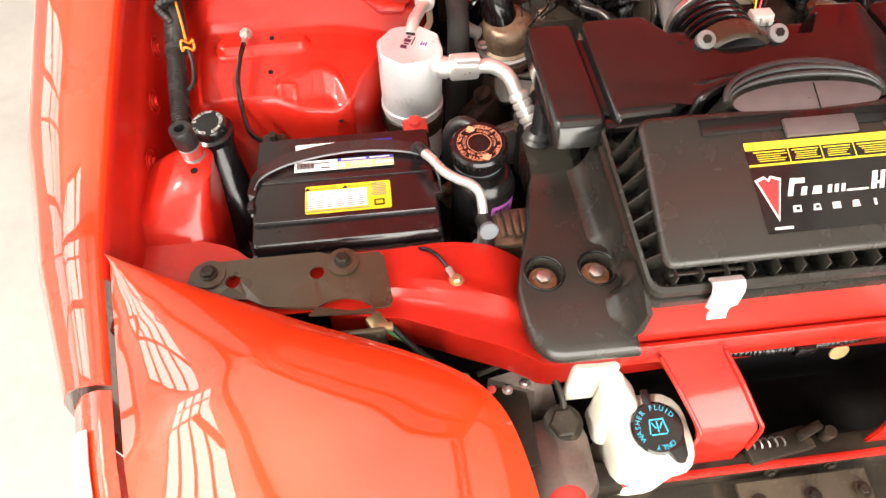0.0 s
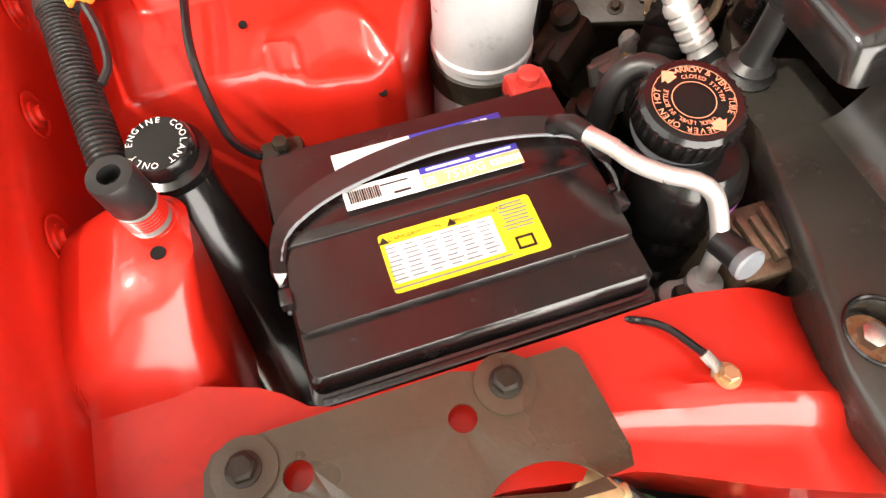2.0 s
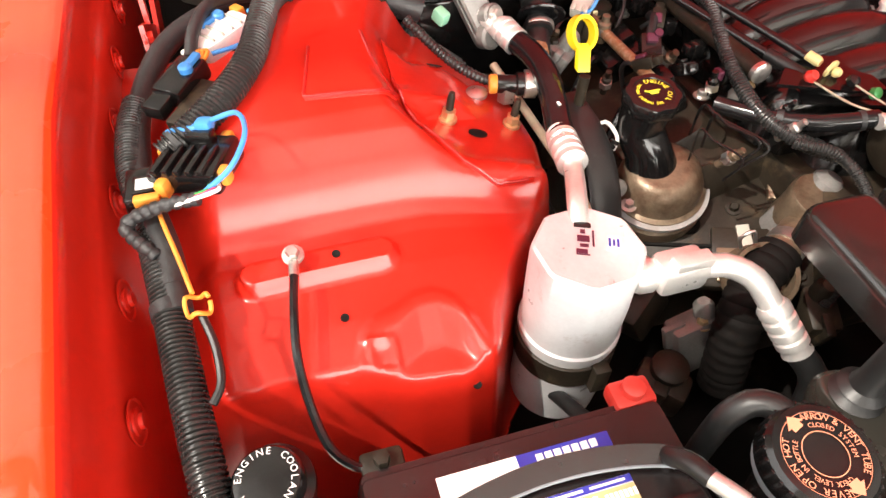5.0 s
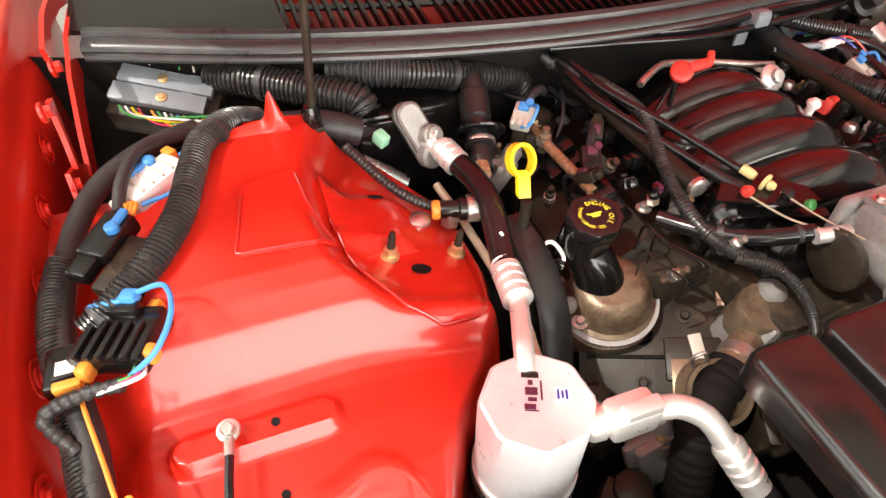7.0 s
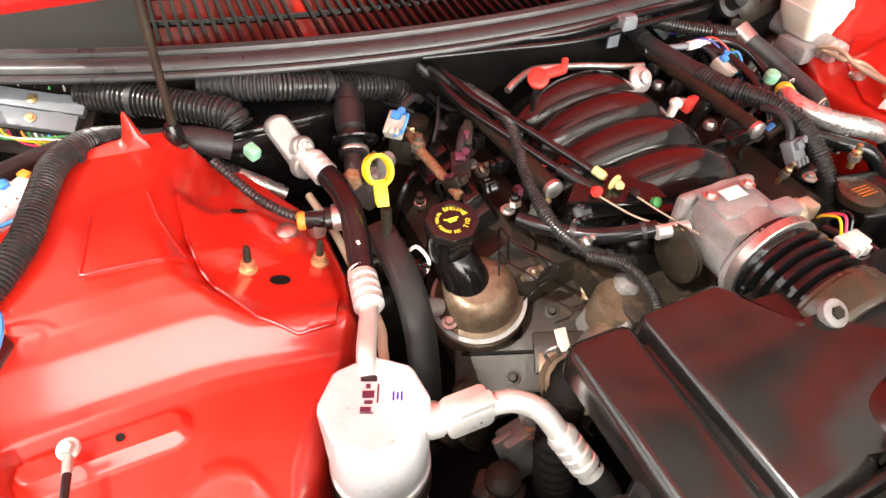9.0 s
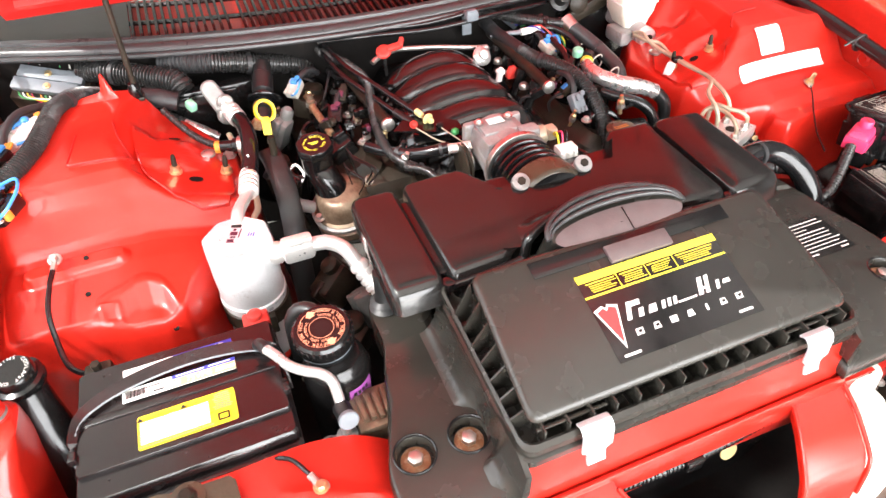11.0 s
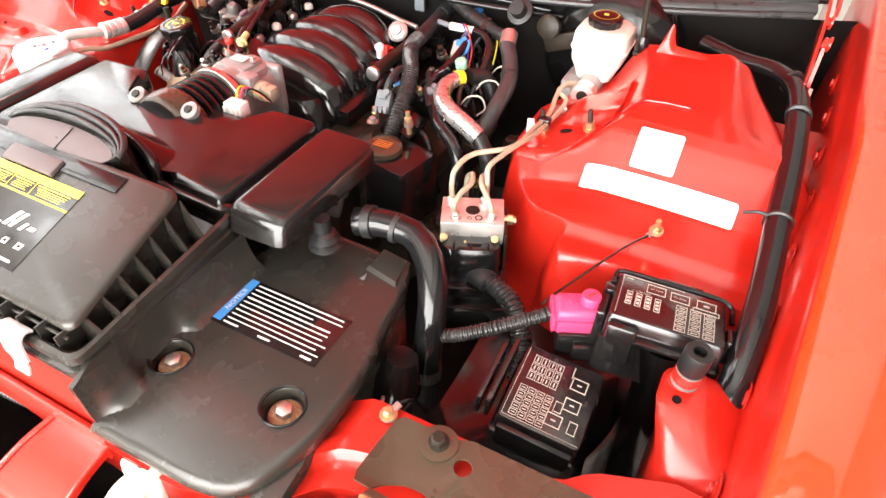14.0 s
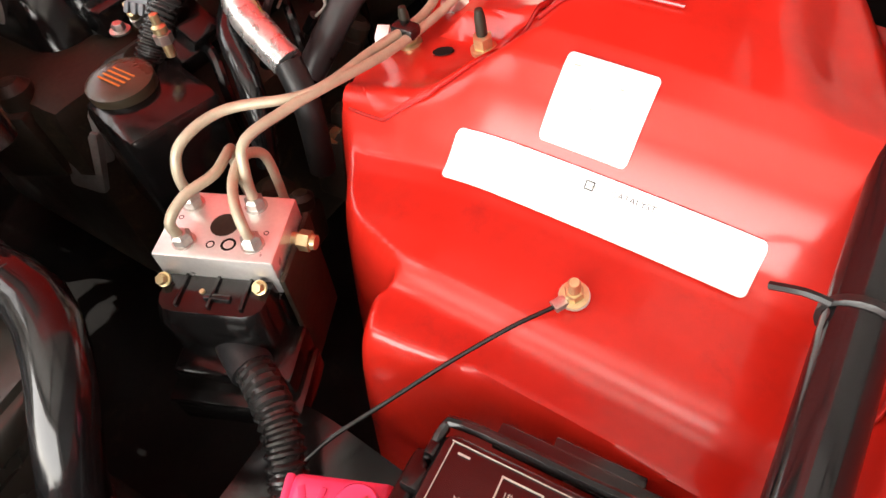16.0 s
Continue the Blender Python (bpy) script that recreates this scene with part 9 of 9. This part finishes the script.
def relay_block():
    r = thing("bulkhead_connector", "black ribbed connector block with orange clips", "electrical connector", (-0.72, 0.46, 0.8))
    m = pose(-0.716, 0.458, 0.838, 0, -8, -25)
    part("block", moved(join(box((0, 0, 0), (0.060, 0.052, 0.022), 0.004), box((0.0, 0.018, 0.014), (0.026, 0.012, 0.010), 0.002)), m), BLACK_SAT, r)
    for k in range(5):
        part("rib", moved(box((-0.020 + 0.010 * k, -0.010, 0.012), (0.005, 0.034, 0.006), 0.001), m), BLACK_SAT, r)
    for x, y in ((-0.032, 0.012), (0.031, -0.014), (-0.014, -0.030), (0.016, 0.030)):
        part("orange_clip", moved(box((x, y, 0.001), (0.010, 0.012, 0.015), 0.003), m), ORANGE, r)
    part("blue_latch", moved(join(box((0.004, 0.026, 0.020), (0.014, 0.012, 0.010), 0.003), box((-0.012, 0.020, 0.019), (0.030, 0.006, 0.006), 0.002, (0, 0, 20))), m), SKYBLUE, r)
    part("blue_loop", tube([m @ Vector((0.008, 0.028, 0.022)), m @ Vector((0.034, 0.030, 0.028)), m @ Vector((0.050, 0.006, 0.026)), m @ Vector((0.046, -0.022, 0.016)), m @ Vector((0.026, -0.036, 0.004))], 0.0022, seg=8), SKYBLUE, r)
    for k, mm in enumerate((GREEN, PINK, WPRINT)):
        part("wire", tube([m @ Vector((0.022 + 0.004 * k, -0.024, 0.0)), m @ Vector((0.028 + 0.004 * k, -0.038, 0.006)), m @ Vector((0.004, -0.042 - 0.003 * k, 0.0))], 0.0016, seg=6), mm, r)
    part("twisted_lead", tube([m @ Vector((0.02, -0.04, 0.0)), m @ Vector((-0.010, -0.048, -0.002)), m @ Vector((-0.036, -0.062, -0.010)), (-0.752, 0.385, 0.815)], 0.0058, seg=10, pitch=0.008, depth=0.2), TAPE, r)
    return r


relay_block()


def junction():
    j = thing("harness_junction", "white and dark harness plugs with blue and orange latches", "electrical connector", (-0.70, 0.63, 0.8))
    m = pose(-0.685, 0.642, 0.846, 0, -6, 38)
    part("white_plug", moved(join(box((0, 0, 0), (0.066, 0.034, 0.020), 0.006), box((-0.036, 0.0, -0.002), (0.014, 0.026, 0.012), 0.003)), m), WHITE, j)
    part("white_ribs", moved(join(*[box((-0.018 + 0.012 * k, 0, 0.0105), (0.003, 0.028, 0.003), 0.001) for k in range(4)]), m), GPRINT, j)
    part("blue_latch", moved(join(lathe([(0.0065, 0), (0.0065, 0.006), (0.004, 0.008), (0, 0.008)], (0.012, 0.014, 0.008), seg=16), box((0.0, 0.014, 0.012), (0.022, 0.006, 0.005), 0.001)), m), SKYBLUE, j)
    part("orange_lock", moved(box((0.034, 0.012, 0.004), (0.010, 0.014, 0.013), 0.002), m), ORANGE, j)
    part("blue_wire", tube([m @ Vector((0.036, -0.004, 0.01)), m @ Vector((0.030, -0.026, 0.012)), m @ Vector((0.0, -0.034, 0.006)), m @ Vector((-0.03, -0.022, 0.006))], 0.0022, seg=8), SKYBLUE, j)
    m2 = pose(-0.724, 0.572, 0.845, 0, -8, 55)
    part("dark_plug", moved(join(box((0, 0, 0), (0.050, 0.030, 0.020), 0.004), box((-0.034, 0.002, 0.0), (0.022, 0.020, 0.014), 0.002)), m2), BLACK_SAT, j)
    part("blue_latch", moved(join(lathe([(0.0062, 0), (0.0062, 0.007), (0.004, 0.009), (0, 0.009)], (0.004, -0.006, 0.008), seg=16), box((0.016, -0.006, 0.013), (0.018, 0.007, 0.005), 0.001)), m2), SKYBLUE, j)
    part("dark_plate", moved(box((-0.02, -0.03, -0.006), (0.06, 0.035, 0.012), 0.003), m2), GRIME, j)
    part("grey_cord", tube([(-0.715, 0.60, 0.850), (-0.708, 0.632, 0.862), (-0.690, 0.672, 0.866), (-0.655, 0.700, 0.856), (-0.62, 0.715, 0.846)], 0.0062, seg=10), TAPE, j)
    for k in range(3):
        part("orange_wire", tube([(-0.712 + 0.004 * k, 0.612, 0.850), (-0.706 + 0.004 * k, 0.598, 0.856), (-0.712 + 0.004 * k, 0.586, 0.852)], 0.0022, seg=6), ORANGE, j)
    return j


junction()


def hinge(s):
    h = thing("hinge_bracket", "red painted hinge bracket on the fender", "hinge bracket", (s * 0.79, 0.72, 0.8), "hood hinges")

    def strip(name, pts, w, x, label=""):
        """A flat bar along points (y, z), standing at x."""
        rings = []
        for i, q in enumerate(pts):
            d = (Vector(pts[min(i + 1, len(pts) - 1)]) - Vector(pts[max(i - 1, 0)])).normalized()
            n = Vector((-d.y, d.x)) * w[i] / 2
            rings.append([(s * (x + o), q[0] + e * n.x, q[1] + e * n.y) for o, e in ((0, 1), (0.005, 1), (0.005, -1), (0, -1))])
        return part(name, loft(rings), RED_IN, h, label)

    strip("web", [(0.745, 0.792), (0.785, 0.822), (0.84, 0.853), (0.90, 0.868), (0.97, 0.862), (1.02, 0.845)], [0.030, 0.034, 0.040, 0.046, 0.060, 0.07], 0.757, "pressed red hinge web")
    strip("foot", [(0.675, 0.832), (0.705, 0.822), (0.745, 0.800)], [0.034, 0.030, 0.026], 0.760)
    strip("strut", [(0.708, 0.836), (0.716, 0.868), (0.722, 0.905)], [0.012, 0.010, 0.012], 0.757)
    strip("upper_arm", [(0.80, 0.915), (0.86, 0.925), (0.94, 0.918), (1.02, 0.90)], [0.014, 0.018, 0.024, 0.03], 0.762)
    for y, z in ((0.684, 0.832), (0.70, 0.905), (0.80, 0.90)):
        part("hinge_bolt", join(lathe([(0.010, 0), (0.010, 0.003), (0.007, 0.004)], (s * 0.764, y, z), (-s, 0, 0.1), seg=18), lathe([(0.0065, 0.004), (0.0065, 0.010), (0, 0.010)], (s * 0.764, y, z), (-s, 0, 0.1), flat=6)), RED_IN, h)
    return h


hinge(-1), hinge(1)


def rear_fittings():
    v = thing("washer_hose", "silver-banded black hose behind wheelhouse", "hose", (-0.45, 0.62, 0.78))
    part("hose", tube([(-0.530, 0.735, 0.812), (-0.500, 0.722, 0.792), (-0.464, 0.705, 0.771)], 0.0100, seg=12, pitch=0.007), TAPE, v)
    part("foil_band", tube([(-0.470, 0.707, 0.773), (-0.445, 0.698, 0.757), (-0.417, 0.690, 0.738)], 0.0108, seg=14, radii=[0.0100, 0.0112, 0.0098]), SILVER_TAPE, v, "silver foil band")
    part("tail", tube([(-0.490, 0.672, 0.822), (-0.46, 0.625, 0.80), (-0.435, 0.595, 0.79), (-0.405, 0.572, 0.785)], 0.006, seg=10, pitch=0.005), LOOM, v)
    s = thing("pressure_switch", "dark pressure switch with orange collar on tower", "sensor", (-0.41, 0.56, 0.77))
    part("switch_body", lathe([(0.008, 0), (0.010, 0.004), (0.010, 0.022), (0.013, 0.024), (0.013, 0.034), (0.009, 0.036), (0.009, 0.05)], (-0.418, 0.572, 0.790), (0.95, -0.25, 0.0), seg=20), BLACK_SAT, s)
    part("orange_collar", lathe([(0.009, -0.004), (0.0105, -0.002), (0.0105, 0.003), (0.009, 0.005)], (-0.420, 0.5725, 0.790), (0.95, -0.25, 0.0), seg=18), ORANGE, s)
    part("union", join(lathe([(0.011, 0.030), (0.015, 0.032), (0.015, 0.044), (0.011, 0.046)], (-0.418, 0.572, 0.790), (0.95, -0.25, 0.0), seg=20), lathe([(0.010, -0.018), (0.010, 0.0), (0.006, 0.0)], (-0.405, 0.568, 0.788), flat=6)), STEEL, s)
    c = thing("evaporator_case", "dark evaporator case behind the tower", "evaporator case", (-0.40, 0.78, 0.7))
    part("case", box((-0.40, 0.765, 0.755), (0.17, 0.07, 0.12), 0.008), BLACK_SAT, c)
    part("case_rib", box((-0.418, 0.726, 0.775), (0.11, 0.006, 0.07), 0.003), BLACK_SAT, c)
    part("green_clip", box((-0.445, 0.688, 0.812), (0.014, 0.018, 0.016), 0.003, (20, 0, 30)), TEAL, c, "pale green clip")
    p = thing("hose_coupling", "stacked dark hose couplings by the firewall", "hose coupling", (-0.33, 0.64, 0.7))
    part("coupling", lathe([(0.013, -0.03), (0.013, 0.0), (0.018, 0.001), (0.018, 0.012), (0.014, 0.014), (0.014, 0.036), (0.0185, 0.040), (0.019, 0.075), (0.016, 0.078), (0.016, 0.10)], (-0.330, 0.664, 0.787), (0.22, 0.86, 0.42), seg=26), RUBBER, p)
    part("flange_ring", lathe([(0.018, 0), (0.029, 0.001), (0.030, 0.003), (0.029, 0.005), (0.018, 0.006)], (-0.322, 0.680, 0.797), (0.22, 0.75, 0.60), seg=30), HOSE, p, "glossy black flange ring")
    part("steel_band", lathe([(0.0182, 0), (0.0188, 0.001), (0.0188, 0.005), (0.0182, 0.006)], (-0.328, 0.668, 0.789), (0.22, 0.86, 0.42), seg=26), STEEL, p)
    part("brass_union", lathe([(0.009, 0), (0.011, 0.002), (0.011, 0.018), (0.008, 0.020)], (-0.348, 0.612, 0.790), (0.2, 0.8, -0.1), flat=6), RUST, p)
    return v


rear_fittings()


# ---- nose, below the front panel ----
def washer_bottle(s):
    w = thing("washer_bottle", "white plastic washer bottle with blue-lettered black cap" if s < 0 else "white plastic reservoir bracket behind headlamp", "washer bottle" if s < 0 else "reservoir", (s * 0.22, -0.17, 0.4))
    if s < 0:
        part("tank", loft([rounded(-0.190, -0.195, 0.080, 0.085, 0.03, 0.42), rounded(-0.190, -0.198, 0.088, 0.092, 0.03, 0.58), rounded(-0.190, -0.200, 0.096, 0.098, 0.03, 0.608), rounded(-0.190, -0.200, 0.088, 0.092, 0.03, 0.622), rounded(-0.190, -0.200, 0.066, 0.070, 0.03, 0.630)]), MILK, w)
        part("ear", loft([rounded(-0.252, -0.134, 0.056, 0.016, 0.006, 0.60), rounded(-0.252, -0.134, 0.056, 0.016, 0.006, 0.678), rounded(-0.254, -0.132, 0.046, 0.014, 0.006, 0.686)]), MILK, w, "moulded white ear")
        part("neck_web", loft([rounded(-0.222, -0.165, 0.05, 0.05, 0.012, 0.56), rounded(-0.224, -0.160, 0.042, 0.042, 0.012, 0.640), rounded(-0.234, -0.148, 0.028, 0.026, 0.008, 0.665)]), MILK, w)
        top, aim = Vector((-0.189, -0.201, 0.640)), Vector((-0.05, -0.12, 1)).normalized()
        cap = part("cap", lathe([(0.029, -0.014), (0.0305, -0.012), (0.0305, -0.002), (0.028, 0.0005), (0, 0.0005)], top, aim, seg=36), BLACK, w, "black cap with blue lettering")
        q = Matrix.Translation(top + aim * 0.001) @ Vector((0, 0, 1)).rotation_difference(aim).to_matrix().to_4x4()
        part("cap_tab", moved(box((-0.004, 0.036, -0.003), (0.010, 0.020, 0.005), 0.002), q), BLACK, cap)
        part("cap_tail", moved(prism([(0.004, -0.027), (0.028, -0.012), (0.026, -0.034), (0.020, -0.042), (0.012, -0.040)], -0.010, 0.0, 0.002), q), BLACK, cap)
        part("lettering", join(ring_letters("WASHER FLUID ", 0.0225, 0.0085, q, 215, 205), ring_letters("ONLY", 0.0225, 0.0085, q, -50, 60)), CYAN, cap)
        part("spray_mark", moved(join(*[box((x, y, 0.0003), (w0, d0, 0.0006), 0, (0, 0, r)) for x, y, w0, d0, r in ((0, -0.008, 0.018, 0.0016, 0), (-0.009, 0.001, 0.0016, 0.016, -10), (0.009, 0.001, 0.0016, 0.016, 10), (0, 0.009, 0.016, 0.0016, 0), (-0.004, 0.002, 0.0014, 0.008, 30), (0.004, 0.002, 0.0014, 0.008, -30), (0, 0.001, 0.0014, 0.012, 0))]), q), CYAN, cap)
    else:
        part("body", loft([rounded(0.250, -0.205, 0.050, 0.060, 0.02, 0.40), rounded(0.250, -0.198, 0.050, 0.060, 0.02, 0.58), rounded(0.254, -0.180, 0.046, 0.05, 0.018, 0.635), rounded(0.262, -0.150, 0.036, 0.036, 0.014, 0.668)]), MILK, w)
        part("ear", loft([rounded(0.266, -0.136, 0.044, 0.020, 0.007, 0.64), rounded(0.268, -0.130, 0.052, 0.018, 0.007, 0.686), rounded(0.268, -0.128, 0.044, 0.014, 0.006, 0.694)]), MILK, w)
        part("ear_hole", lathe([(0.006, 0), (0.006, 0.001), (0, 0.001)], (0.270, -0.128, 0.6936), (0, -0.1, 1), seg=14), PIT, w)
    return w


washer_bottle(-1), washer_bottle(1)


def lamp_housing(s):
    h = thing("headlamp_housing", "dark grimy headlamp motor housing with steel bracket", "headlamp housing", (s * 0.36, -0.2, 0.4), "headlamp housings")
    part("arm", loft([[(s * x, y, z) for x, y, z in ((0.372, -0.112, 0.625), (0.315, -0.108, 0.640), (0.300, -0.122, 0.640), (0.318, -0.135, 0.625))],
                      [(s * x, y, z) for x, y, z in ((0.372, -0.112, 0.56), (0.305, -0.108, 0.56), (0.280, -0.15, 0.56), (0.318, -0.16, 0.56))]]), MOTOR, h)
    part("rim", tube([(s * 0.385, -0.108, 0.632), (s * 0.345, -0.103, 0.645), (s * 0.308, -0.108, 0.645), (s * 0.296, -0.126, 0.642), (s * 0.288, -0.150, 0.630), (s * 0.286, -0.165, 0.610)], 0.004, seg=8), GRIME, h, "worn steel rim")
    part("motor", loft([rounded(s * 0.300, -0.215, 0.092, 0.11, 0.03, 0.42), rounded(s * 0.300, -0.212, 0.090, 0.11, 0.03, 0.575), rounded(s * 0.300, -0.21, 0.080, 0.098, 0.028, 0.594), rounded(s * 0.300, -0.21, 0.05, 0.07, 0.02, 0.602)]), MOTOR, h, "satin brown-grey motor case")
    part("motor_knob", join(lathe([(0.024, 0), (0.024, 0.003), (0.018, 0.0045)], (s * 0.288, -0.172, 0.602), (s * 0.1, -0.2, 1), seg=26), lathe([(0.018, 0.004), (0.018, 0.017), (0.015, 0.020), (0, 0.020)], (s * 0.288, -0.172, 0.602), (s * 0.1, -0.2, 1), flat=6)), GRIME, h, "large dark hex bolt")
    part("plate", box((s * 0.40, -0.17, 0.60), (0.15, 0.10, 0.006), 0.002, (0, s * 10, 0)), GRIME, h)
    for x, y in ((0.352, -0.132), (0.330, -0.127)):
        bolt(h, (s * x, y, 0.632), 0.0045, 0.006, STEEL)
    part("red_pin", lathe([(0.005, 0), (0.005, 0.014), (0, 0.015)], (s * 0.372, -0.13, 0.63), (0, -0.3, 1), seg=12), REDPL, h)
    part("grease_ring", lathe([(0.020, 0), (0.026, 0.003), (0.020, 0.006)], (s * 0.30, -0.262, 0.585), (0, -0.6, 0.8), seg=24), RED_IN, h)
    part("lamp_shell", sheet(lambda u, v: (s * (0.43 + 0.19 * u), -0.10 - 0.30 * v, 0.60 - 0.05 * math.cos(3 * u) - 0.05 * v), steps(0, 1, 10), steps(0, 1, 8), 0.004), GRIME, h)
    c = part("lead", tube([(s * 0.500, -0.064, 0.70), (s * 0.48, -0.075, 0.695), (s * 0.45, -0.085, 0.66), (s * 0.435, -0.105, 0.63), (s * 0.40, -0.12, 0.62)], 0.0028, seg=8), GREEN, h, "green wire")
    part("lead", tube([(s * 0.49, -0.06, 0.71), (s * 0.465, -0.085, 0.69), (s * 0.44, -0.09, 0.65), (s * 0.41, -0.10, 0.60)], 0.0036, seg=8), RUBBER, h)
    part("lead_plug", join(box((s * 0.498, -0.070, 0.715), (0.02, 0.026, 0.014), 0.003, (0, 0, 30)), box((s * 0.485, -0.075, 0.716), (0.008, 0.010, 0.010), 0.002)), BRASS, h)
    part("lead_end", lathe([(0.006, 0), (0.006, 0.010), (0, 0.011)], (s * 0.402, -0.118, 0.64), (0, 0, 1), seg=12), BRASS, h)
    return h


lamp_housing(-1), lamp_housing(1)


def fan_shroud():
    f = thing("radiator_duct", "shiny black radiator air duct below the front panel", "radiator duct", (0, -0.1, 0.4))
    part("duct_wall", sheet(lambda x, v: (x, -0.120 + 0.05 * v, 0.672 - 0.28 * v), steps(-0.22, 0.22, 10), steps(0, 1, 8), 0.004), HOSE, f)
    part("duct_hose", tube([(-0.10, -0.128, 0.668), (-0.03, -0.130, 0.664), (0.05, -0.130, 0.668), (0.12, -0.128, 0.680)], 0.008, seg=10, pitch=0.006), HOSE, f)
    part("duct_clip", box((0.006, -0.137, 0.664), (0.024, 0.010, 0.020), 0.002), BLACK_SAT, f)
    part("yellow_tag", lathe([(0.013, 0), (0.013, 0.002), (0, 0.002)], (0.095, -0.118, 0.60), (0, -0.9, 0.3), seg=20), GOLD, f)
    l = thing("hood_latch", "grimy steel hood latch parts on the lower beam", "hood latch", (0, -0.2, 0.54))
    part("latch_plate", join(box((-0.01, -0.215, 0.552), (0.09, 0.03, 0.012), 0.003, (0, 0, 8)), box((0.03, -0.205, 0.566), (0.04, 0.012, 0.012), 0.003, (0, 8, 20)), lathe([(0.008, 0), (0.008, 0.02), (0, 0.02)], (0.055, -0.21, 0.55), seg=14)), GRIME, l)
    part("latch_spring", tube([(-0.06 + 0.0016 * k, -0.212 + 0.006 * math.cos(k), 0.560 + 0.006 * math.sin(k)) for k in range(36)], 0.0012, seg=5, step=0.003), STEEL, l)
    b = thing("lower_grille_panel", "grimy dark panel below the lower beam", "panel", (0, -0.3, 0.45))
    part("panel", sheet(lambda x, v: (x, -0.25 - 0.14 * v, 0.530 - 0.02 * v), steps(-0.07, 0.10, 10), steps(0, 1, 4), 0.006), BROWN, b)
    part("beam_shield", sheet(lambda x, v: (x, -0.205 - 0.34 * v, 0.500 - 0.05 * v), steps(-0.40, 0.40, 16), steps(0, 1, 6), 0.006), GRIME, b, "dirty under-tray")
    for x in (-0.05, 0.02, 0.085):
        bolt(b, (x, -0.275, 0.531), 0.007, 0.006, GRIME)
    return f


fan_shroud()
